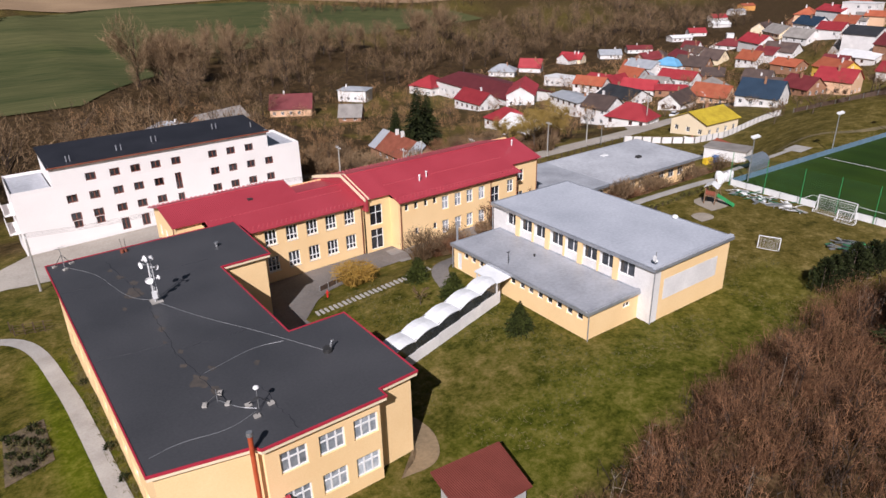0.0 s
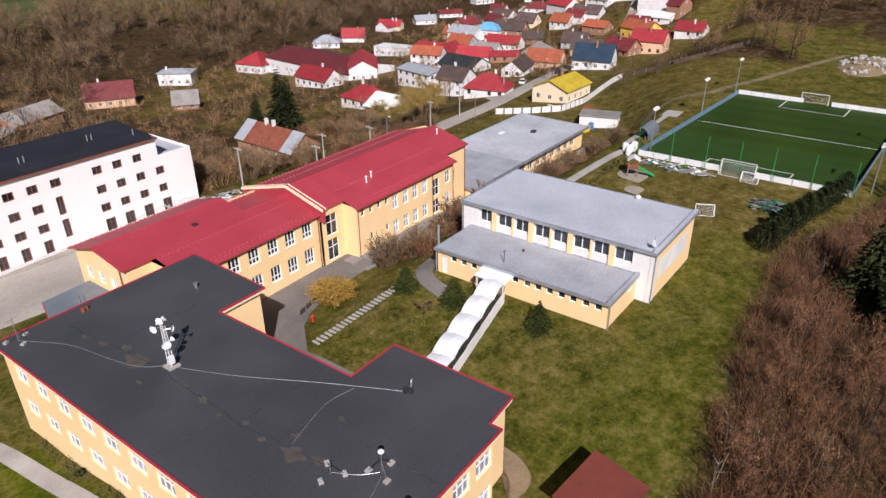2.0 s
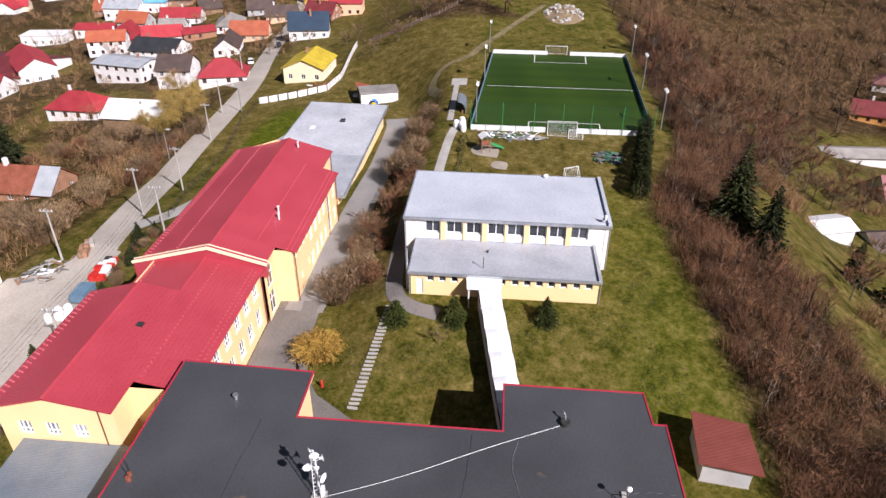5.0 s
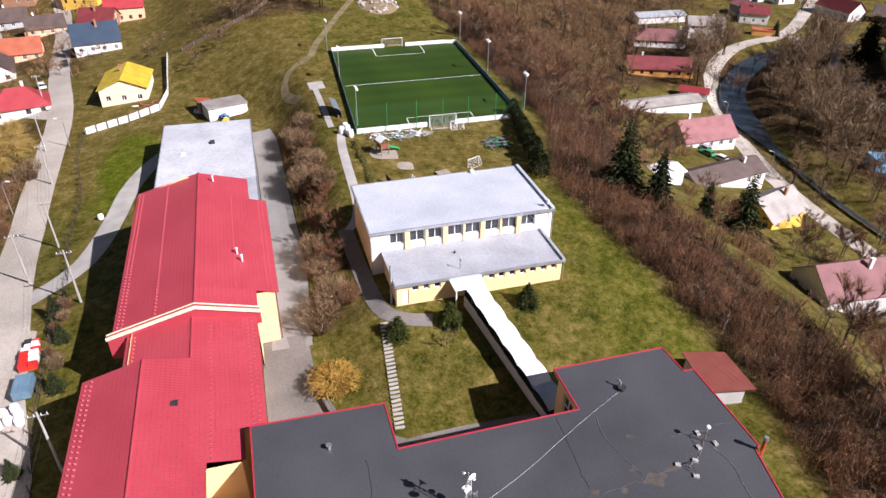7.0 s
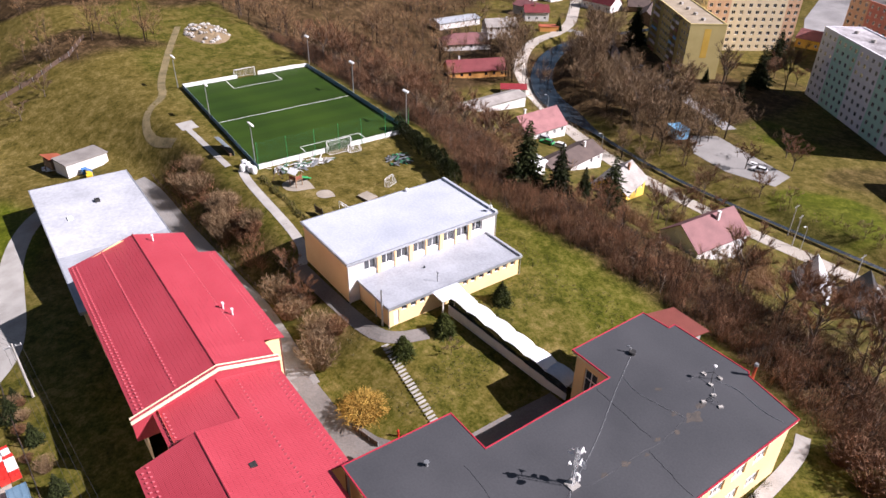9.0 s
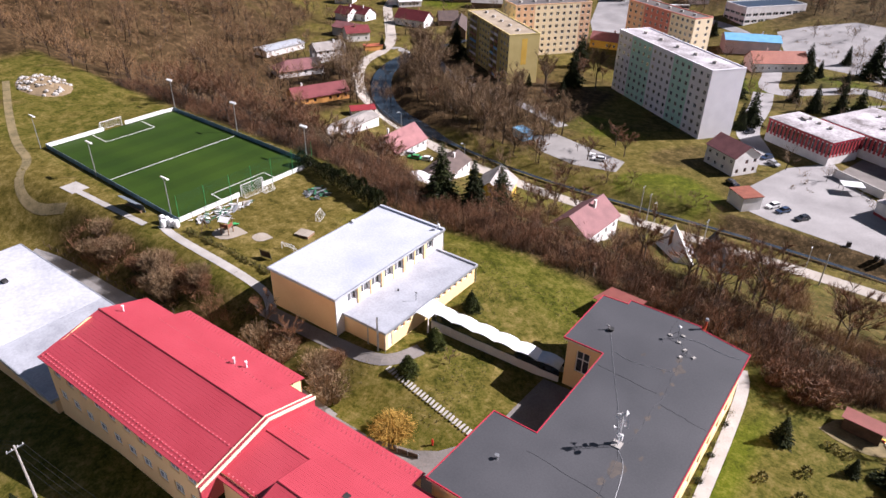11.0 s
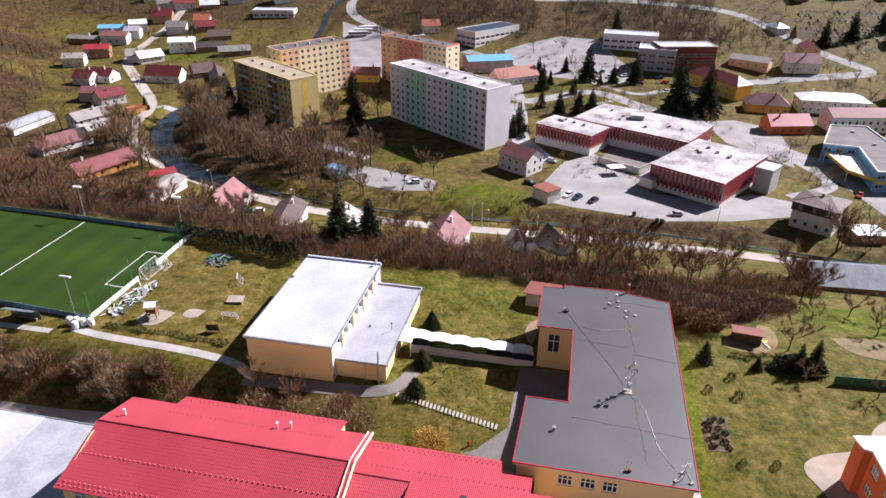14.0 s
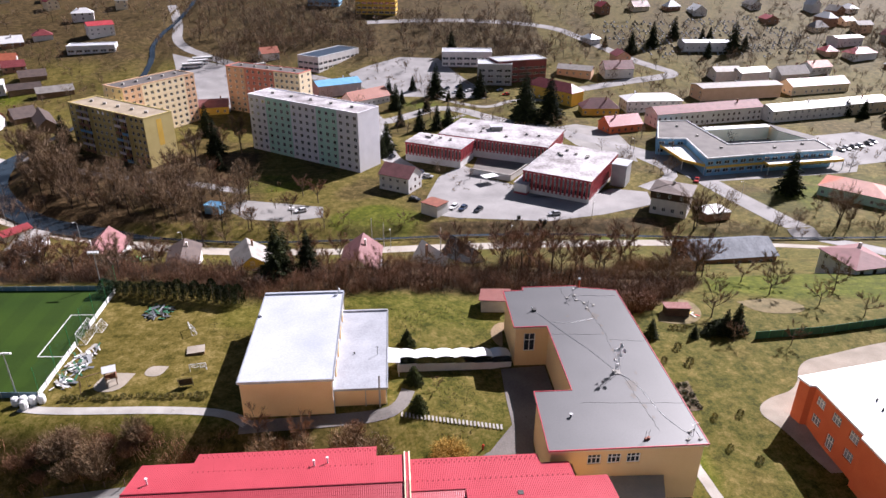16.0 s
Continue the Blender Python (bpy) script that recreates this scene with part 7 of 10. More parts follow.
house(246.5, 97.3, -84.9, 12.1, 10.0, 5, 3.5, "red", "peach", "gable", "house")
house(286.2, 116.2, -110.6, 14.4, 10.0, 5, 3, "orange", "yellow", "gable", "house")
house(286.1, 94.4, -88.1, 11.3, 10.0, 3, 3, "red", "white", "gable", "house")
house(131.4, 65.3, -73.5, 8.4, 5.0, 2.6, 0, "grey", "white", "flat", "shed")
house(340.1, 276.2, -37.3, 13.1, 9.0, 3, 2.5, "steel", "white", "gable", "house")
house(378.3, 284.6, -37.3, 16, 9.0, 3, 2, "maroon", "white", "gable", "house")
house(330.0, 216.8, -116.4, 16, 9.0, 3, 3, "maroon", "white", "gable", "house")
house(303.1, 274.6, 1.5, 12.1, 9.0, 3, 3, "red", "white", "gable", "house")
house(299.1, 189.1, -82.0, 15.8, 9.0, 3.2, 4, "brown", "brick", "gable", "house")
house(281.1, 166.3, -58.0, 9.3, 8.0, 2.6, 3, "brown", "wood", "gable", "house")
house(312.2, 186.7, -89.8, 10.7, 9.0, 3, 4, "brown", "cream", "gable", "house")
house(333.5, 177.7, -112.9, 16, 10.0, 4, 3.5, "red", "white", "gable", "house")
house(317.0, 155.6, -87.4, 14.1, 10.0, 3.2, 3.5, "brown", "white", "gable", "house")
house(351.8, 176.7, -121.9, 16, 10.0, 3, 3.5, "grey", "cream", "gable", "house")
house(334.1, 156.4, -101.0, 13.0, 10.0, 3, 3.5, "grey", "white", "gable", "house")
house(307.1, 164.2, -92.4, 10.0, 9.0, 3, 3.5, "orange", "white", "gable", "house")
house(313.1, 159.7, -93.5, 9.8, 9.0, 3, 3, "maroon", "white", "gable", "house")
house(351.9, 161.5, -108.9, 14.0, 10.0, 3.5, 3.5, "navy", "white", "gable", "house")
house(365.4, 157.5, -110.8, 16, 10.0, 5, 2.5, "red", "white", "gable", "house")
house(339.5, 145.3, -87.8, 11.0, 10.0, 3.5, 3, "red", "white", "gable", "house")
house(346.7, 142.6, -86.0, 9.6, 10.0, 3.5, 3, "orange", "white", "gable", "house")
house(327.5, 125.7, -90.5, 13.6, 12.0, 6, 3, "black", "white", "gable", "house")
house(310.6, 117.7, -97.5, 16, 12.0, 3, 2, "white", "white", "gable", "house")
house(298.5, 122.5, -86.0, 9.5, 9.0, 4, 3, "maroon", "peach", "gable", "house")
house(313.6, 109.9, -104.0, 6.7, 10.0, 5, 4, "maroon", "brick", "gable", "house")
house(366.0, 146.1, -88.5, 14.8, 10.0, 6, 0, "white", "white", "flat", "house")
house(352.1, 132.8, -83.1, 8.3, 9.0, 4, 2, "orange", "peach", "gable", "house")
house(604.7, 375.0, -17.4, 16, 9.0, 3, 3, "red", "white", "gable", "house")
house(554.4, 340.0, -27.8, 16, 9.0, 3, 2, "white", "white", "gable", "house")
house(665.7, 394.0, -20.5, 16, 9.0, 4, 2, "steel", "white", "gable", "house")
house(452.0, 306.3, -23.9, 16.0, 9.0, 3, 1.5, "white", "white", "gable", "house")
house(488.2, 317.4, -33.4, 13.4, 9.0, 3, 3, "red", "white", "gable", "house")
house(710.0, 410.5, -17.5, 16, 9.0, 5, 2, "orange", "orange", "gable", "house")
house(476.7, 281.1, -49.3, 5.0, 6.0, 5, 0, "white", "white", "flat", "house")
house(378.8, 220.7, -142.6, 16, 9.0, 3, 3, "grey", "white", "gable", "house")
house(553.0, 246.2, -152.7, 16, 10.0, 4, 3, "black", "white", "gable", "house")
house(350.4, 137.5, -91.8, 6.2, 9.0, 3, 3, "grey", "white", "gable", "house")
house(151.2, -57.2, -88.2, 26.2, 7.0, 2.6, 1, "grey", "white", "gable", "shed")
house(161.7, -76.8, -126.7, 8.5, 5.0, 2.5, 1, "red", "white", "gable", "shed")
house(104.0, -93.6, 160.0, 5.6, 4.0, 3.0, 0, "blue", "blue", "flat", "shed")
house(185.6, -78.3, -111.8, 21.9, 9.0, 3, 3, "maroon", "orange", "gable", "house")
house(216.9, -97.3, -113.3, 19.7, 10.0, 3, 3, "mauve", "white", "hip", "house")
house(222.5, -121.1, -113.1, 13.9, 9.0, 5.5, 2.5, "grey", "white", "gable", "house")
house(248.7, -115.8, -92.3, 22.4, 9.0, 3, 1, "steel", "white", "gable", "shed")
house(237.3, -156.1, -123.0, 11.5, 9.0, 4.5, 2.5, "maroon", "white", "gable", "house")
house(217.9, -146.6, -122.6, 8.6, 4.0, 2.2, 0, "orange", "orange", "flat", "shed")
house(100.2, -42.0, -80.4, 20.3, 8.0, 3, 2, "brown", "white", "gable", "house")
house(81.9, -40.8, -72.7, 11.4, 9.0, 3, 3.2, "grey", "yellow", "gable", "house")
house(214.8, -102.7, -126.8, 7.3, 9.0, 3.5, 2.5, "brown", "white", "gable", "house")
house(302.9, -218.1, -155.2, 11.1, 9.0, 5, 2, "grey", "white", "gable", "house")
house(302.0, -237.6, -156.8, 13.9, 9.0, 5.5, 2, "red", "brick", "gable", "house")
house(267.7, -192.7, -179.9, 14.8, 9.0, 4, 3, "maroon", "white", "gable", "house")
house(272.0, -186.3, -179.7, 9.7, 9.0, 4, 3, "maroon", "white", "gable", "house")
house(245.5, -160.3, -173.5, 15.6, 9.0, 4.5, 2, "mauve", "grey", "gable", "house")
house(310.5, -268.2, -172.4, 16.5, 9.0, 5, 2, "mauve", "white", "gable", "house")
house(304.6, -277.5, -160.0, 9.0, 9.0, 5, 2, "steel", "white", "gable", "house")
house(323.6, -285.9, -160.1, 18.6, 9.0, 3, 1.5, "blue", "white", "gable", "house")
house(309.1, -289.9, -143.5, 10.4, 9.0, 5, 2, "white", "white", "gable", "house")
house(301.9, -308.7, -163.2, 12.9, 9.0, 4, 4, "maroon", "brick", "gable", "house")
house(275.7, -234.5, -151.5, 9.1, 10.0, 4, 3, "grey", "white", "gable", "house")
house(267.1, -234.7, -127.2, 13.6, 10.0, 3.5, 3, "white", "white", "gable", "house")
house(235.7, -200.7, -174.1, 18.6, 10.0, 4, 4, "maroon", "white", "gable", "house")
house(261.2, -260.9, -156.7, 14.6, 10.0, 6, 2, "white", "white", "gable", "house")
house(269.5, -302.2, -160.4, 9.7, 9.0, 5, 3, "orange", "white", "gable", "house")
house(281.2, -290.5, -163.3, 12.5, 9.0, 4, 3, "grey", "white", "gable", "house")
house(248.1, -283.3, -152.2, 13.7, 9.0, 2.5, 3, "brown", "wood", "gable", "house")
house(222.2, -213.3, -136.1, 10.4, 9.0, 3, 4, "brown", "wood", "gable", "house")
house(301.4, -335.1, -146.7, 13.3, 9.0, 4, 3, "maroon", "white", "gable", "house")
house(312.8, -333.7, -148.7, 14.4, 9.0, 4, 3, "grey", "white", "gable", "house")
house(330.7, -265.9, -177.5, 21.3, 8.0, 3, 1.5, "grey", "brick", "gable", "house")
block(76.1, -153.3, 143.8, 58.6, 13.3, 23.5, "palegrey", "silver")
block(155.3, -160.0, 144.8, 48.4, 13.4, 20, "sand", "silver")
block(154.3, -199.2, -124.5, 39.2, 13.5, 23, "peach", "grey")
block(104.3, -221.7, 151.4, 44.2, 10.2, 23, "pink", "grey")
centre_wing(24.0, -145.7, 151.9, 24.5, 14.1, 8, "red", "silver")
centre_wing(-3.6, -157.3, 153.0, 47.5, 27.0, 8, "red", "silver")
centre_wing(-24.0, -115.6, 148.2, 25.2, 36.0, 8.5, "red", "silver")
tower(-42.6, -113.6, 148.0, 5.6, 7.6, 8.3, "grey", "silver")


def hall_ground():
    drape("hall_forecourt", [(-62, -152), (-70, -128), (-76, -113), (-104, -116), (-142, -121), (-150, -132), (-146, -150), (-120, -146), (-100, -150)], M["paving"], 0.05, "grey paved forecourt round the blue hall", "paving")
    drape("hall_yard", [(-96, -139), (-128, -143), (-136, -147), (-129, -166), (-96, -162)], M["asphalt"], 0.10, "grey delivery yard behind the blue hall", "yard")
    drape("side_car_park", [(-142, -128), (-168, -134), (-186, -156), (-178, -176), (-150, -170), (-144, -150)], M["asphalt"], 0.06, "pale asphalt car park beside the lawn", "car park")


def centre_yard():
    """The walled yard between the wings, with its low annex and carport."""
    b = thing("yard_wall", "low pale concrete wall round the yard of the centre", "wall", pose(2, -122, -25))
    for p, q in (((13.3, -126.9), (-1.2, -118.2)), ((-1.2, -118.2), (-11.5, -133.0))):
        d = (Vector(q) - Vector(p)).normalized()
        o = Vector((-d.y, d.x)) * 0.15
        part("wall", Shape().prism([tuple(Vector(p) - o), tuple(Vector(q) - o), tuple(Vector(q) + o), tuple(Vector(p) + o)], -26.5, -22.6), M["white_wall"], b)
        part("coping", Shape().prism([tuple(Vector(p) - o * 1.7), tuple(Vector(q) - o * 1.7), tuple(Vector(q) + o * 1.7), tuple(Vector(p) + o * 1.7)], -22.6, -22.45), M["concrete"], b)
    drape("centre_yard_paving", [(13.0, -127.2), (-1.4, -118.8), (-11.5, -133.0), (-18.0, -136.0), (8.0, -147.0)], M["court"], 0.09, "dark paving of the walled yard", "paving")
    a = thing("low_annex", "low white annex with a red base beside the centre", "annex", pose(-6, -112, -25))
    foot = [(-0.6, -106.0), (-4.6, -103.0), (-19.0, -126.5), (-14.0, -129.0)]
    foot = foot if sum(p[0] * q[1] - q[0] * p[1] for p, q in zip(foot, foot[1:] + foot[:1])) > 0 else foot[::-1]
    part("wall", Shape().prism(foot, -24.2, -21.0), M["white_wall"], a)
    part("plinth", Shape().prism(inset(foot, -0.05), -27.0, -24.2), M["panel_red"], a, "red painted base")
    part("roof", Shape().prism(inset(foot, -0.25), -21.0, -20.8), M["patchy_roof"], a)
    h = thing("roof_plant", "pale concrete ventilation house on the flat roof", "roof vent", pose(-1.5, -160, -16.8))
    part("body", Shape().box(-4.0, 1.0, -162.5, -158.5, -17.6, -15.2), M["concrete"], h)
    part("cap", Shape().box(-4.3, 1.3, -162.8, -158.2, -15.2, -15.0), M["silver_roof"], h)


centre_yard()
hall_ground()
house(40.7, -113.8, 147.7, 12.5, 9.5, 6.2, 3, "mauve", "white", "gable", "hut")
house(29.6, -88.8, 139.1, 6.8, 6.0, 4, 0, "rust", "white", "flat", "garage")
shopping_hall()


def guest_house(x, y, turn, l, w):
    """A white house whose third storey is clad in dark boards."""
    BUILT.append((x, y, l / 2 + 3))
    foot = local_foot(x, y, turn, l, w)
    z0 = min(height(*p) for p in foot)
    b = thing("guest_house", "white three-storey house with a dark board-clad top storey", "house", pose(x, y, z0))
    wide = inset(foot, -0.35)
    for i in range(4):
        facade(b, foot[i], foot[(i + 1) % 4], z0, z0 + 5.7, 3.0, 2.8, (1.2, 1.4), [M["white_wall"]], 0.9)
        p, q = wide[i], wide[(i + 1) % 4]
        n = math.hypot(q[0] - p[0], q[1] - p[1])
        holes = [(n * t - 0.5, z0 + 6.3, 1.0, 1.3) for t in (0.2, 0.5, 0.8)]
        part("cladding", wall(Shape(), p, q, z0 + 5.7, z0 + 8.3, holes), M["wood_dark"], b, "dark timber cladding")
        put_windows(b, p, q, holes)
    part("soffit", Shape().prism(wide, z0 + 5.6, z0 + 5.7), M["wood_dark"], b)
    eave = inset(foot, -0.9)
    z1 = z0 + 8.3
    mid = [Vector(eave[0]).lerp(Vector(eave[2]), t) for t in (0.38, 0.62)]
    a, c = (mid[0].x, mid[0].y, z1 + 1.5), (mid[1].x, mid[1].y, z1 + 1.5)
    e = [(p[0], p[1], z1) for p in eave]
    for face in ([e[0], e[1], c, a], [e[1], e[2], c], [e[2], e[3], a, c], [e[3], e[0], a]):
        part("roof", Shape().slab(face, 0.14), ROOFS["brown"], b, "grey-brown hipped roof")
    part("chimney", Shape().box(x - 0.3, x + 0.3, y - 0.3, y + 0.3, z1 + 0.8, z1 + 2.4), M["concrete"], b)
    return b


guest_house(-52.0, -86.5, 148.7, 12.0, 11.0)
house(-64.0, -80.0, -170.0, 9.0, 7.0, 2.8, 0, "white", "brick", "flat", "garage")
house(-46.5, -36.4, -176.0, 24.0, 12.0, 3.4, 2.6, "slate", "brick", "gable", "barn")
house(-61.5, -6.0, 98.5, 11.0, 10.0, 5.6, 1.7, "mauve", "white", "hip", "house")
house(-124.5, -95.2, 136.4, 22.3, 14.0, 4, 2.5, "orange", "palegreen", "hip", "pavilion")
house(-45.1, -241.3, 127.7, 32.1, 10.0, 7, 3.5, "maroon", "yellow", "hip", "house")
house(-62.7, -214.8, 177.6, 18.9, 10.0, 4, 4, "mauve", "yellow", "hip", "house")
house(-64.8, -185.2, -164.4, 17.7, 10.0, 4, 3.5, "red", "red", "gable", "house")
house(-91.8, -220.6, -178.5, 29.4, 12.0, 6, 2.5, "white", "white", "hip", "house")
house(-111.3, -198.3, -167.5, 60, 11.0, 7, 2.5, "mauve", "white", "gable", "house")
house(-166.3, -204.1, -166.6, 47.9, 11.0, 6, 2, "white", "white", "gable", "house")
house(-202.0, -212.7, -166.4, 25.6, 11.0, 6, 2, "white", "cream", "gable", "house")
house(-148.5, -242.9, -171.6, 49.2, 12.0, 7, 1, "grey", "peach", "gable", "house")
house(-199.4, -252.6, -168.0, 39.3, 12.0, 5, 3, "maroon", "cream", "gable", "house")
house(-67.1, -282.9, 153.7, 20.6, 9.0, 4, 2, "grey", "peach", "gable", "house")
house(-91.8, -281.4, -175.7, 17.7, 10.0, 5, 4, "maroon", "white", "gable", "house")
office(-16.8, -275.0, 173.8, 19.7, 14.0, 12, "grey", "grey")
office(-31.0, -279.5, -165.4, 30.8, 14.0, 13, "maroonwall", "grey")
office(-3.3, -303.3, 175.3, 30.5, 14.0, 9, "white", "white")
office(81.7, -309.0, -124.7, 39.3, 16.0, 9, "white", "navy")
house(74.2, -258.1, -154.6, 25.0, 12.0, 6, 2, "blue", "grey", "gable", "house")
house(57.2, -236.6, -141.5, 24.3, 10.0, 4, 4, "orange", "white", "gable", "house")
house(133.4, -224.1, -170.1, 13.6, 9.0, 4, 3, "mauve", "yellow", "gable", "house")
house(-164.5, -325.7, 179.0, 32.3, 12.0, 5, 1, "steel", "white", "gable", "house")
house(-156.4, -276.0, -172.5, 16.8, 10.0, 5, 2, "grey", "white", "gable", "house")
house(-171.7, -274.3, -166.6, 20.2, 10.0, 5, 2, "white", "white", "gable", "house")
house(-196.0, -273.7, -166.8, 20.5, 10.0, 4, 4, "grey", "grey", "gable", "house")
house(-218.3, -284.2, -164.4, 15.5, 10.0, 4, 3, "orange", "white", "gable", "house")
house(-260.4, -307.0, -165.7, 18.7, 10.0, 4, 3, "red", "white", "hip", "house")
house(-265.2, -332.9, -166.3, 21.6, 10.0, 5, 1, "white", "white", "gable", "house")
office(230.6, -329.5, -168.8, 27.7, 12.0, 5, "white", "grey")
house(235.3, -358.0, -147.4, 15.9, 10.0, 7, 2, "red", "white", "gable", "house")
house(269.8, -351.3, -153.4, 11.5, 9.0, 3, 3, "maroon", "white", "hip", "house")
house(119.2, -313.6, -154.9, 10.7, 9.0, 4, 3, "orange", "white", "gable", "house")
house(244.2, -263.4, -150.0, 16.0, 7.0, 3, 2.5, "brown", "wood", "gable", "barn")
house(226.0, -258.5, -150.0, 18.0, 7.0, 3, 2.5, "grey", "wood", "gable", "barn")
house(264.5, -296.6, -150.0, 12.0, 8.0, 3, 3, "maroon", "brick", "gable", "house")
house(210.2, -207.7, 121.5, 27.2, 8.0, 3, 3, "brown", "wood", "gable", "barn")
office(92.6, -427.1, 171.3, 23.8, 12.0, 12, "blue", "white")
office(53.1, -405.3, 171.7, 29.2, 12.0, 12, "yellow", "white")

# ---- town roads, river, car parks ----
strip("river", RIVER, lambda x, y: 1.7 + 6.6 * smooth((x - 118) / 25) - 5.0 * smooth((-150 - y) / 25) * smooth((x - 150) / 20), M["water"], 0.75, "dark blue stream between grassy banks", "river", 2.0)
strip("river_road", [(300, -330), (292, -300), (290, -241), (244, -190), (214, -156), (208, -126), (187, -101), (166, -87), (137, -72.5), (114, -64), (96, -59), (60, -56), (38, -58), (6, -58.5), (-38, -58), (-78, -50), (-110, -30)], 5.4, M["dusty"], 0.09, "pale narrow road along the stream", "road")
drape("car_park", [(32, -101), (33, -88), (22, -84), (-8, -79.5), (-28, -84), (-48, -92), (-50, -104), (-38, -108), (-24, -98), (-3, -113), (6, -121), (15, -138), (26, -124)], M["asphalt"], 0.08, "pale asphalt car park with parked cars", "car park")
strip("town_street", [(0, -205), (-29, -190), (-50, -168), (-70, -142), (-76, -120), (-80, -100), (-86, -78), (-90, -60), (-96, -36), (-104, 0)], 9.0, M["asphalt"], 0.10, "wide pale town street with a bridge", "road")
strip("cross_street", [(-60, -148), (-70, -122), (-50, -108)], 5.0, M["asphalt"], 0.09, "pale side street beside the centre", "road")
strip("square_street", [(70, -268), (56, -235), (52, -200), (34, -214), (20, -228), (6, -222), (-4, -209), (-30, -190)], 8.0, M["asphalt"], 0.09, "pale street round the town square", "road")
drape("town_square", [(69, -287), (58, -299), (38, -314), (14, -311), (4, -285), (-8, -262), (-8, -244), (18, -247), (40, -250), (60, -266)], M["asphalt"], 0.07, "pale paved town square", "square")
strip("hill_road", [(-60, -258), (-90, -270), (-112, -276), (-131, -282), (-120, -294), (-109, -306), (-89, -342), (-69, -375), (0, -388), (60, -382)], 7.5, M["asphalt"], 0.10, "pale road climbing the hillside", "road", 3.0)
strip("valley_road", [(206, -424), (190, -380), (182, -338), (152, -312), (120, -290), (90, -285), (62, -262)], 6.5, M["asphalt"], 0.10, "pale main road out of the valley", "road", 3.0)
strip("block_lane", [(52, -200), (48, -180), (46, -150), (38, -136), (32, -122)], 8.0, M["asphalt"], 0.08, "pale lane beside the apartment block", "road")
strip("plaza_path", [(18, -246), (4, -232), (-8, -226), (-22, -241), (-44, -240)], 4.0, M["paving"], 0.08, "pale paved path across the square", "path")
strip("plaza_walk", [(23, -196), (14, -208), (7, -214)], 2.5, M["paving"], 0.08, "pale paved walk between lawns", "path")
drape("centre_forecourt", [(-32, -190), (-46, -196), (-62, -186), (-62, -160), (-58, -138), (-48, -148), (-38, -162)], M["paving"], 0.07, "pale paved forecourt beside the centre", "paving")
drape("bus_park", [(180, -322), (150, -305), (122, -292), (126, -224), (142, -230), (160, -262)], M["asphalt"], 0.07, "pale asphalt bus park", "car park")
drape("playground_yard", [(102, -97), (97, -104), (68, -96), (67, -87), (80, -84), (93, -87)], M["paving"], 0.08, "grey concrete yard below the apartment block", "yard")
strip("block_street", [(213, -155), (195, -163), (178, -146), (160, -134), (140, -128), (118, -122), (98, -112)], 4.5, M["asphalt"], 0.08, "shaded street below the apartment block", "road")
drape("field_crop", [(-700, 300), (-300, 262), (0, 292), (45, 290), (80, 350), (135, 428), (270, 462), (425, 500), (430, 560), (272, 680), (142, 668), (49, 595), (-200, 610), (-700, 640)], surface("young_wheat", (0.040, 0.055, 0.019), (0.115, 0.112, 0.046), 0.95, 0.016, 0.25, stretch=(0.25, 1.6, 1), gloss=0.1), 0.5, "green field of young wheat", "field", 14.0)
drape("field_ploughed", [(-600, 830), (100, 650), (272, 710), (430, 620), (900, 640), (900, 1100), (-300, 1300)], surface("ploughed_soil", (0.22, 0.14, 0.075), (0.34, 0.23, 0.13), 0.95, 0.02, 0.8), 0.6, "tan ploughed field on the far slope", "field", 20.0)


# ---- vehicles ----
def car(label, mat):
    b = thing("car", label, "car", group="parked cars")
    body = Shape()
    prof = [(-2.1, 0.35), (2.1, 0.35), (2.1, 0.75), (1.2, 0.9), (-1.9, 0.95), (-2.1, 0.8)]
    k = len(body.v)
    for y in (-0.85, 0.85):
        body.v.extend((x, y, z) for x, z in prof)
    n = len(prof)
    body.f.extend(((*range(k + n - 1, k - 1, -1),), (*range(k + n, k + 2 * n),)))
    body.f.extend((k + i, k + (i + 1) % n, k + n + (i + 1) % n, k + n + i) for i in range(n))
    part("body", body, mat, b, at=Matrix())
    cabin = Shape()
    lo, hi = [(-1.85, -0.8), (1.1, -0.8), (1.1, 0.8), (-1.85, 0.8)], [(-1.4, -0.62), (0.35, -0.62), (0.35, 0.62), (-1.4, 0.62)]
    cabin.v = [(x, y, 0.92) for x, y in lo] + [(x, y, 1.42) for x, y in hi]
    cabin.f = [(0, 1, 5, 4), (1, 2, 6, 5), (2, 3, 7, 6), (3, 0, 4, 7)]
    part("glazing", cabin, M["glass"], b, "dark car windows", at=Matrix())
    part("roof", Shape().box(-1.45, 0.4, -0.64, 0.64, 1.4, 1.47), mat, b, at=Matrix())
    for x in (-1.3, 1.3):
        for y in (-0.8, 0.8):
            w = Shape().tube(((x, y - 0.1, 0.32), (x, y + 0.1, 0.32)), 0.32, 12)
            part("wheel", w, M["tyre"], b, at=Matrix())
    return b


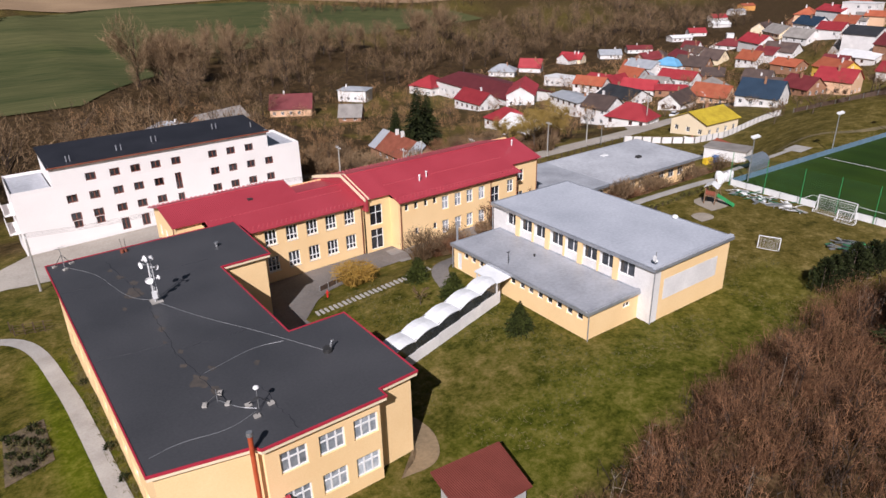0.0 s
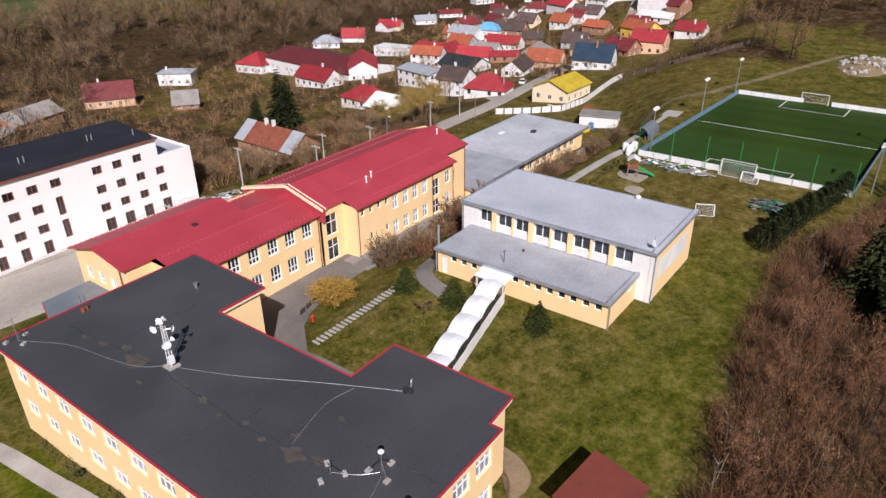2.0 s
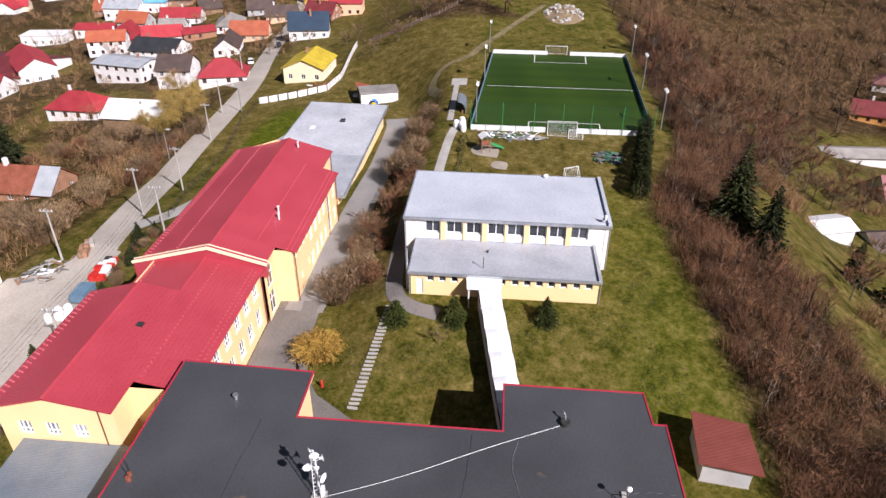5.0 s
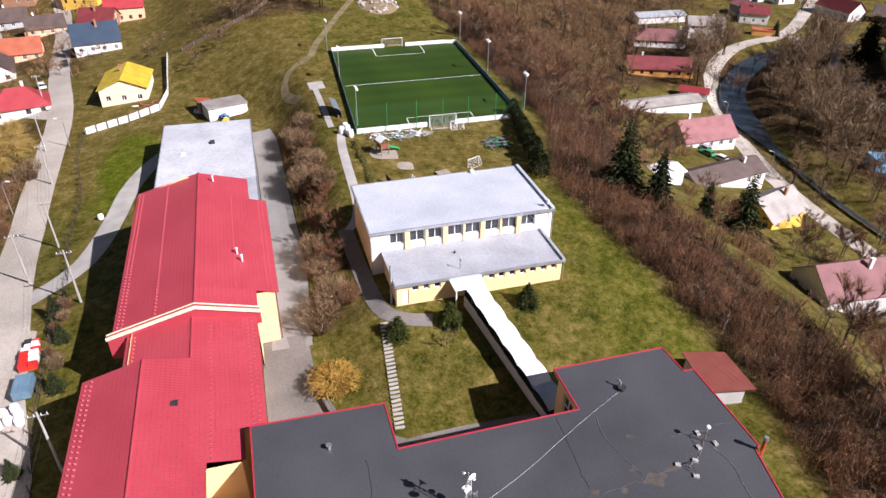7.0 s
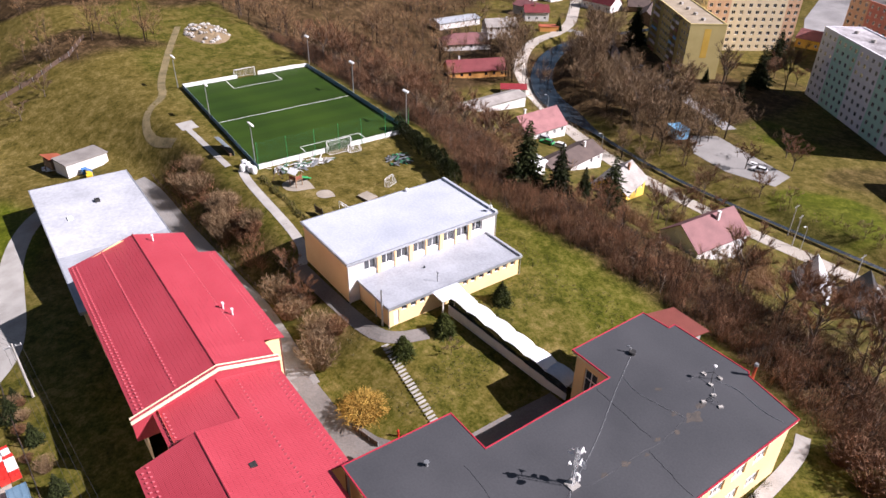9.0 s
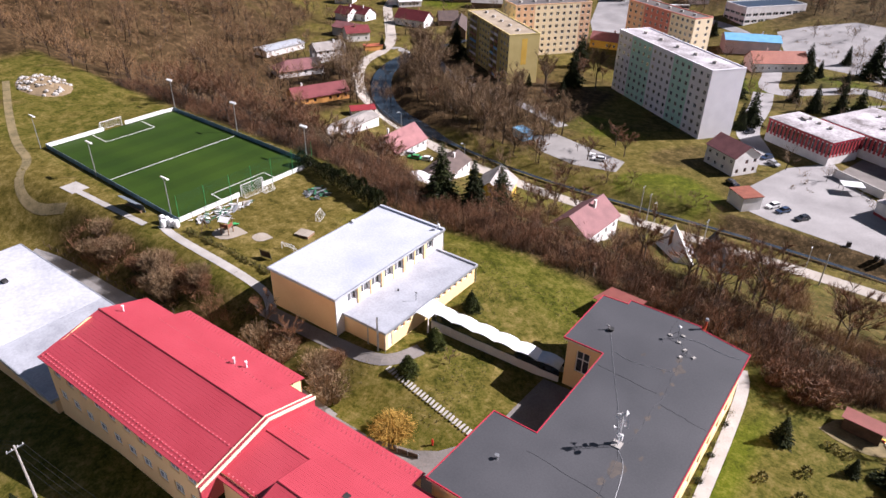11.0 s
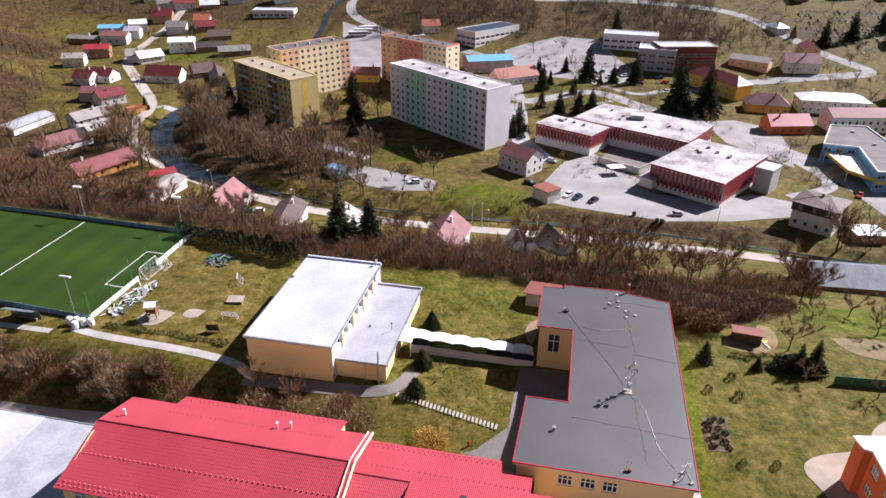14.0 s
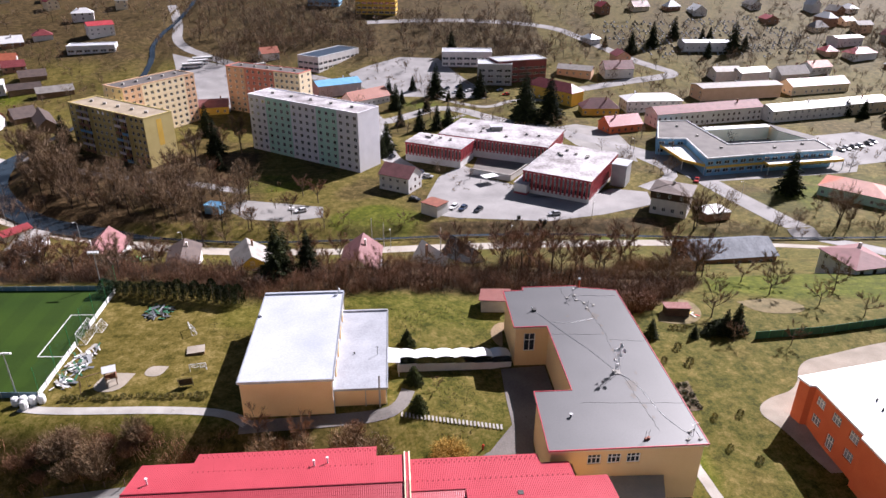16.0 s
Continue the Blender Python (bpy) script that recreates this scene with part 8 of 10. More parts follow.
paint = {n: surface(n + "_car_paint", c, tuple(min(1, v * 1.15) for v in c), 0.25, 1, 5, gloss=0.8) for n, c in (("white", (0.7, 0.7, 0.7)), ("dark", (0.02, 0.022, 0.03)), ("red", (0.4, 0.02, 0.02)), ("silver", (0.35, 0.36, 0.38)), ("navy", (0.03, 0.05, 0.1)))}
cars = {n: car(f"{w} parked car with dark windows", m) for (n, m), w in zip(paint.items(), ("white", "dark grey", "red", "silver grey", "dark blue"))}
spots = {"white": [(22.6, -92.6, 60), (-111.8, -156, 100), (-116, -156.5, 100), (-123.4, -155.5, 10), (-156, -150, 100), (-164, -153, 100), (126, -126, 30), (178, 112, 20), (75, -92.0, 20), (0, -258, 30), (-70, -228, 0)], "dark": [(14.4, -89.6, 55), (-160, -151.5, 100), (-170, -156, 100), (132, -129, 30), (150, -134, 30), (44, -148, 60), (36, -100.5, 150), (196, 109, 15), (12, -262, 60), (128, -118, 30), (-150, -220, 0)],
         "red": [(-73, -114, 60), (134, -111, 40), (-20, -250, 10)], "silver": [(-11, -84.5, 10), (-174, -159, 100), (138, -131, 30), (156, -137, 30), (46, -156, 60), (-152, -148, 100), (30, -124, 150), (8, -255, 40), (20, -270, 30), (138, -118, 35), (120, -52, 15)], "navy": [(19.6, -91.2, 58), (5, -265, 20), (146, -122, 35), (33, -128, 60), (-18, -258, 20)]}
for n, places in spots.items():
    for i, (x, y, a) in enumerate(places):
        if i == 0:
            cars[n].matrix_basis = terrain_pose(x, y, a, 0.08)
        else:
            copy_thing(cars[n], terrain_pose(x, y, a, 0.08))


def bus():
    b = thing("bus", "white parked coach with a dark window band", "bus", group="parked buses")
    part("body", Shape().box(-5.8, 5.8, -1.25, 1.25, 0.4, 3.1), M["white_metal"], b, at=Matrix())
    part("window_band", Shape().box(-5.7, 5.83, -1.28, 1.28, 1.5, 2.5), M["glass"], b, "dark window band", at=Matrix())
    for x in (-3.6, 3.6):
        for y in (-1.15, 1.15):
            part("wheel", Shape().tube(((x, y - 0.12, 0.5), (x, y + 0.12, 0.5)), 0.5, 12), M["tyre"], b, at=Matrix())
    return b


c = bus()
c.matrix_basis = terrain_pose(158, -308, 20, 0.08)
for x, y, a in ((160, -303, 20), (162, -298, 20), (132, -292, 40), (124, -296, 40)):
    copy_thing(c, terrain_pose(x, y, a, 0.08))


# ---- more roofs, strewn over the far slopes ----
def strew(n, x0, x1, y0, y1, seed, turn, roofs, ok=lambda x, y: True):
    rnd = random.Random(seed)
    made = 0
    for _ in range(n * 30):
        if made == n:
            break
        x, y = rnd.uniform(x0, x1), rnd.uniform(y0, y1)
        if not ok(x, y) or any((x - a) ** 2 + (y - b) ** 2 < (c + 7) ** 2 for a, b, c in BUILT):
            continue
        made += 1
        house(round(x, 1), round(y, 1), turn + rnd.choice((0, 90)) + rnd.uniform(-12, 12), rnd.uniform(9, 14), rnd.uniform(7.5, 10), rnd.choice((3.0, 3.0, 5.5)), rnd.uniform(2.2, 4.0), rnd.choice(roofs), rnd.choice(("white", "white", "cream", "peach", "grey", "brick")), rnd.choice(("gable", "gable", "hip")))


strew(26, 130, 400, 105, 290, 3, -85, ("red", "maroon", "brown", "grey", "orange", "brown", "red", "steel"), lambda x, y: y < 150 + 0.45 * (x - 120) and y > 104 + 0.10 * (x - 130))
strew(22, -340, -90, -420, -280, 4, -168, ("grey", "maroon", "white", "red", "brown", "steel", "white"), lambda x, y: not (-230 < x < -100 and -400 < y < -300))
strew(14, 225, 400, -460, -310, 5, -150, ("maroon", "red", "grey", "white", "orange"))
strew(10, -340, -215, -280, -120, 6, -168, ("maroon", "grey", "white", "red"))


# ---- vegetation ----
def mesh_quads(name, pts, mat):
    """A mesh of loose four-cornered blades from an array of shape (n, 4, 3)."""
    pts = np.asarray(pts, dtype=np.float32)
    n = len(pts)
    me = bpy.data.meshes.new(name)
    me.vertices.add(n * 4)
    me.vertices.foreach_set("co", pts.reshape(-1))
    me.loops.add(n * 4)
    me.loops.foreach_set("vertex_index", np.arange(n * 4, dtype=np.int32))
    me.polygons.add(n)
    me.polygons.foreach_set("loop_start", np.arange(0, n * 4, 4, dtype=np.int32))
    me.polygons.foreach_set("loop_total", np.full(n, 4, dtype=np.int32))
    me.update()
    me.materials.append(mat)
    return me


def blades(starts, ends, w0, w1, rng):
    """Thin tapering strips from starts to ends, each turned at random about its own line."""
    d = ends - starts
    r = rng.normal(size=d.shape)
    s = np.cross(d, r)
    s /= np.linalg.norm(s, axis=1, keepdims=True) + 1e-9
    w0 = np.broadcast_to(np.asarray(w0, dtype=float), (len(d),))[:, None]
    w1 = np.broadcast_to(np.asarray(w1, dtype=float), (len(d),))[:, None]
    return np.stack([starts - s * w0 / 2, starts + s * w0 / 2, ends + s * w1 / 2, ends - s * w1 / 2], axis=1)


def mesh_spikes(name, pts, mat):
    """A mesh of loose three-cornered twigs from an array of shape (n, 3, 3)."""
    pts = np.asarray(pts, dtype=np.float32)
    n = len(pts)
    me = bpy.data.meshes.new(name)
    me.vertices.add(n * 3)
    me.vertices.foreach_set("co", pts.reshape(-1))
    me.loops.add(n * 3)
    me.loops.foreach_set("vertex_index", np.arange(n * 3, dtype=np.int32))
    me.polygons.add(n)
    me.polygons.foreach_set("loop_start", np.arange(0, n * 3, 3, dtype=np.int32))
    me.polygons.foreach_set("loop_total", np.full(n, 3, dtype=np.int32))
    me.update()
    me.materials.append(mat)
    return me


def spikes(starts, ends, w, rng):
    """Twigs that taper from starts to a point at ends, each turned at random about its own line."""
    d = ends - starts
    s = np.cross(d, rng.normal(size=d.shape))
    s /= np.linalg.norm(s, axis=1, keepdims=True) + 1e-9
    w = np.broadcast_to(np.asarray(w, dtype=float), (len(d),))[:, None]
    return np.stack([starts - s * w / 2, starts + s * w / 2, ends], axis=1)


def bare_tree(seed, h, spread, twig_mat, label, twigs=1500, name="bare_tree", weep=0.0):
    """A leafless broadleaf tree: trunk and limbs, and a crown of fine twigs."""
    rnd, rng = random.Random(seed), np.random.default_rng(seed)
    s = Shape()
    lean = Vector((rnd.uniform(-0.06, 0.06), rnd.uniform(-0.06, 0.06), 1))
    top = h * rnd.uniform(0.42, 0.55)
    trunk = [tuple(lean * (top * k / 4) + Vector((0, 0, -0.3 if k == 0 else 0))) for k in range(5)]
    r0 = h * 0.017
    s.tube(trunk, [r0 * (1.25 - 0.15 * k) for k in range(5)], 6)
    tips = []
    n = rnd.randint(6, 8)
    for i in range(n):
        a = 2 * math.pi * (i + rnd.uniform(-0.3, 0.3)) / n
        st = lean * (top * rnd.uniform(0.45, 1.0))
        up = rnd.uniform(0.55, 1.25)
        d = Vector((math.cos(a) * spread, math.sin(a) * spread, up)).normalized()
        ln = h * rnd.uniform(0.36, 0.52)
        mid = st + d * ln * 0.5 + Vector((0, 0, ln * 0.04))
        end = st + d * ln + Vector((0, 0, ln * 0.14))
        s.tube([tuple(st), tuple(mid), tuple(end)], [r0 * 0.55, r0 * 0.36, r0 * 0.12], 4, False)
        for k in range(rnd.randint(4, 6)):
            t = rnd.uniform(0.3, 1.0)
            p = st.lerp(end, t)
            e = (d + Vector((rnd.uniform(-0.9, 0.9), rnd.uniform(-0.9, 0.9), rnd.uniform(-0.2, 0.8)))).normalized()
            q = p + e * h * rnd.uniform(0.12, 0.24)
            s.tube([tuple(p), tuple(q)], [r0 * 0.26, r0 * 0.07], 3, False)
            tips.append((p, q))
    st, en = [], []
    for k in range(twigs):
        p, q = rnd.choice(tips)
        m = p.lerp(q, rnd.uniform(0.2, 1.05))
        e = ((q - p).normalized() + Vector((rnd.uniform(-1, 1), rnd.uniform(-1, 1), rnd.uniform(-0.5, 0.9) - 2.2 * weep))).normalized()
        st.append(m), en.append(m + e * h * rnd.uniform(0.07, 0.18) * (1 + weep))
    t = thing(name, label, "tree", group="bare trees")
    part("trunk", s, M["bark"], t, at=Matrix())
    part("crown", mesh_spikes("crown", spikes(np.array(st), np.array(en), 0.048 * h / 9, rng), twig_mat), None, t, "leafless crown of fine twigs", at=Matrix())
    return t


def conifer(seed, h, r, mat, label, tiers=26, name="spruce", dense=1.0):
    rnd, rng = random.Random(seed), np.random.default_rng(seed)
    t = thing(name, label, "conifer", group="conifers")
    part("trunk", Shape().tube(((0, 0, -0.3), (0, 0, h * 0.95)), [h * 0.018, 0.02], 6), M["bark"], t, at=Matrix())
    st, en, w = [], [], []
    for i in range(tiers):
        f = i / tiers
        z = h * (0.05 + 0.94 * f)
        rad = r * (1 - f) ** 0.85 * rnd.uniform(0.82, 1.12) + 0.1
        n = max(6, int((13 * (1 - f) + 5) * dense))
        for k in range(n):
            a = 2 * math.pi * (k + rnd.random()) / n
            q = rad * rnd.uniform(0.65, 1.15)
            d = Vector((math.cos(a), math.sin(a), 0))
            p0 = d * 0.05 + Vector((0, 0, z + 0.05 * h * (1 - f)))
            p1 = d * q + Vector((0, 0, z - q * rnd.uniform(0.10, 0.36)))
            st.append(p0), en.append(p1), w.append((q * 0.16 + 0.06) / dense)
            for _ in range(9):
                m = p0.lerp(p1, rnd.uniform(0.25, 1.0))
                e = Vector((d.x + rnd.uniform(-1.1, 1.1), d.y + rnd.uniform(-1.1, 1.1), rnd.uniform(-0.7, 0.25))).normalized()
                st.append(m), en.append(m + e * (0.16 + q * rnd.uniform(0.14, 0.30))), w.append((0.09 + q * 0.075) / dense)
    w = np.array(w)
    part("crown", mesh_spikes("crown", spikes(np.array(st), np.array(en), w * 1.25, rng), mat), None, t, "dense drooping needle branches", at=Matrix())
    return t


def shrub(seed, h, r, mat, label, n=420, name="shrub", size=0.22, columnar=False, category="shrub"):
    """A bush of many small sprays round short stems."""
    rnd, rng = random.Random(seed), np.random.default_rng(seed)
    t = thing(name, label, category, group=name + "s")
    s = Shape()
    s.tube(((0, 0, -0.1), (0.04, 0.02, h * 0.4), (-0.03, 0.03, h * 0.75)), [0.06, 0.05, 0.02], 5, False)
    part("stem", s, M["bark"], t, at=Matrix())
    st, en = [], []
    for k in range(n):
        z = rnd.random() ** 0.8
        prof = min(1.0, (1 - z) * 2.2) ** 0.6 if columnar else math.sqrt(max(0.05, 1 - (2 * z * 0.85 - 0.7) ** 2))
        a, q = rnd.uniform(0, 2 * math.pi), r * prof * math.sqrt(rnd.uniform(0.35, 1.0)) * (1 + 0.25 * math.sin(3 * (a := rnd.uniform(0, 6.283)) + seed))
        p = Vector((q * math.cos(a), q * math.sin(a), h * z * 0.95))
        e = Vector((math.cos(a), math.sin(a), rnd.uniform(0.1, 1.3))) + Vector((rnd.uniform(-0.6, 0.6), rnd.uniform(-0.6, 0.6), 0))
        st.append(p), en.append(p + e.normalized() * size * rnd.uniform(0.7, 1.6))
    part("crown", mesh_quads("crown", blades(np.array(st), np.array(en), size * 0.55, size * 0.2, rng), mat), None, t, at=Matrix())
    return t


def twiggy(seed, h, r, mat, label, n=420, name="bare_bush", weep=0.0):
    """A leafless bush of many thin arching stems."""
    rnd, rng = random.Random(seed), np.random.default_rng(seed)
    t = thing(name, label, "bush", group=name + "es")
    st, en = [], []
    for k in range(n):
        a, q = rnd.uniform(0, 2 * math.pi), r * math.sqrt(rnd.random())
        b = Vector((q * 0.45 * math.cos(a), q * 0.45 * math.sin(a), 0))
        hh = h * rnd.uniform(0.6, 1.05) * (1 - 0.35 * (q / r) ** 2)
        m = Vector((q * 0.8 * math.cos(a), q * 0.8 * math.sin(a), hh * 0.7))
        e = Vector((q * 1.1 * math.cos(a), q * 1.1 * math.sin(a), hh - weep * h * 0.5))
        st += [b, m]
        en += [m, e + Vector((rnd.uniform(-0.2, 0.2), rnd.uniform(-0.2, 0.2), 0))]
        for _ in range(2):
            p = m.lerp(e, rnd.random())
            st.append(p), en.append(p + Vector((rnd.uniform(-0.5, 0.5), rnd.uniform(-0.5, 0.5), rnd.uniform(-0.1, 0.6) - weep)) * 0.28 * h)
    part("branchwork", mesh_spikes("branchwork", spikes(np.array(st), np.array(en), 0.06, rng), mat), None, t, at=Matrix())
    return t


def clear_of(x, y, extra=0.0):
    return all((x - a) ** 2 + (y - b) ** 2 > (c + extra) ** 2 for a, b, c in BUILT)


def place(kinds, spots, rnd, lo=0.8, hi=1.2):
    """Copies of tree kinds at places, each turned and sized a little differently."""
    for x, y in spots:
        k = rnd.choice(kinds)
        f = rnd.uniform(lo, hi)
        copy_thing(k, terrain_pose(x, y, rnd.uniform(0, 360)) @ Matrix.Diagonal((f, f, f * rnd.uniform(0.9, 1.1), 1)))


def scatter(n, x0, x1, y0, y1, rnd, ok, extra=0.0):
    out = []
    for _ in range(n * 12):
        if len(out) >= n:
            break
        x, y = rnd.uniform(x0, x1), rnd.uniform(y0, y1)
        if ok(x, y) and clear_of(x, y, extra):
            out.append((x, y))
    return out


def first(kind, x, y, turn=0.0, f=1.0):
    kind.matrix_basis = terrain_pose(x, y, turn) @ Matrix.Diagonal((f, f, f, 1))


rnd = random.Random(11)
TREES = [bare_tree(i, h, sp, m, lab) for i, h, sp, m, lab in ((1, 9.0, 0.8, M["twig"], "tall leafless tree with reddish brown twigs"), (2, 8.0, 1.0, M["twig_grey"], "leafless tree with greyish twigs and forked limbs"), (3, 10.5, 0.65, M["twig"], "slender leafless tree with brown twigs"), (4, 7.0, 1.1, M["twig_grey"], "spreading leafless fruit tree with grey limbs"), (5, 9.5, 0.9, M["twig"], "leafless tree with dense brown crown"))]
for t, (x, y) in zip(TREES, ((20, 0.5), (8.6, 1.4), (-2.2, -20), (-14.5, 22), (30.0, -6.0))):
    first(t, x, y)
FRUIT = [TREES[1], TREES[3]]
POPLAR = bare_tree(21, 15.0, 0.32, M["twig_grey"], "tall narrow leafless poplar", 1500)
first(POPLAR, 122, -141)
WILLOW = bare_tree(31, 11.0, 1.0, M["twig_willow"], "large willow with hanging golden yellow twigs", 3200, "willow", 0.5)
first(WILLOW, 112, 103.5)
copy_thing(WILLOW, terrain_pose(120.5, 107, 80))
copy_thing(WILLOW, terrain_pose(107, 107, 200) @ Matrix.Diagonal((0.8, 0.8, 0.8, 1)))
SPRUCE = [conifer(1, 12.0, 3.6, M["needle"], "dark green spruce with drooping branches"), conifer(2, 9.0, 2.2, M["needle"], "narrow dark green spruce")]
first(SPRUCE[0], 104.0, 141.0, 0, 1.45)
first(SPRUCE[1], 60.5, 2.6, 0, 1.12)
for x, y, f in ((110, 145, 1.45), (100, 146, 1.15), (66, 5.4, 0.72), (70.4, -15.3, 0.72), (69.7, -23.4, 0.78), (123, 118, 0.7), (60, -186, 0.9), (48, -150, 1.0), (46, -157, 0.8), (180, -161, 1.0), (183, -166, 0.9), (118, -158, 0.9), (-205, -192, 1.2), (-212, -196, 1.3), (-218, -190, 1.1), (-102, -100, 1.0), (215, -150, 0.7), (170, -215, 1.1), (178, -222, 1.0), (-160, -310, 1.1), (-180, -318, 1.2), (-190, -322, 1.1), (-130, -330, 1.0), (5, -320, 0.9), (-5, -248, 0.9), (31.6, -260.4, 0.9), (19.3, -248, 1.1), (39.7, -196, 0.95), (30.8, -187.6, 1.15), (25.7, -221, 0.9), (22.3, -189.7, 0.7), (16.5, -196.6, 0.65), (12.9, -240, 0.65), (6.1, -246, 0.6), (-21.6, -201.3, 1.5), (-23, -206, 1.3), (-34.1, -201.6, 1.4), (-38, -207, 1.1), (47.4, -149.6, 0.8), (41.4, -225.8, 0.8), (38.2, -235.3, 0.8), (45, -245, 0.7), (95.4, -270.5, 0.9), (-14.5, 27.4, 0.3), (-17.0, 26.6, 0.34), (-190, -205, 1.0), (-196, -200, 1.1), (-98, -330, 0.8), (-112, -318, 0.9), (-150, -345, 0.9), (-168, -340, 1.0), (-176, -346, 0.8), (132, -146, 0.55), (112, -137, 0.5), (128, -185, 0.9), (170, -185, 1.0), (176, -180, 0.9)):
    copy_thing(rnd.choice(SPRUCE), terrain_pose(x, y, rnd.uniform(0, 360)) @ Matrix.Diagonal((f, f, f, 1)))
PINE = conifer(5, 2.9, 1.5, M["needle_light"], "young bushy green pine on the lawn", 13, "young_pine", 2.0)
first(PINE, 40.2, 47.4)
for x, y, f in ((40.6, 41.2, 1.05), (41.4, 31.4, 1.0)):
    copy_thing(PINE, terrain_pose(x, y, 70 * f) @ Matrix.Diagonal((f, f, f * 1.05, 1)))
copy_thing(SPRUCE[1], terrain_pose(41.4, 31.4, 10) @ Matrix.Diagonal((0.38, 0.38, 0.34, 1)))
YELLOW = twiggy(8, 2.8, 2.3, M["twig_yellow"], "rounded golden yellow bush beside the courtyard", 700, "golden_bush", 0.35)
first(YELLOW, 36.2, 55.2, 0, 1.25)
copy_thing(TREES[3], terrain_pose(37.2, 42.6, 40) @ Matrix.Diagonal((0.32, 0.32, 0.32, 1)))
THUJA = shrub(9, 3.2, 1.15, M["needle"], "columnar dark green thuja in a hedge row", 1300, "thuja", 0.2, True)
first(THUJA, 96.0, 12.3)
for i in range(1, 17):
    copy_thing(THUJA, terrain_pose(96.0 - 1.55 * i, 12.3 + 0.3 * i + rnd.uniform(-0.2, 0.2), 40 * i) @ Matrix.Diagonal((1, 1, rnd.uniform(0.75, 1.05) * (0.85 + 0.045 * i), 1)))
SMALL = shrub(12, 0.9, 0.5, M["yellow_leaf"], "small yellow-green garden shrub", 160, "small_shrub", 0.2)
first(SMALL, 71.0, 43.3)
for i in range(1, 20):
    copy_thing(SMALL, terrain_pose(71.0 + 1.03 * i, 43.3 + rnd.uniform(-0.15, 0.15), 50 * i) @ Matrix.Diagonal((rnd.uniform(0.55, 0.95),) * 3 + (1,)))
for x, y, f in ((-4.3, 31.9, 1.1), (-4.6, 36.3, 1.2), (-0.5, 35.7, 1.0), (-3.0, 49.4, 0.8), (-7.1, 48.9, 0.9), (-5.4, 25.8, 0.7), (-6.2, 25.8, 0.8), (-7.0, 26.0, 0.7), (-7.8, 26.1, 0.8), (-2.9, 55, 0.8), (-6, 57.5, 0.9)):
    copy_thing(SMALL, terrain_pose(x, y, 90 * f) @ Matrix.Diagonal((f, f, f * 1.1, 1)))
DARK = shrub(40, 0.5, 0.34, M["needle"], "small dark evergreen shrub in the flower bed", 110, "dark_shrub", 0.2)
first(DARK, -1.4, 42.0)
for x, y, f in ((0.2, 42.6, 1.1), (-0.8, 43.6, 0.9), (0.7, 44.2, 1.2), (-1.6, 44.4, 1.0), (-0.2, 45.3, 1.1), (0.8, 46.2, 0.8), (-1.2, 46.3, 1.2), (-1.7, 47.2, 0.9), (0.4, 47.3, 1.1), (-0.5, 41.8, 0.8), (0.9, 43.1, 0.7), (5.2, 30, 0.8), (5.1, 36, 0.9), (5.0, 40.5, 1.0), (5.3, 53, 0.9)):
    copy_thing(DARK, terrain_pose(x, y, 70 * x) @ Matrix.Diagonal((f, f, f * 0.9, 1)))
HEDGE = shrub(14, 1.7, 1.7, M["needle"], "dense dark green juniper mass on the lawn", 700, "juniper", 0.42)
first(HEDGE, -13.0, 27.0, 0, 0.95)
for x, y, f in ((-15.2, 26.0, 1.05), (-17.2, 26.8, 0.95), (-15.0, 28.0, 0.8), (-11.6, 27.6, 0.7)):
    copy_thing(HEDGE, terrain_pose(x, y, x * 20) @ Matrix.Diagonal((f, f * 1.15, f * 0.75, 1)))
BUSH = [twiggy(15, 2.6, 1.7, M["twig"], "leafless brown bush of arching stems", 330), twiggy(16, 3.4, 2.0, M["twig_grey"], "leafless grey-brown bush with upright stems", 330)]
first(BUSH[0], 49.0, 51.6)
first(BUSH[1], 46.2, 55.4, 0, 1.35)
place(BUSH, scatter(26, 76, 106, 50.2, 54.2, rnd, lambda x, y: True) + scatter(8, 44, 62, 50.8, 55.0, rnd, lambda x, y: True), rnd, 0.5, 0.95)
place(BUSH, [(48.2, 54.6), (56.4, 54.6), (2.5, 18.5)], rnd, 0.9, 1.25)
for x, y, f in ((-1.1, 19.3, 1.7), (-3.6, 18.4, 1.5), (1.6, 17.6, 1.4)):
    copy_thing(BUSH[0], terrain_pose(x, y, 50 * f) @ Matrix.Diagonal((f, f, f * 0.9, 1)))
copy_thing(TREES[3], terrain_pose(-11.0, 9.2, 20) @ Matrix.Diagonal((1.3, 1.3, 1.2, 1)))
for x, y, f in ((-0.8, 28.4, 0.4), (-8.5, 28.5, 0.26), (60.0, 86.6, 0.36), (54.9, 85.1, 0.3), (46.2, 84.3, 0.3), (35.2, 86.4, 0.26), (63.5, 86.0, 0.22)):
    copy_thing(SPRUCE[1], terrain_pose(x, y, 90 * f) @ Matrix.Diagonal((f * 1.3, f * 1.3, f, 1)))
place(BUSH, scatter(46, 56, 116, 101, 136, rnd, lambda x, y: math.hypot(x - 86, y - 118) > 14), rnd, 0.8, 1.3)
place(BUSH, scatter(9, 40, 64, 84.5, 87, rnd, lambda x, y: True), rnd, 0.3, 0.5)
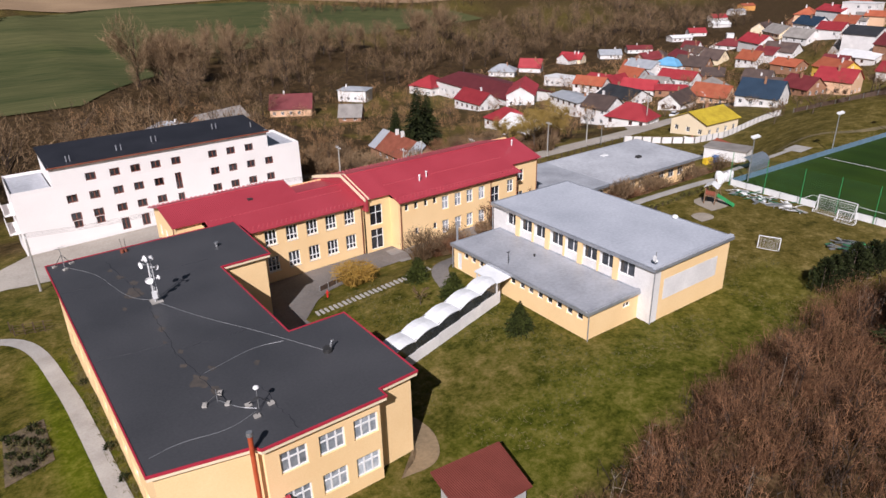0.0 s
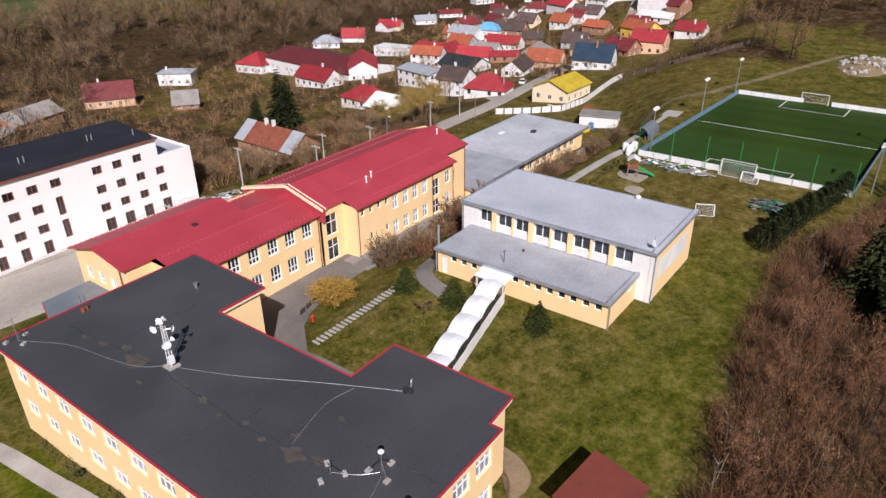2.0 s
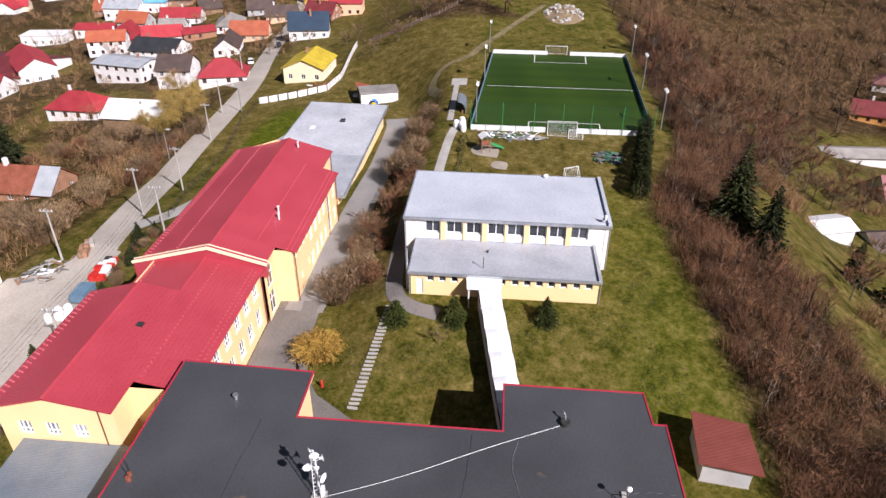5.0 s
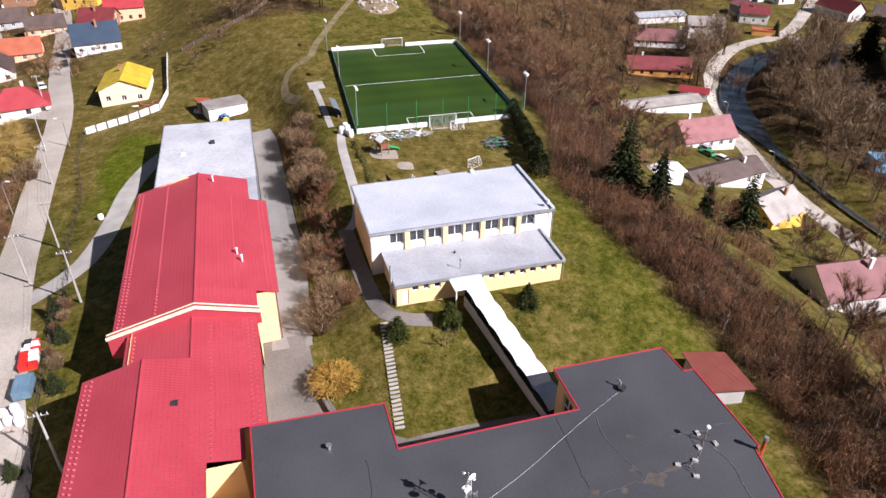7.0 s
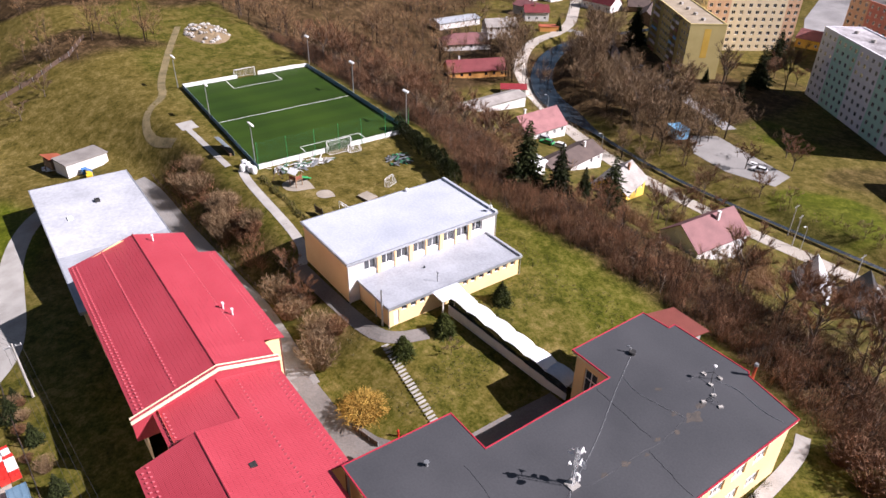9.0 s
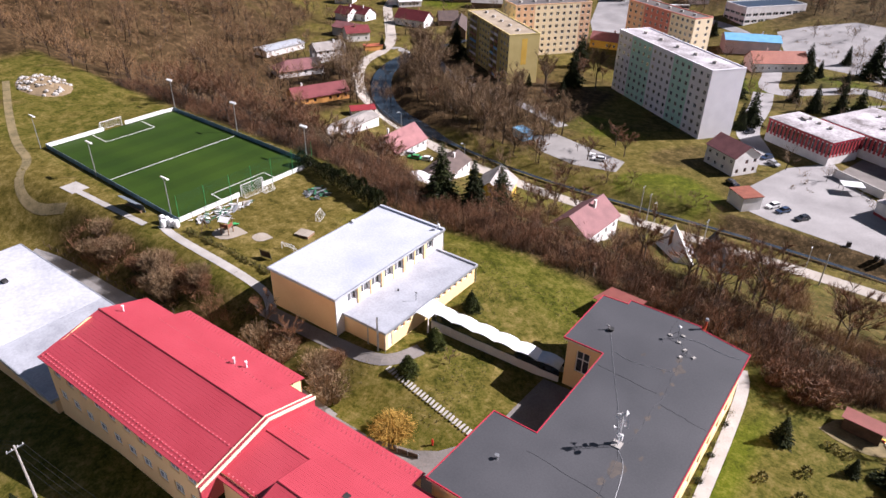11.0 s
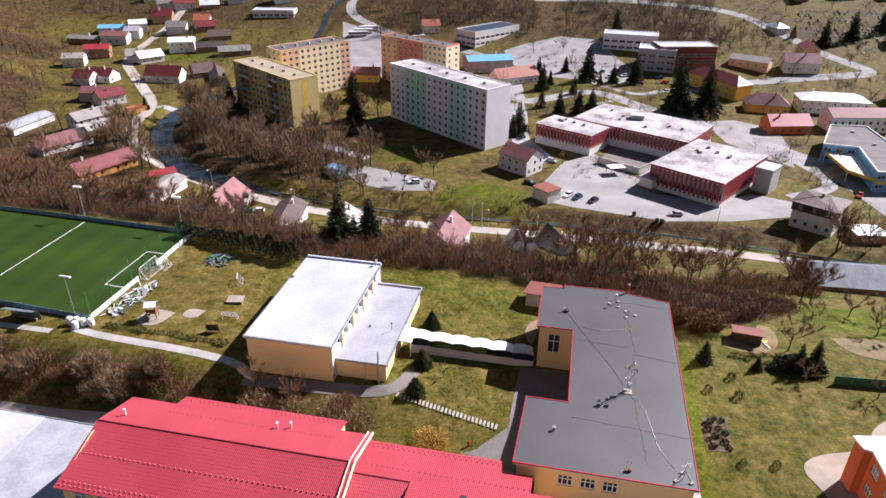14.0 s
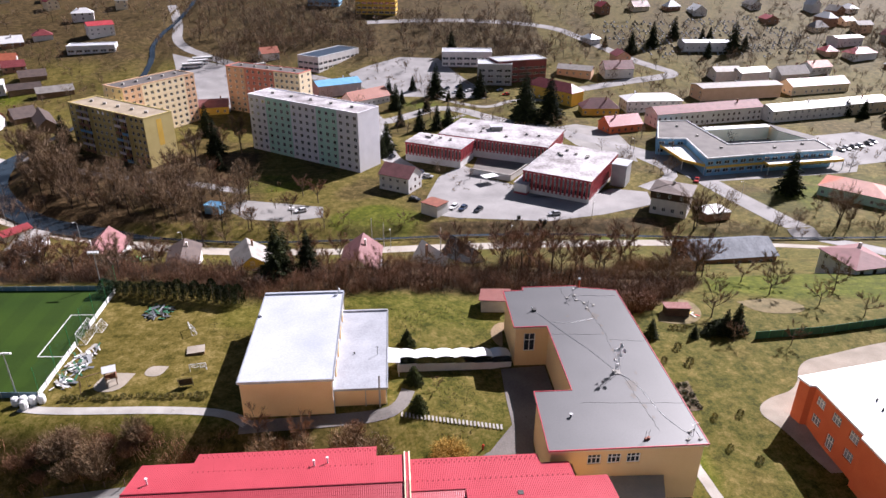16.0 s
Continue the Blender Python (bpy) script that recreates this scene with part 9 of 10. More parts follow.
# trees by the school and on the slope below it
place(TREES, [(56, 52.8), (62, 51.5), (86, 51.0), (101, 52.7)], rnd, 0.4, 0.55)
place(FRUIT, [(-29.6, 3.5), (-37.7, 17.9), (-43.5, 22.8), (-24.6, 31.3), (-36, 6), (-22, 8), (-31, 12), (-46, 10), (-15, 30), (-40, -4), (-52, 2), (-20, -2)], rnd, 0.55, 0.85)
place([TREES[0], TREES[2], TREES[4]], scatter(20, -34, 30, -34, 6, rnd, lambda x, y: y < 6 - 0.35 * max(0, 12 - x)), rnd, 0.8, 1.15)
place(TREES, scatter(30, 22, 130, -48, -5, rnd, lambda x, y: True, 1.0), rnd, 0.5, 0.85)
place(TREES, scatter(60, 94, 175, -40, 4, rnd, lambda x, y: y > -14 or rnd.random() < 0.35, 1.0), rnd, 0.7, 1.1)
# trees round the apartment blocks and along the stream
place([POPLAR, TREES[2], TREES[0]], [(142.9, -95.8), (133.4, -104.2), (118.8, -101.4), (119.2, -113.9), (128, -130), (118.4, -89.9), (194.9, -149.9), (179.1, -136.4), (115.8, -160), (107.4, -157.7), (186, -142), (172, -130), (132, -138), (140, -136), (112, -128), (126, -150), (110, -170), (120, -172)], rnd, 0.7, 1.05)
place(TREES, [(96, -98), (84, -95), (70, -100), (76, -107), (104, -106), (78, -90), (60, -82), (90, -78), (66, -78), (72, -62), (40, -80), (150, -104), (160, -112), (100, -90)], rnd, 0.6, 1.0)
place(FRUIT, scatter(14, 128, 200, 60, 116, rnd, lambda x, y: x > 150 or y > 100, 1.0), rnd, 0.5, 0.8)
place(FRUIT, scatter(10, -130, -85, -90, -60, rnd, lambda x, y: True, 1.0), rnd, 0.5, 0.7)


def thicket(name, label, spots, seed, mat, stems=26, h=(2.0, 4.5), spread=1.3, width=0.05):
    """Scrub too dense to count: fans of stems and twigs, all one object."""
    rng = np.random.default_rng(seed)
    n = len(spots)
    c = np.array([(x, y, height(x, y) - 0.1) for x, y in spots])
    hh = rng.uniform(h[0], h[1], n)
    base = np.repeat(c, stems, 0) + np.c_[rng.normal(0, spread * 0.5, (n * stems, 2)), np.zeros(n * stems)]
    hs = np.repeat(hh, stems) * rng.uniform(0.55, 1.05, n * stems)
    tip = base + np.c_[rng.normal(0, spread * 0.55, (n * stems, 2)), hs]
    mid = base + (tip - base) * rng.uniform(0.35, 0.95, (n * stems, 1))
    out = [spikes(base, tip, width * 1.2, rng)]
    for _ in range(4):
        m = base + (tip - base) * rng.uniform(0.3, 1.0, (n * stems, 1))
        e = m + np.c_[rng.normal(0, 0.5, (n * stems, 2)), rng.uniform(0.1, 0.8, n * stems)] * (hs[:, None] * 0.28)
        out.append(spikes(m, e, width * 0.75, rng))
    return tagged(new(name, mesh_spikes(name, np.concatenate(out), mat)), label, "scrub", kind="stuff")


def on_slope(x, y):
    return brush_cover(x, y) > 0.5


thicket("slope_scrub", "dense reddish brown leafless scrub on the slope", scatter(1050, -22, 175, -24, 17, rnd, lambda x, y: on_slope(x, y) and y > -9 + rnd.uniform(-16, 6)), 3, M["twig"], 28, (1.5, 3.4), 1.1, 0.045)
thicket("edge_scrub", "dense reddish brown scrub along the lawn edge", scatter(330, -12, 100, 4, 20, rnd, lambda x, y: on_slope(x, y) and brush_cover(x, y + 7.5) < 0.5 and not (21 < x < 29 and y > 13)), 36, M["twig"], 26, (1.4, 3.6), 1.0, 0.045)
# second layer of the same scrub, coloured dark as shade in its gaps
thicket("slope_undergrowth", "darkened stems painting the shaded gaps inside the slope scrub", scatter(560, -22, 175, -24, 17, rnd, lambda x, y: on_slope(x, y) and y > -9 + rnd.uniform(-16, 6)), 33, M["twig_dark"], 17, (1.0, 3.2), 1.3, 0.06)
thicket("bank_scrub", "brown leafless scrub along the bank", scatter(100, 66, 118, 49, 56, rnd, lambda x, y: on_slope(x, y)), 4, M["twig"], 20, (0.8, 2.2), 1.0)
thicket("stream_scrub", "grey-brown leafless scrub beside the stream", scatter(420, -120, 150, -95, -62, rnd, lambda x, y: 5.5 < min(segment_distance(x, y, a, b) for a, b in zip(RIVER, RIVER[1:])) < 12 and not (-40 < x < 32 and y < -80)), 5, M["twig_grey"], 16, (0.8, 2.8), 1.1)
thicket("street_scrub", "brown leafless scrub behind the street", scatter(330, 54, 118, 102, 138, rnd, lambda x, y: math.hypot(x - 86, y - 120) > 13), 6, M["twig_warm"], 20, (1.2, 3.2), 1.2)
thicket("border_plants", "dry brown and reddish border plants along the school wall", [(rnd.uniform(4.95, 5.6), rnd.uniform(27, 62)) for _ in range(90)] + [(rnd.uniform(-2, 1.1), rnd.uniform(41.6, 47.6)) for _ in range(40)], 30, M["tuft"], 14, (0.2, 0.7), 0.5, 0.06)
thicket("lower_scrub", "brown leafless scrub on the lower slope", scatter(430, -34, 125, -42, -6, rnd, lambda x, y: noise.noise(Vector((x * 0.06, y * 0.06, 2))) > 0.24, 0.5), 13, M["twig_warm"], 24, (1.6, 4.4), 1.4, 0.07)
thicket("garden_scrub", "brown garden bushes between village houses", scatter(900, 30, 380, 104, 260, rnd, lambda x, y: segment_distance(x, y, (74, 95.5), (182, 108.5)) > 5), 10, M["twig_warm"], 14, (0.8, 3.0), 1.3, 0.10)
thicket("town_scrub", "brown and olive bushes in the town gardens", scatter(520, -330, 130, -400, -100, rnd, lambda x, y: noise.noise(Vector((x * 0.04, y * 0.04, 14))) > 0.0, 0.3), 43, M["twig_grey"], 14, (0.8, 2.6), 1.2, 0.12)
thicket("birch_stems", "pale slender birch stems among the scrub", scatter(34, -8, 120, -4, 14, rnd, lambda x, y: on_slope(x, y)), 44, surface("pale_birch_bark", (0.16, 0.12, 0.09), (0.30, 0.25, 0.20), 0.8, 1, 6), 3, (3.5, 5.5), 0.7, 0.05)
thicket("valley_scrub", "brown bushes between the valley houses", scatter(500, 200, 380, -330, -90, rnd, lambda x, y: True), 12, M["twig_grey"], 14, (0.8, 3.0), 1.3, 0.11)


def grove(name, label, spots, seed, mat, h=(6.0, 11.0), twigs=150, slim=0.30, thick=1.0, clumps=9):
    """Leafless trees beyond counting, all one object: a trunk, limbs and tufts of twigs at their ends each."""
    rng = np.random.default_rng(seed)
    n, k = len(spots), clumps
    foot = np.array([(x, y, height(x, y) - 0.2) for x, y in spots])
    hh = rng.uniform(h[0], h[1], n) * np.clip(rng.normal(1, 0.15, n), 0.6, 1.35)
    wide = slim * rng.uniform(0.75, 1.25, n)
    head = foot + np.c_[rng.normal(0, 0.05, (n, 2)) * hh[:, None], hh * 0.85]
    out = [spikes(foot, head, hh * 0.035, rng), spikes(foot, head, hh * 0.035, rng)]
    # limbs, spread evenly round the trunk and up the crown
    H, W = np.repeat(hh, k), np.repeat(wide, k)
    a = rng.uniform(0, 6.283, n * k)
    up = rng.uniform(0.42, 0.95, n * k)
    r = np.sqrt(np.clip(1 - ((up - 0.62) / 0.42) ** 2, 0.05, 1)) * rng.uniform(0.55, 1.0, n * k)
    st = np.repeat(foot, k, 0) + np.repeat(head - foot, k, 0) * (up * rng.uniform(0.45, 0.75, n * k))[:, None]
    en = np.repeat(foot, k, 0) + np.c_[np.cos(a) * r * W * H, np.sin(a) * r * W * H, up * H]
    out.append(spikes(st, en, H * 0.013, rng))
    # twigs fan out from the outer half of each limb
    m = max(2, twigs // k)
    H, W = np.repeat(H, m), np.repeat(W, m)
    limb = np.repeat(en - st, m, 0)
    size = rng.uniform(0.3, 1.0, n * k * m)
    p = np.repeat(st, m, 0) + limb * rng.uniform(0.35, 1.08, (n * k * m, 1)) + rng.normal(0, 0.22, (n * k * m, 3)) * (W * H * size)[:, None] * 0.55
    d = limb / (np.linalg.norm(limb, axis=1, keepdims=True) + 1e-6) * 0.7 + rng.normal(0, 0.6, (n * k * m, 3)) + (0, 0, 0.35)
    d /= np.linalg.norm(d, axis=1, keepdims=True)
    out.append(spikes(p, p + d * (H * rng.uniform(0.05, 0.17, n * k * m))[:, None], H * 0.0072 * thick, rng))
    me = mesh_spikes(name, np.concatenate(out), mat)
    me.materials.append(M["twig_dark"])
    index = np.zeros(len(me.polygons), dtype=np.int32)
    index[:n * (2 + k)] = 1
    me.polygons.foreach_set("material_index", index)
    return tagged(new(name, me), label, "wood", kind="stuff")


def river_gap(x, y):
    return min(segment_distance(x, y, a, b) for a, b in zip(RIVER, RIVER[1:]))


grove("hill_wood", "leafless reddish brown wood on the hillside", scatter(640, 160, 420, -125, 75, rnd, lambda x, y: brush_cover(x, y) > 0.45), 7, M["twig_warm"], (6.0, 12.0), 330, 0.42, clumps=12)
grove("belt_saplings", "reddish brown young trees in the belt along the lawn", scatter(110, -14, 150, -6, 14, rnd, lambda x, y: on_slope(x, y) and on_slope(x, y + 2.5)), 38, M["twig"], (3.2, 5.4), 300, 0.32)


def field_belt(x, y):
    near = 128 if x < 60 else lerp_table(x, ((60, 150), (110, 248), (300, 275), (620, 330)))
    far = lerp_table(x, ((-260, 250), (17, 290), (45, 286), (80, 345), (135, 420), (270, 455), (430, 490), (620, 510)))
    return near + 10 * noise.noise(Vector((x * 0.02, 0, 3))) < y < far + 8 * noise.noise(Vector((x * 0.03, 5, 3)))


grove("field_thicket", "dark brown undergrowth of the wood towards the fields", scatter(480, -260, 620, 118, 500, rnd, field_belt), 28, M["twig_grey"], (3.0, 6.5), 130, 0.5)
grove("field_wood", "tall leafless brown wood between village and fields", scatter(470, -260, 620, 118, 500, rnd, lambda x, y: (x > 66 or y < 215) and field_belt(x, y) and noise.noise(Vector((x * 0.03, y * 0.03, 6))) > -0.1), 8, M["twig_grey"], (10.0, 19.0), 460, 0.40, clumps=14)
grove("field_giants", "tall broad leafless trees at the edge of the fields", scatter(42, 74, 330, 215, 430, rnd, lambda x, y: field_belt(x, y) and not field_belt(x, y + 45)), 41, M["twig_grey"], (18.0, 27.0), 1700, 0.36, 0.7, clumps=22)
grove("hedgerow_wood", "line of leafless brown trees across the fields", scatter(220, 280, 700, 440, 720, rnd, lambda x, y: abs(y - 600 - 0.1 * (x - 400)) < 30), 17, M["twig_warm"], (8.0, 15.0), 120, 0.40, 1.6)
grove("town_hill_wood", "leafless grey-brown wood above the town", scatter(640, -400, 420, -600, -310, rnd, lambda x, y: noise.noise(Vector((x * 0.012, y * 0.02, 7))) > -0.12 and not (-230 < x < -70 and y > -430)), 9, M["twig_grey"], (6.0, 12.0), 170, 0.5, thick=2.4)
grove("centre_hill_wood", "dark leafless wood on the slope above the square", scatter(420, -60, 150, -395, -300, rnd, lambda x, y: not (5 < x < 62 and y > -318) and not 38 < x < 52, 0.5), 29, M["twig_grey"], (5.0, 11.0), 190, 0.5, thick=2.2)
grove("cemetery_trees", "leafless trees beside the hill road and the cemetery", scatter(170, -330, -70, -430, -262, rnd, lambda x, y: segment_distance(x, y, (-131, -282), (-69, -375)) > 6, 0.5), 31, M["twig_grey"], (5.0, 10.0), 220, 0.45, thick=1.8)
grove("road_wood", "dark brown leafless wood beside the main road out of the valley", scatter(330, 62, 200, -470, -318, rnd, lambda x, y: min(segment_distance(x, y, a, b) for a, b in (((206, -424), (190, -380)), ((190, -380), (182, -338)), ((182, -338), (120, -290)))) > 9 and x < 205 - 0.1 * (y + 420), 0.5), 39, M["twig_grey"], (6.0, 11.0), 200, 0.45, thick=1.9)


def valley_side(x, y):
    return y > -72 - 1.75 * (x - 226) and (y < -60 or x > 300) and noise.noise(Vector((x * 0.018, y * 0.018, 15))) > -0.16


grove("valley_side_wood", "leafless reddish brown wood on the valley side", scatter(480, 200, 470, -240, -40, rnd, valley_side, 0.5), 35, M["twig_warm"], (6.5, 12.0), 330, 0.42, clumps=12)
grove("village_trees", "leafless brown fruit trees in the village gardens", scatter(430, 30, 380, 106, 262, rnd, lambda x, y: segment_distance(x, y, (74, 95.5), (182, 108.5)) > 6, 1.0), 18, M["twig_warm"], (3.5, 8.0), 300, 0.42)
grove("valley_trees", "leafless trees between the valley houses", scatter(130, 205, 380, -340, -110, rnd, lambda x, y: river_gap(x, y) > 8, 1.0), 19, M["twig_grey"], (4.0, 9.0), 220, 0.42, thick=1.6)
grove("town_trees", "leafless brown trees in the town gardens and squares", scatter(300, -300, 130, -345, -120, rnd, lambda x, y: noise.noise(Vector((x * 0.03, y * 0.03, 4))) > -0.08, 0.8), 20, M["twig_grey"], (4.0, 10.0), 240, 0.42, thick=1.6)
grove("stream_trees", "tall leafless brown trees along the stream and below the apartment blocks", scatter(115, 94, 204, -165, -82, rnd, lambda x, y: 10 < river_gap(x, y) < 42 and segment_distance(x, y, (160, -134), (98, -112)) > 4, 0.0) + scatter(16, -120, 110, -96, -60, rnd, lambda x, y: not -50 < x < 62 and 4 < river_gap(x, y) < 9 and segment_distance(x, y, (96, -59), (-38, -58)) > 5, 1.0), 22, M["twig_grey"], (8.0, 17.0), 700, 0.32, clumps=14)
grove("far_valley_wood", "leafless brown wood on the far valley side", scatter(350, 330, 760, -420, 120, rnd, lambda x, y: x > 400 or y < -100), 23, M["twig_warm"], (6.0, 12.0), 120, 0.42, thick=2.0)

# dry tufts on the lawns
rng = np.random.default_rng(5)
spots = [(x, y) for x, y in ((rnd.uniform(26, 75), rnd.uniform(10, 52)) for _ in range(9000)) if noise.noise(Vector((x * 0.16, y * 0.16, 1))) > 0.05 and not (43.8 < x < 65.5 and 23 < y < 49) and not on_slope(x, y)]
base = np.repeat(np.array([(x, y, height(x, y) - 0.02) for x, y in spots]), 3, 0)
tip = base + np.c_[rng.normal(0, 0.10, (len(base), 2)), rng.uniform(0.06, 0.22, len(base))]
tagged(new("grass_tufts", mesh_quads("grass_tufts", blades(base, tip, 0.07, 0.02, rng), M["tuft"])), "straw-coloured grass tufts on the lawn", "grass", kind="stuff")


# ---- fences, poles and lamps ----
def fence(name, label, line, h, mat, step=2.2, gap=0.0, rails=False, post_mat=None):
    """A fence along a line: posts, and between them solid boards, or thin rails where rails is set."""
    b = thing(name, label, "fence", terrain_pose(*line[0]))
    post_mat = post_mat or M["steel"]
    for a, c in zip(line, line[1:]):
        n = max(1, int(math.hypot(c[0] - a[0], c[1] - a[1]) / step))
        d = Vector((c[0] - a[0], c[1] - a[1])).normalized()
        e = Vector((-d.y, d.x)) * 0.03
        for i in range(n):
            p, q = Vector(a).lerp(Vector(c), i / n), Vector(a).lerp(Vector(c), (i + 1) / n)
            zp, zq = height(*p), height(*q)
            part("post", Shape().box(p.x - 0.05, p.x + 0.05, p.y - 0.05, p.y + 0.05, zp - 0.3, zp + h + 0.08), post_mat, b)
            p, q = p + d * (0.06 + gap), q - d * (0.06 + gap)
            if rails:
                s = Shape()
                for k in range(4):
                    f = 0.15 + (h - 0.2) * k / 3
                    s.tube(((p.x, p.y, zp + f), (q.x, q.y, zq + f)), 0.02, 4)
                part("wire_panel", s, mat, b)
            else:
                part("board", Shape().prism([tuple(p - e), tuple(q - e), tuple(q + e), tuple(p + e)], [zp - 0.1, zq - 0.1, zq - 0.1, zp - 0.1], [zp + h, zq + h, zq + h, zp + h]), mat, b)
    return b


fence("concrete_fence", "white concrete panel fence beside the yellow-roofed house", [(133.8, 94.6), (137.0, 86.0), (140.8, 79.6), (150.8, 78.4), (178.0, 79.5)], 1.5, M["white_wall"], 1.9, 0.12)
fence("street_fence", "thin wire fence with dark posts along the street", [(133.0, 95.0), (120.2, 94.1), (101.7, 90.6), (83.7, 89.7), (70.0, 87.2), (58.0, 86.6), (40.0, 85.6), (22.0, 82.6)], 1.3, M["dark_metal"], 2.6, 0, True, M["wood_dark"])
fence("sheet_fence", "weathered sheet fence behind the meadow", [(176.2, 75.4), (176.6, 65.9), (182.0, 56.0), (192.0, 50.0)], 1.1, M["wood_dark"], 2.4, 0.08)
fence("green_fence", "green mesh fence along the schoolyard edge", [(-19.1, 29.4), (-32.0, 28.2), (-45.6, 25.8), (-60.0, 23.0)], 1.5, M["net"], 2.4, 0.02, False, M["green_paint"])
fence("metal_railing", "rusty brown metal railing beside the path", [(0.8, 71.2), (1.1, 69.8), (4.9, 68.2)], 1.3, M["wood_dark"], 0.9, 0, True, M["wood_dark"])
fence("wooden_fence", "low brown board fence beside the golden bush", [(31.8, 56.0), (35.6, 57.0)], 0.7, M["wood_dark"], 1.2)
fence("drive_railing", "dark wooden railing above the school drive", [(66.0, 55.2), (92.0, 55.4), (118.0, 55.6)], 1.0, M["wood_dark"], 2.6, 0, True, M["wood_dark"])
fence("stream_fence", "low pale post fence between road and stream", [(186.0, -104.5), (165.0, -89.5), (137.0, -75.2), (114.0, -66.8), (96.0, -61.6)], 1.0, M["steel"], 3.2, 0, True, M["wood"])


def utility_pole(h, label="grey concrete power pole with a steel crossarm"):
    b = thing("utility_pole", label, "pole", group="utility poles")
    part("pole", Shape().tube(((0, 0, -0.5), (0, 0, h)), [0.17, 0.10], 8), M["concrete"], b, at=Matrix())
    part("crossarm", Shape().box(-0.9, 0.9, -0.05, 0.05, h - 0.5, h - 0.4), M["steel"], b, at=Matrix())
    for x in (-0.8, -0.3, 0.3, 0.8):
        part("insulator", Shape().tube(((x, 0, h - 0.4), (x, 0, h - 0.18)), [0.06, 0.04], 6), M["white_metal"], b, at=Matrix())
    return b


POLES = [(5.2, 82.8), (34.1, 81.8), (62.6, 84.2), (83.0, 91.0), (110.0, 97.0)]
p = utility_pole(8.0)
p.matrix_basis = terrain_pose(*POLES[0], 90)
for x, y in POLES[1:] + [(56.5, 96.4), (72.1, 92.6), (50.3, -64.5), (46.6, -59.6), (128.0, 101.5), (159.0, 107.5), (30.0, -52.5), (4.0, -53.5), (190.0, -97.0), (236.0, -178.0)]:
    copy_thing(p, terrain_pose(x, y, 90))
for k in (-0.8, -0.3, 0.3, 0.8):
    pts = []
    for (ax, ay), (bx, by) in zip(POLES, POLES[1:]):
        za, zb = height(ax, ay) + 7.8, height(bx, by) + 7.8
        for i in range(8):
            t = i / 8
            pts.append((ax + (bx - ax) * t, ay + (by - ay) * t + k, za + (zb - za) * t - 3.2 * t * (1 - t)))
    tagged(part("power_line", Shape().tube(pts, 0.014, 4), M["dark_metal"]), "dark sagging power line between the poles", "cable", "power lines")


def street_lamp():
    b = thing("street_lamp", "grey street lamp with a short curved arm", "street lamp", group="street lamps")
    part("pole", Shape().tube(((0, 0, -0.3), (0, 0, 5.6), (0.25, 0, 6.2), (0.9, 0, 6.4)), [0.09, 0.07, 0.05, 0.04], 6), M["steel"], b, at=Matrix())
    part("lamp_head", Shape().box(0.8, 1.4, -0.12, 0.12, 6.32, 6.46), M["white_metal"], b, at=Matrix())
    return b


l0 = street_lamp()
l0.matrix_basis = terrain_pose(105.6, -61.2, 60)
for x, y, a in ((140.5, -73.4, 60), (170.0, -88.5, 40), (44.5, -59.4, 80), (8.0, -60.5, 90), (-22.9, -81.0, 90), (-60.0, -150, 0), (-82.0, -96, 10), (100.0, 101.5, 260), (128.0, 96.8, 90), (182.0, 105.0, 90), (-5.4, -165, 0), (36, -190, 0), (96, -218, 0)):
    copy_thing(l0, terrain_pose(x, y, a))


# ---- loose things by the street and the building site ----
def crate_stack(x, y, turn, l, w, h, mats, label):
    b = thing("pallet_stack", label, "pallet", terrain_pose(x, y, turn), "pallet stacks")
    part("pallet", Shape().box(-l / 2, l / 2, -w / 2, w / 2, 0.08, 0.14).box(-l / 2, l / 2, -w / 2, -w / 2 + 0.1, 0, 0.08).box(-l / 2, l / 2, w / 2 - 0.1, w / 2, 0, 0.08), M["wood"], b, at=Matrix())
    rnd = random.Random(int(x * 10))
    n = max(2, int(l / 0.8))
    for i in range(n):
        for k in range(2):
            part("pack", Shape().box(-l / 2 + l * i / n + 0.02, -l / 2 + l * (i + 1) / n - 0.02, -w / 2 + w * k / 2 + 0.02, -w / 2 + w * (k + 1) / 2 - 0.02, 0.14, h * rnd.uniform(0.7, 1.1)), rnd.choice(mats), b, at=Matrix())
    return b


crate_stack(52.4, 88.2, 5, 3.6, 2.0, 1.0, [M["red_paint"], M["red_paint"], M["white_cloth"]], "pallets with red and white wrapped packs beside the street")
crate_stack(55.0, 88.4, 8, 1.6, 1.6, 0.9, [M["red_paint"], M["white_cloth"], M["dark_metal"]], "small pallet with red packs and white film")
crate_stack(57.8, 93.8, 20, 2.6, 1.2, 1.0, [WALLS["brick"], M["wood"]], "pallet of bricks and boards on the building site")
crate_stack(60.2, 94.4, 30, 1.8, 1.2, 0.8, [WALLS["brick"], M["concrete"]], "low pallet of bricks on the building site")
b = thing("site_trailer", "small grey-blue box trailer parked beside the street", "trailer", terrain_pose(47.0, 87.6, 2))
part("body", Shape().box(-1.5, 1.5, -0.9, 0.9, 0.45, 1.5), M["bluegrey"], b, at=Matrix())
part("drawbar", Shape().box(1.5, 2.5, -0.05, 0.05, 0.45, 0.55), M["steel"], b, at=Matrix())
for y in (-0.95, 0.95):
    part("wheel", Shape().tube(((0, y - 0.08, 0.3), (0, y + 0.08, 0.3)), 0.3, 12), M["tyre"], b, at=Matrix())
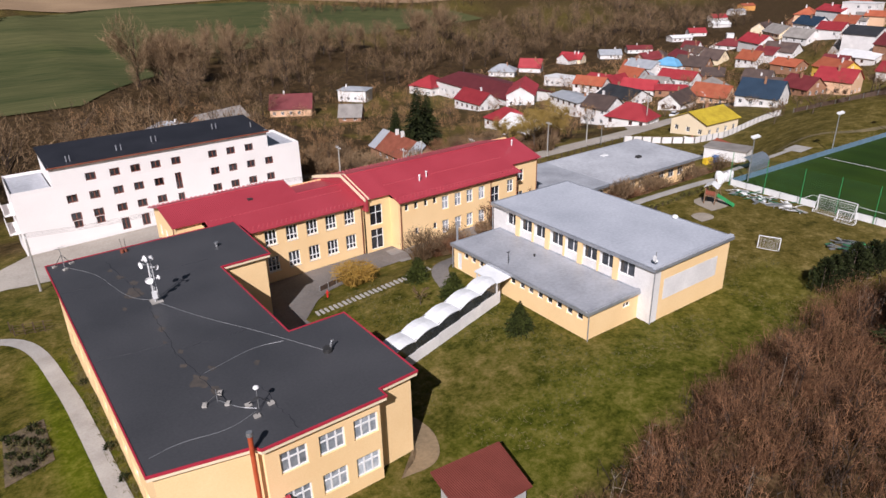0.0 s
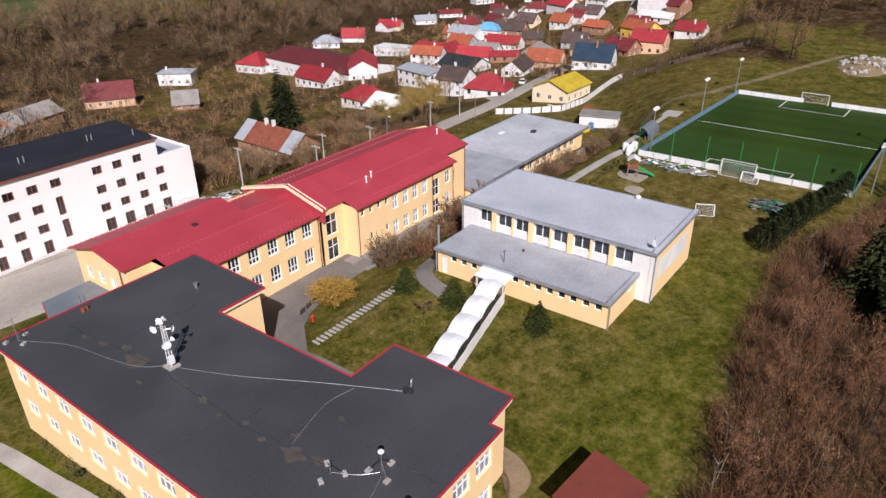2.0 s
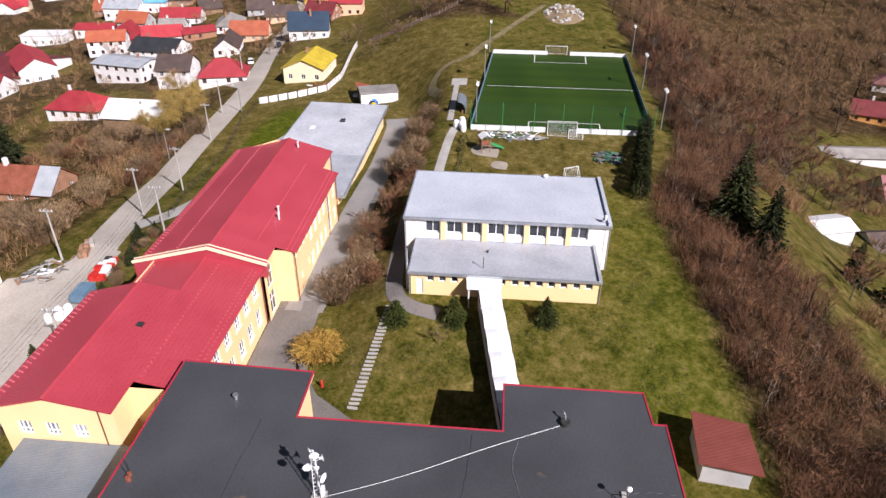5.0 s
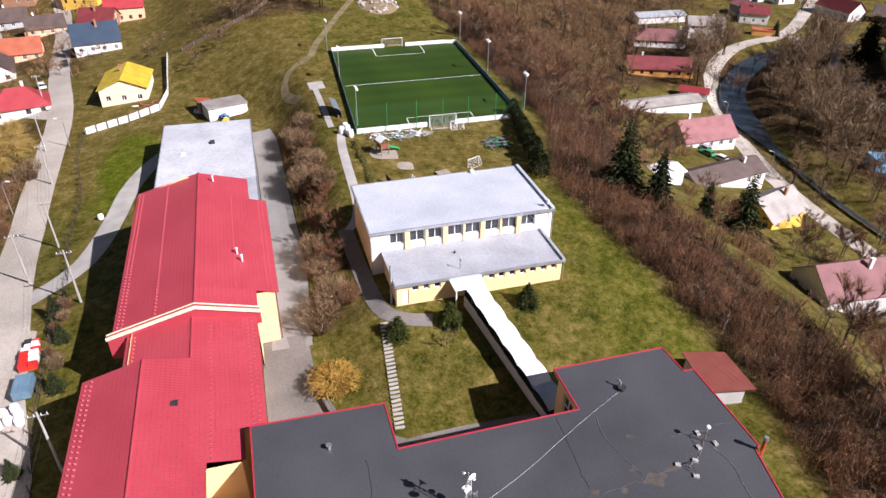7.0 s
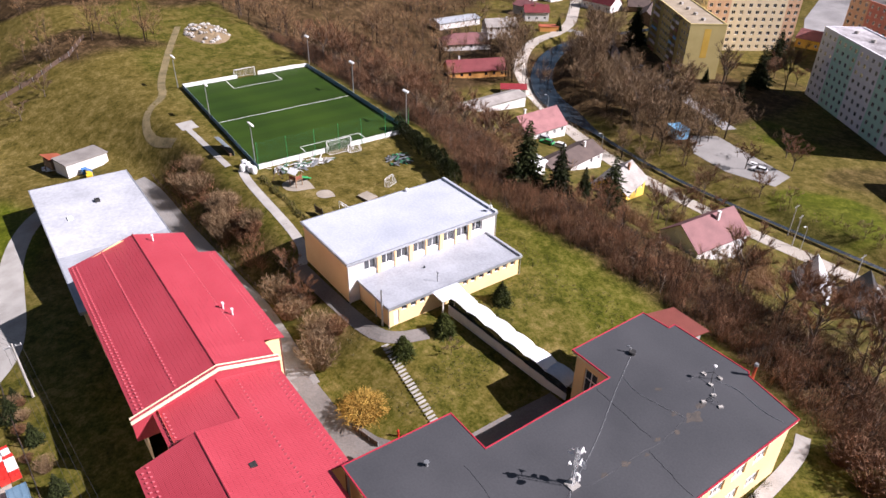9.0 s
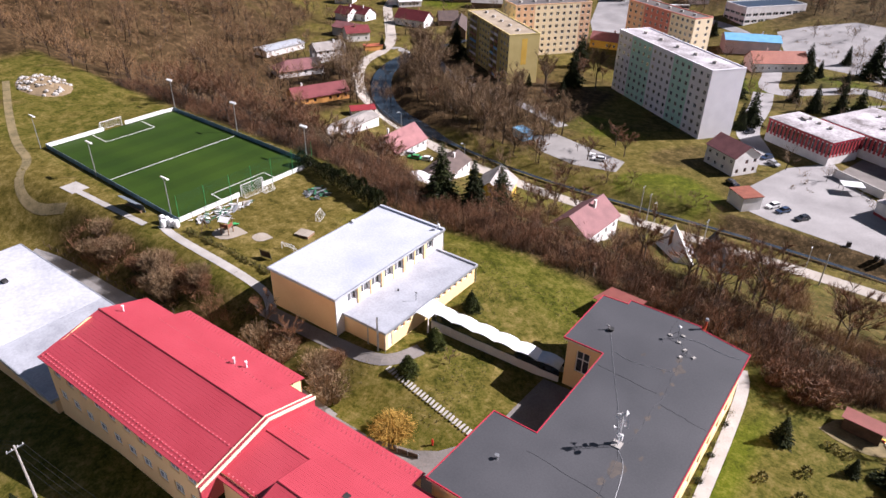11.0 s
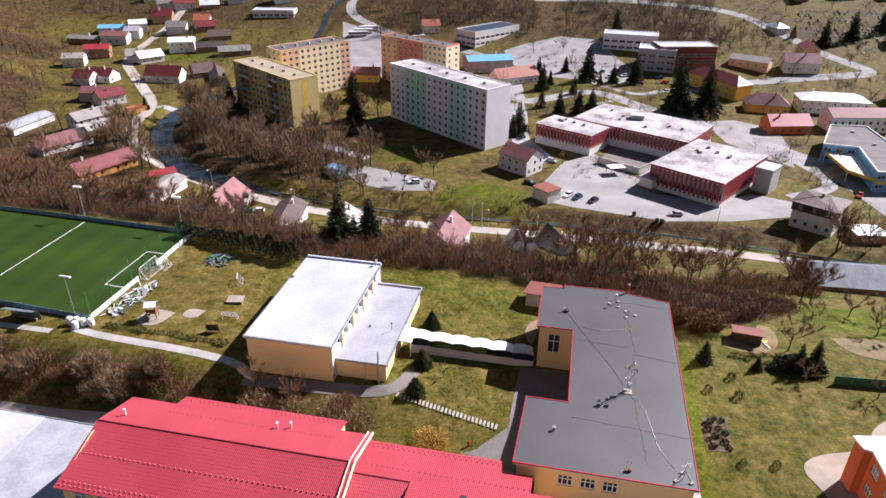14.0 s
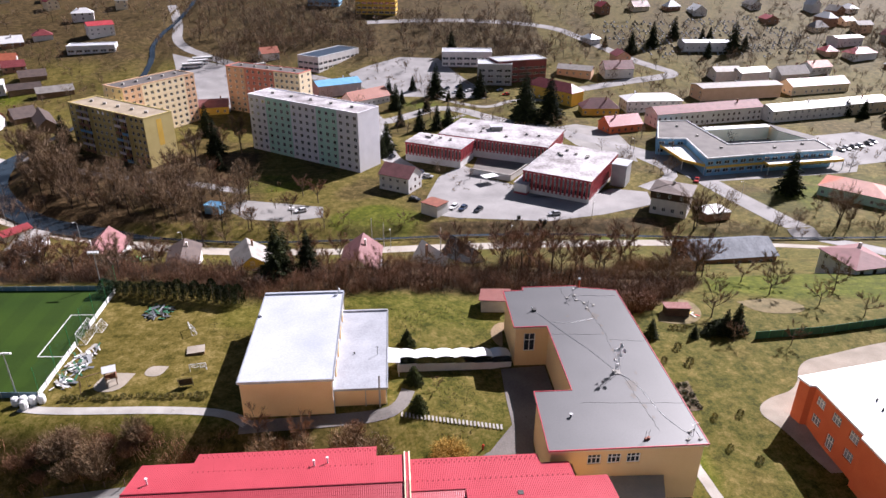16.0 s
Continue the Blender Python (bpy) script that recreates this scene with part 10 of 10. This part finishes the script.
for i, (x, y) in enumerate(((42.2, 87.2), (43.3, 87.5), (44.2, 88.0), (42.8, 88.4), (43.9, 89.1), (42.4, 89.4), (91.0, 86.0))):
    ob = tagged(new("bulk_bag", bag), "white bulk bag standing beside the street", "bag", "bulk bags")
    ob.matrix_basis = terrain_pose(x, y, 40 * i, -0.02) @ Matrix.Diagonal((0.9, 0.9, 0.9 + 0.1 * (i % 3), 1))
scrap("site_planks", 40, 50.5, 56.5, 94.5, 99.5, [M["wood"], M["concrete"], M["steel"], M["white_metal"]], "pale boards and steel lying on the building site", 1.6, 8)
scrap("yard_clutter", 30, 141, 147, 80, 86, [M["red_paint"], M["wood"], M["blue_paint"], M["white_metal"], M["rust"]], "clutter of boards and sheets behind the house", 1.4, 9)
scrap("shed_sheets", 16, 133.5, 138.5, 68.5, 72.5, [M["rust"], M["white_metal"], M["rust_red"]], "loose rusty and white sheets beside the shed", 1.8, 10)


def wheeled_bin(mat, label):
    b = thing("wheeled_bin", label, "bin", group="waste bins")
    part("body", Shape().prism([(-0.5, -0.4), (0.5, -0.4), (0.5, 0.4), (-0.5, 0.4)], 0.1, 1.15), mat, b, at=Matrix())
    part("lid", Shape().slab([(-0.54, -0.46, 1.2), (0.54, -0.46, 1.2), (0.54, 0.46, 1.32), (-0.54, 0.46, 1.32)], 0.06), mat, b, at=Matrix())
    for x in (-0.38, 0.38):
        part("wheel", Shape().tube(((x - 0.05, 0.35, 0.1), (x + 0.05, 0.35, 0.1)), 0.11, 8), M["tyre"], b, at=Matrix())
    return b


for mat, lab, spots in ((M["yellow_paint"], "yellow wheeled waste bin beside the low school", ((125.2, 65.2), (123.9, 65.4))), (M["blue_paint"], "blue wheeled waste bin beside the low school", ((126.5, 65.0), (127.6, 65.6))), (M["dark_metal"], "dark waste container at the car park edge", ((1.8, -81.7), (-4.9, -78.6), (-6.4, -78.2)))):
    w0 = wheeled_bin(mat, lab)
    w0.matrix_basis = terrain_pose(*spots[0], 15, 0.05)
    for x, y in spots[1:]:
        copy_thing(w0, terrain_pose(x, y, 5 * x, 0.05))
b = thing("garden_hut", "low dark hut with a brown-red sheet roof in dry grass", "shed", terrain_pose(-8.3, 20.6, -6))
part("wall", Shape().box(-2.1, 2.1, -1.1, 1.1, -0.3, 1.7), M["wood_dark"], b, at=Matrix())
part("roof", Shape().slab([(-2.4, -1.4, 1.75), (2.4, -1.4, 1.75), (2.4, 1.4, 2.05), (-2.4, 1.4, 2.05)], 0.08), M["rust_red"], b, at=Matrix())
scrap("hut_clutter", 9, -12.2, -10.6, 20.2, 21.6, [M["red_paint"], M["white_metal"], M["yellow_paint"]], "red and white odds beside the hut", 0.9, 12)
drape("dry_ground", soft([(-4, 23.2), (-6.5, 24.2), (-10.5, 24.2), (-13.5, 21), (-14, 15), (-11.5, 13), (-11.0, 17), (-6, 19.0)]), M["straw"], 0.05, "dry trampled straw ground round the hut", "ground")
drape("vegetable_plot", soft([(-22.5, 15.5), (-31.5, 13.5), (-35.0, 18.0), (-32.5, 21.5), (-24.0, 21.0)]), M["straw"], 0.06, "dry yellowed vegetable plot in the garden", "soil")
b = thing("lean_to", "rusty lean-to beside the white shed", "shed", terrain_pose(135.6, 69.6, 15))
part("wall", Shape().box(-1.8, 1.8, -1.4, 1.4, -0.3, 1.9), M["wood"], b, at=Matrix())
part("roof", Shape().slab([(-2.1, -1.7, 1.9), (2.1, -1.7, 1.9), (2.1, 1.7, 2.7), (-2.1, 1.7, 2.7)], 0.08), ROOFS["orange"], b, at=Matrix())
b = thing("blue_kiosk", "small blue metal kiosk beside the playground", "kiosk", terrain_pose(104.6, -95.4, 20))
part("body", Shape().box(-1.6, 1.6, -1.2, 1.2, -0.1, 2.4), M["blue_paint"], b, at=Matrix())
part("roof", Shape().box(-1.75, 1.75, -1.35, 1.35, 2.4, 2.55), ROOFS["steel"], b, at=Matrix())
b = thing("yard_canopy", "white flat canopy on posts in the centre's yard", "canopy", terrain_pose(7.0, -117.0, 25, 0.08))
part("roof", Shape().box(-3.0, 3.0, -2.0, 2.0, 2.6, 2.8), M["white_metal"], b, at=Matrix())
for x in (-2.7, 2.7):
    for y in (-1.7, 1.7):
        part("post", Shape().box(x - 0.07, x + 0.07, y - 0.07, y + 0.07, 0, 2.6), M["steel"], b, at=Matrix())
for x, y, a in ((75.2, -93.2, 10), (78.4, -94.4, 10)):
    b = thing("garden_table", "white playground table with benches", "table", terrain_pose(x, y, a, 0.06), "playground tables")
    part("top", Shape().box(-0.9, 0.9, -0.45, 0.45, 0.7, 0.78), M["white_metal"], b, at=Matrix())
    for s in (-1, 1):
        part("bench", Shape().box(-0.9, 0.9, s * 0.8 - 0.16, s * 0.8 + 0.16, 0.42, 0.48).box(-0.7, -0.6, s * 0.8 - 0.1, s * 0.8 + 0.1, 0, 0.42).box(0.6, 0.7, s * 0.8 - 0.1, s * 0.8 + 0.1, 0, 0.42), M["white_metal"], b, at=Matrix())
    part("leg", Shape().box(-0.5, 0.5, -0.1, 0.1, 0, 0.7), M["concrete"], b, at=Matrix())
copy_thing(cars["white"], terrain_pose(114.0, -52.5, 20, 0.08))
g = car("green parked car beside the road", M["green_paint"])
g.matrix_basis = terrain_pose(116.4, -50.2, 20, 0.08)

b = thing("hydrant", "small red hydrant at the lawn edge", "hydrant", terrain_pose(31.6, 53.6))
part("post", Shape().tube(((0, 0, -0.1), (0, 0, 0.8), (0, 0, 0.95)), [0.12, 0.12, 0.05], 10), M["red_paint"], b, at=Matrix())
part("outlet", Shape().tube(((-0.22, 0, 0.6), (0.22, 0, 0.6)), 0.06, 8), M["red_paint"], b, at=Matrix())

# rubble heap behind the pitch
h = Shape()
for i in range(9):
    for j in range(16):
        a, r = 2 * math.pi * j / 16, 1 - i / 8
        x, y = 181 + 10 * r * math.cos(a), 21 + 6 * r * math.sin(a)
        h.v.append((x, y, height(x, y) - 0.15 + 1.7 * (1 - r) ** 0.8 * (1 + 0.35 * noise.noise(Vector((x * 0.6, y * 0.6, 0))))))
for i in range(8):
    for j in range(16):
        h.f.append((i * 16 + j, i * 16 + (j + 1) % 16, (i + 1) * 16 + (j + 1) % 16, (i + 1) * 16 + j))
b = thing("rubble_heap", "pale heap of stones and soil behind the pitch", "heap", terrain_pose(181, 21))
part("soil", h, M["dirt"], b)
rnd = random.Random(44)
for i in range(60):
    a, r = rnd.uniform(0, 6.283), math.sqrt(rnd.random())
    x, y, q = 181 + 9 * r * math.cos(a), 21 + 5.4 * r * math.sin(a), rnd.uniform(0.25, 0.8)
    s = Shape().ball((0, 0, 0), q, 6, 4, 0.7)
    s.v = [(u * rnd.uniform(0.8, 1.2), v * rnd.uniform(0.8, 1.2), w) for u, v, w in s.v]
    ob = part("stone", s, M["concrete"], b)
    ob.matrix_basis = pose(x, y, height(x, y) + 1.6 * (1 - r) ** 0.8 + 0.05, rnd.uniform(-30, 30), rnd.uniform(-30, 30), rnd.uniform(0, 360))

# cemetery on the far slope
s = Shape()
for i in range(420):
    x, y = rnd.uniform(-245, -105), rnd.uniform(-392, -312)
    if y < -392 + (x + 245) * 0.1:
        continue
    x, y = round(x / 3.2) * 3.2 + rnd.uniform(-0.2, 0.2), round(y / 5.0) * 5.0
    z = height(x, y)
    s.box(x - 0.6, x + 0.6, y - 1.2, y + 0.9, z - 0.1, z + 0.3).box(x - 0.5, x + 0.5, y - 1.2, y - 1.0, z + 0.3, z + rnd.uniform(0.9, 1.4))
tagged(new("gravestones", s.mesh("gravestones", M["grey_wall"])), "rows of grey gravestones on the hillside", "gravestone", kind="stuff")
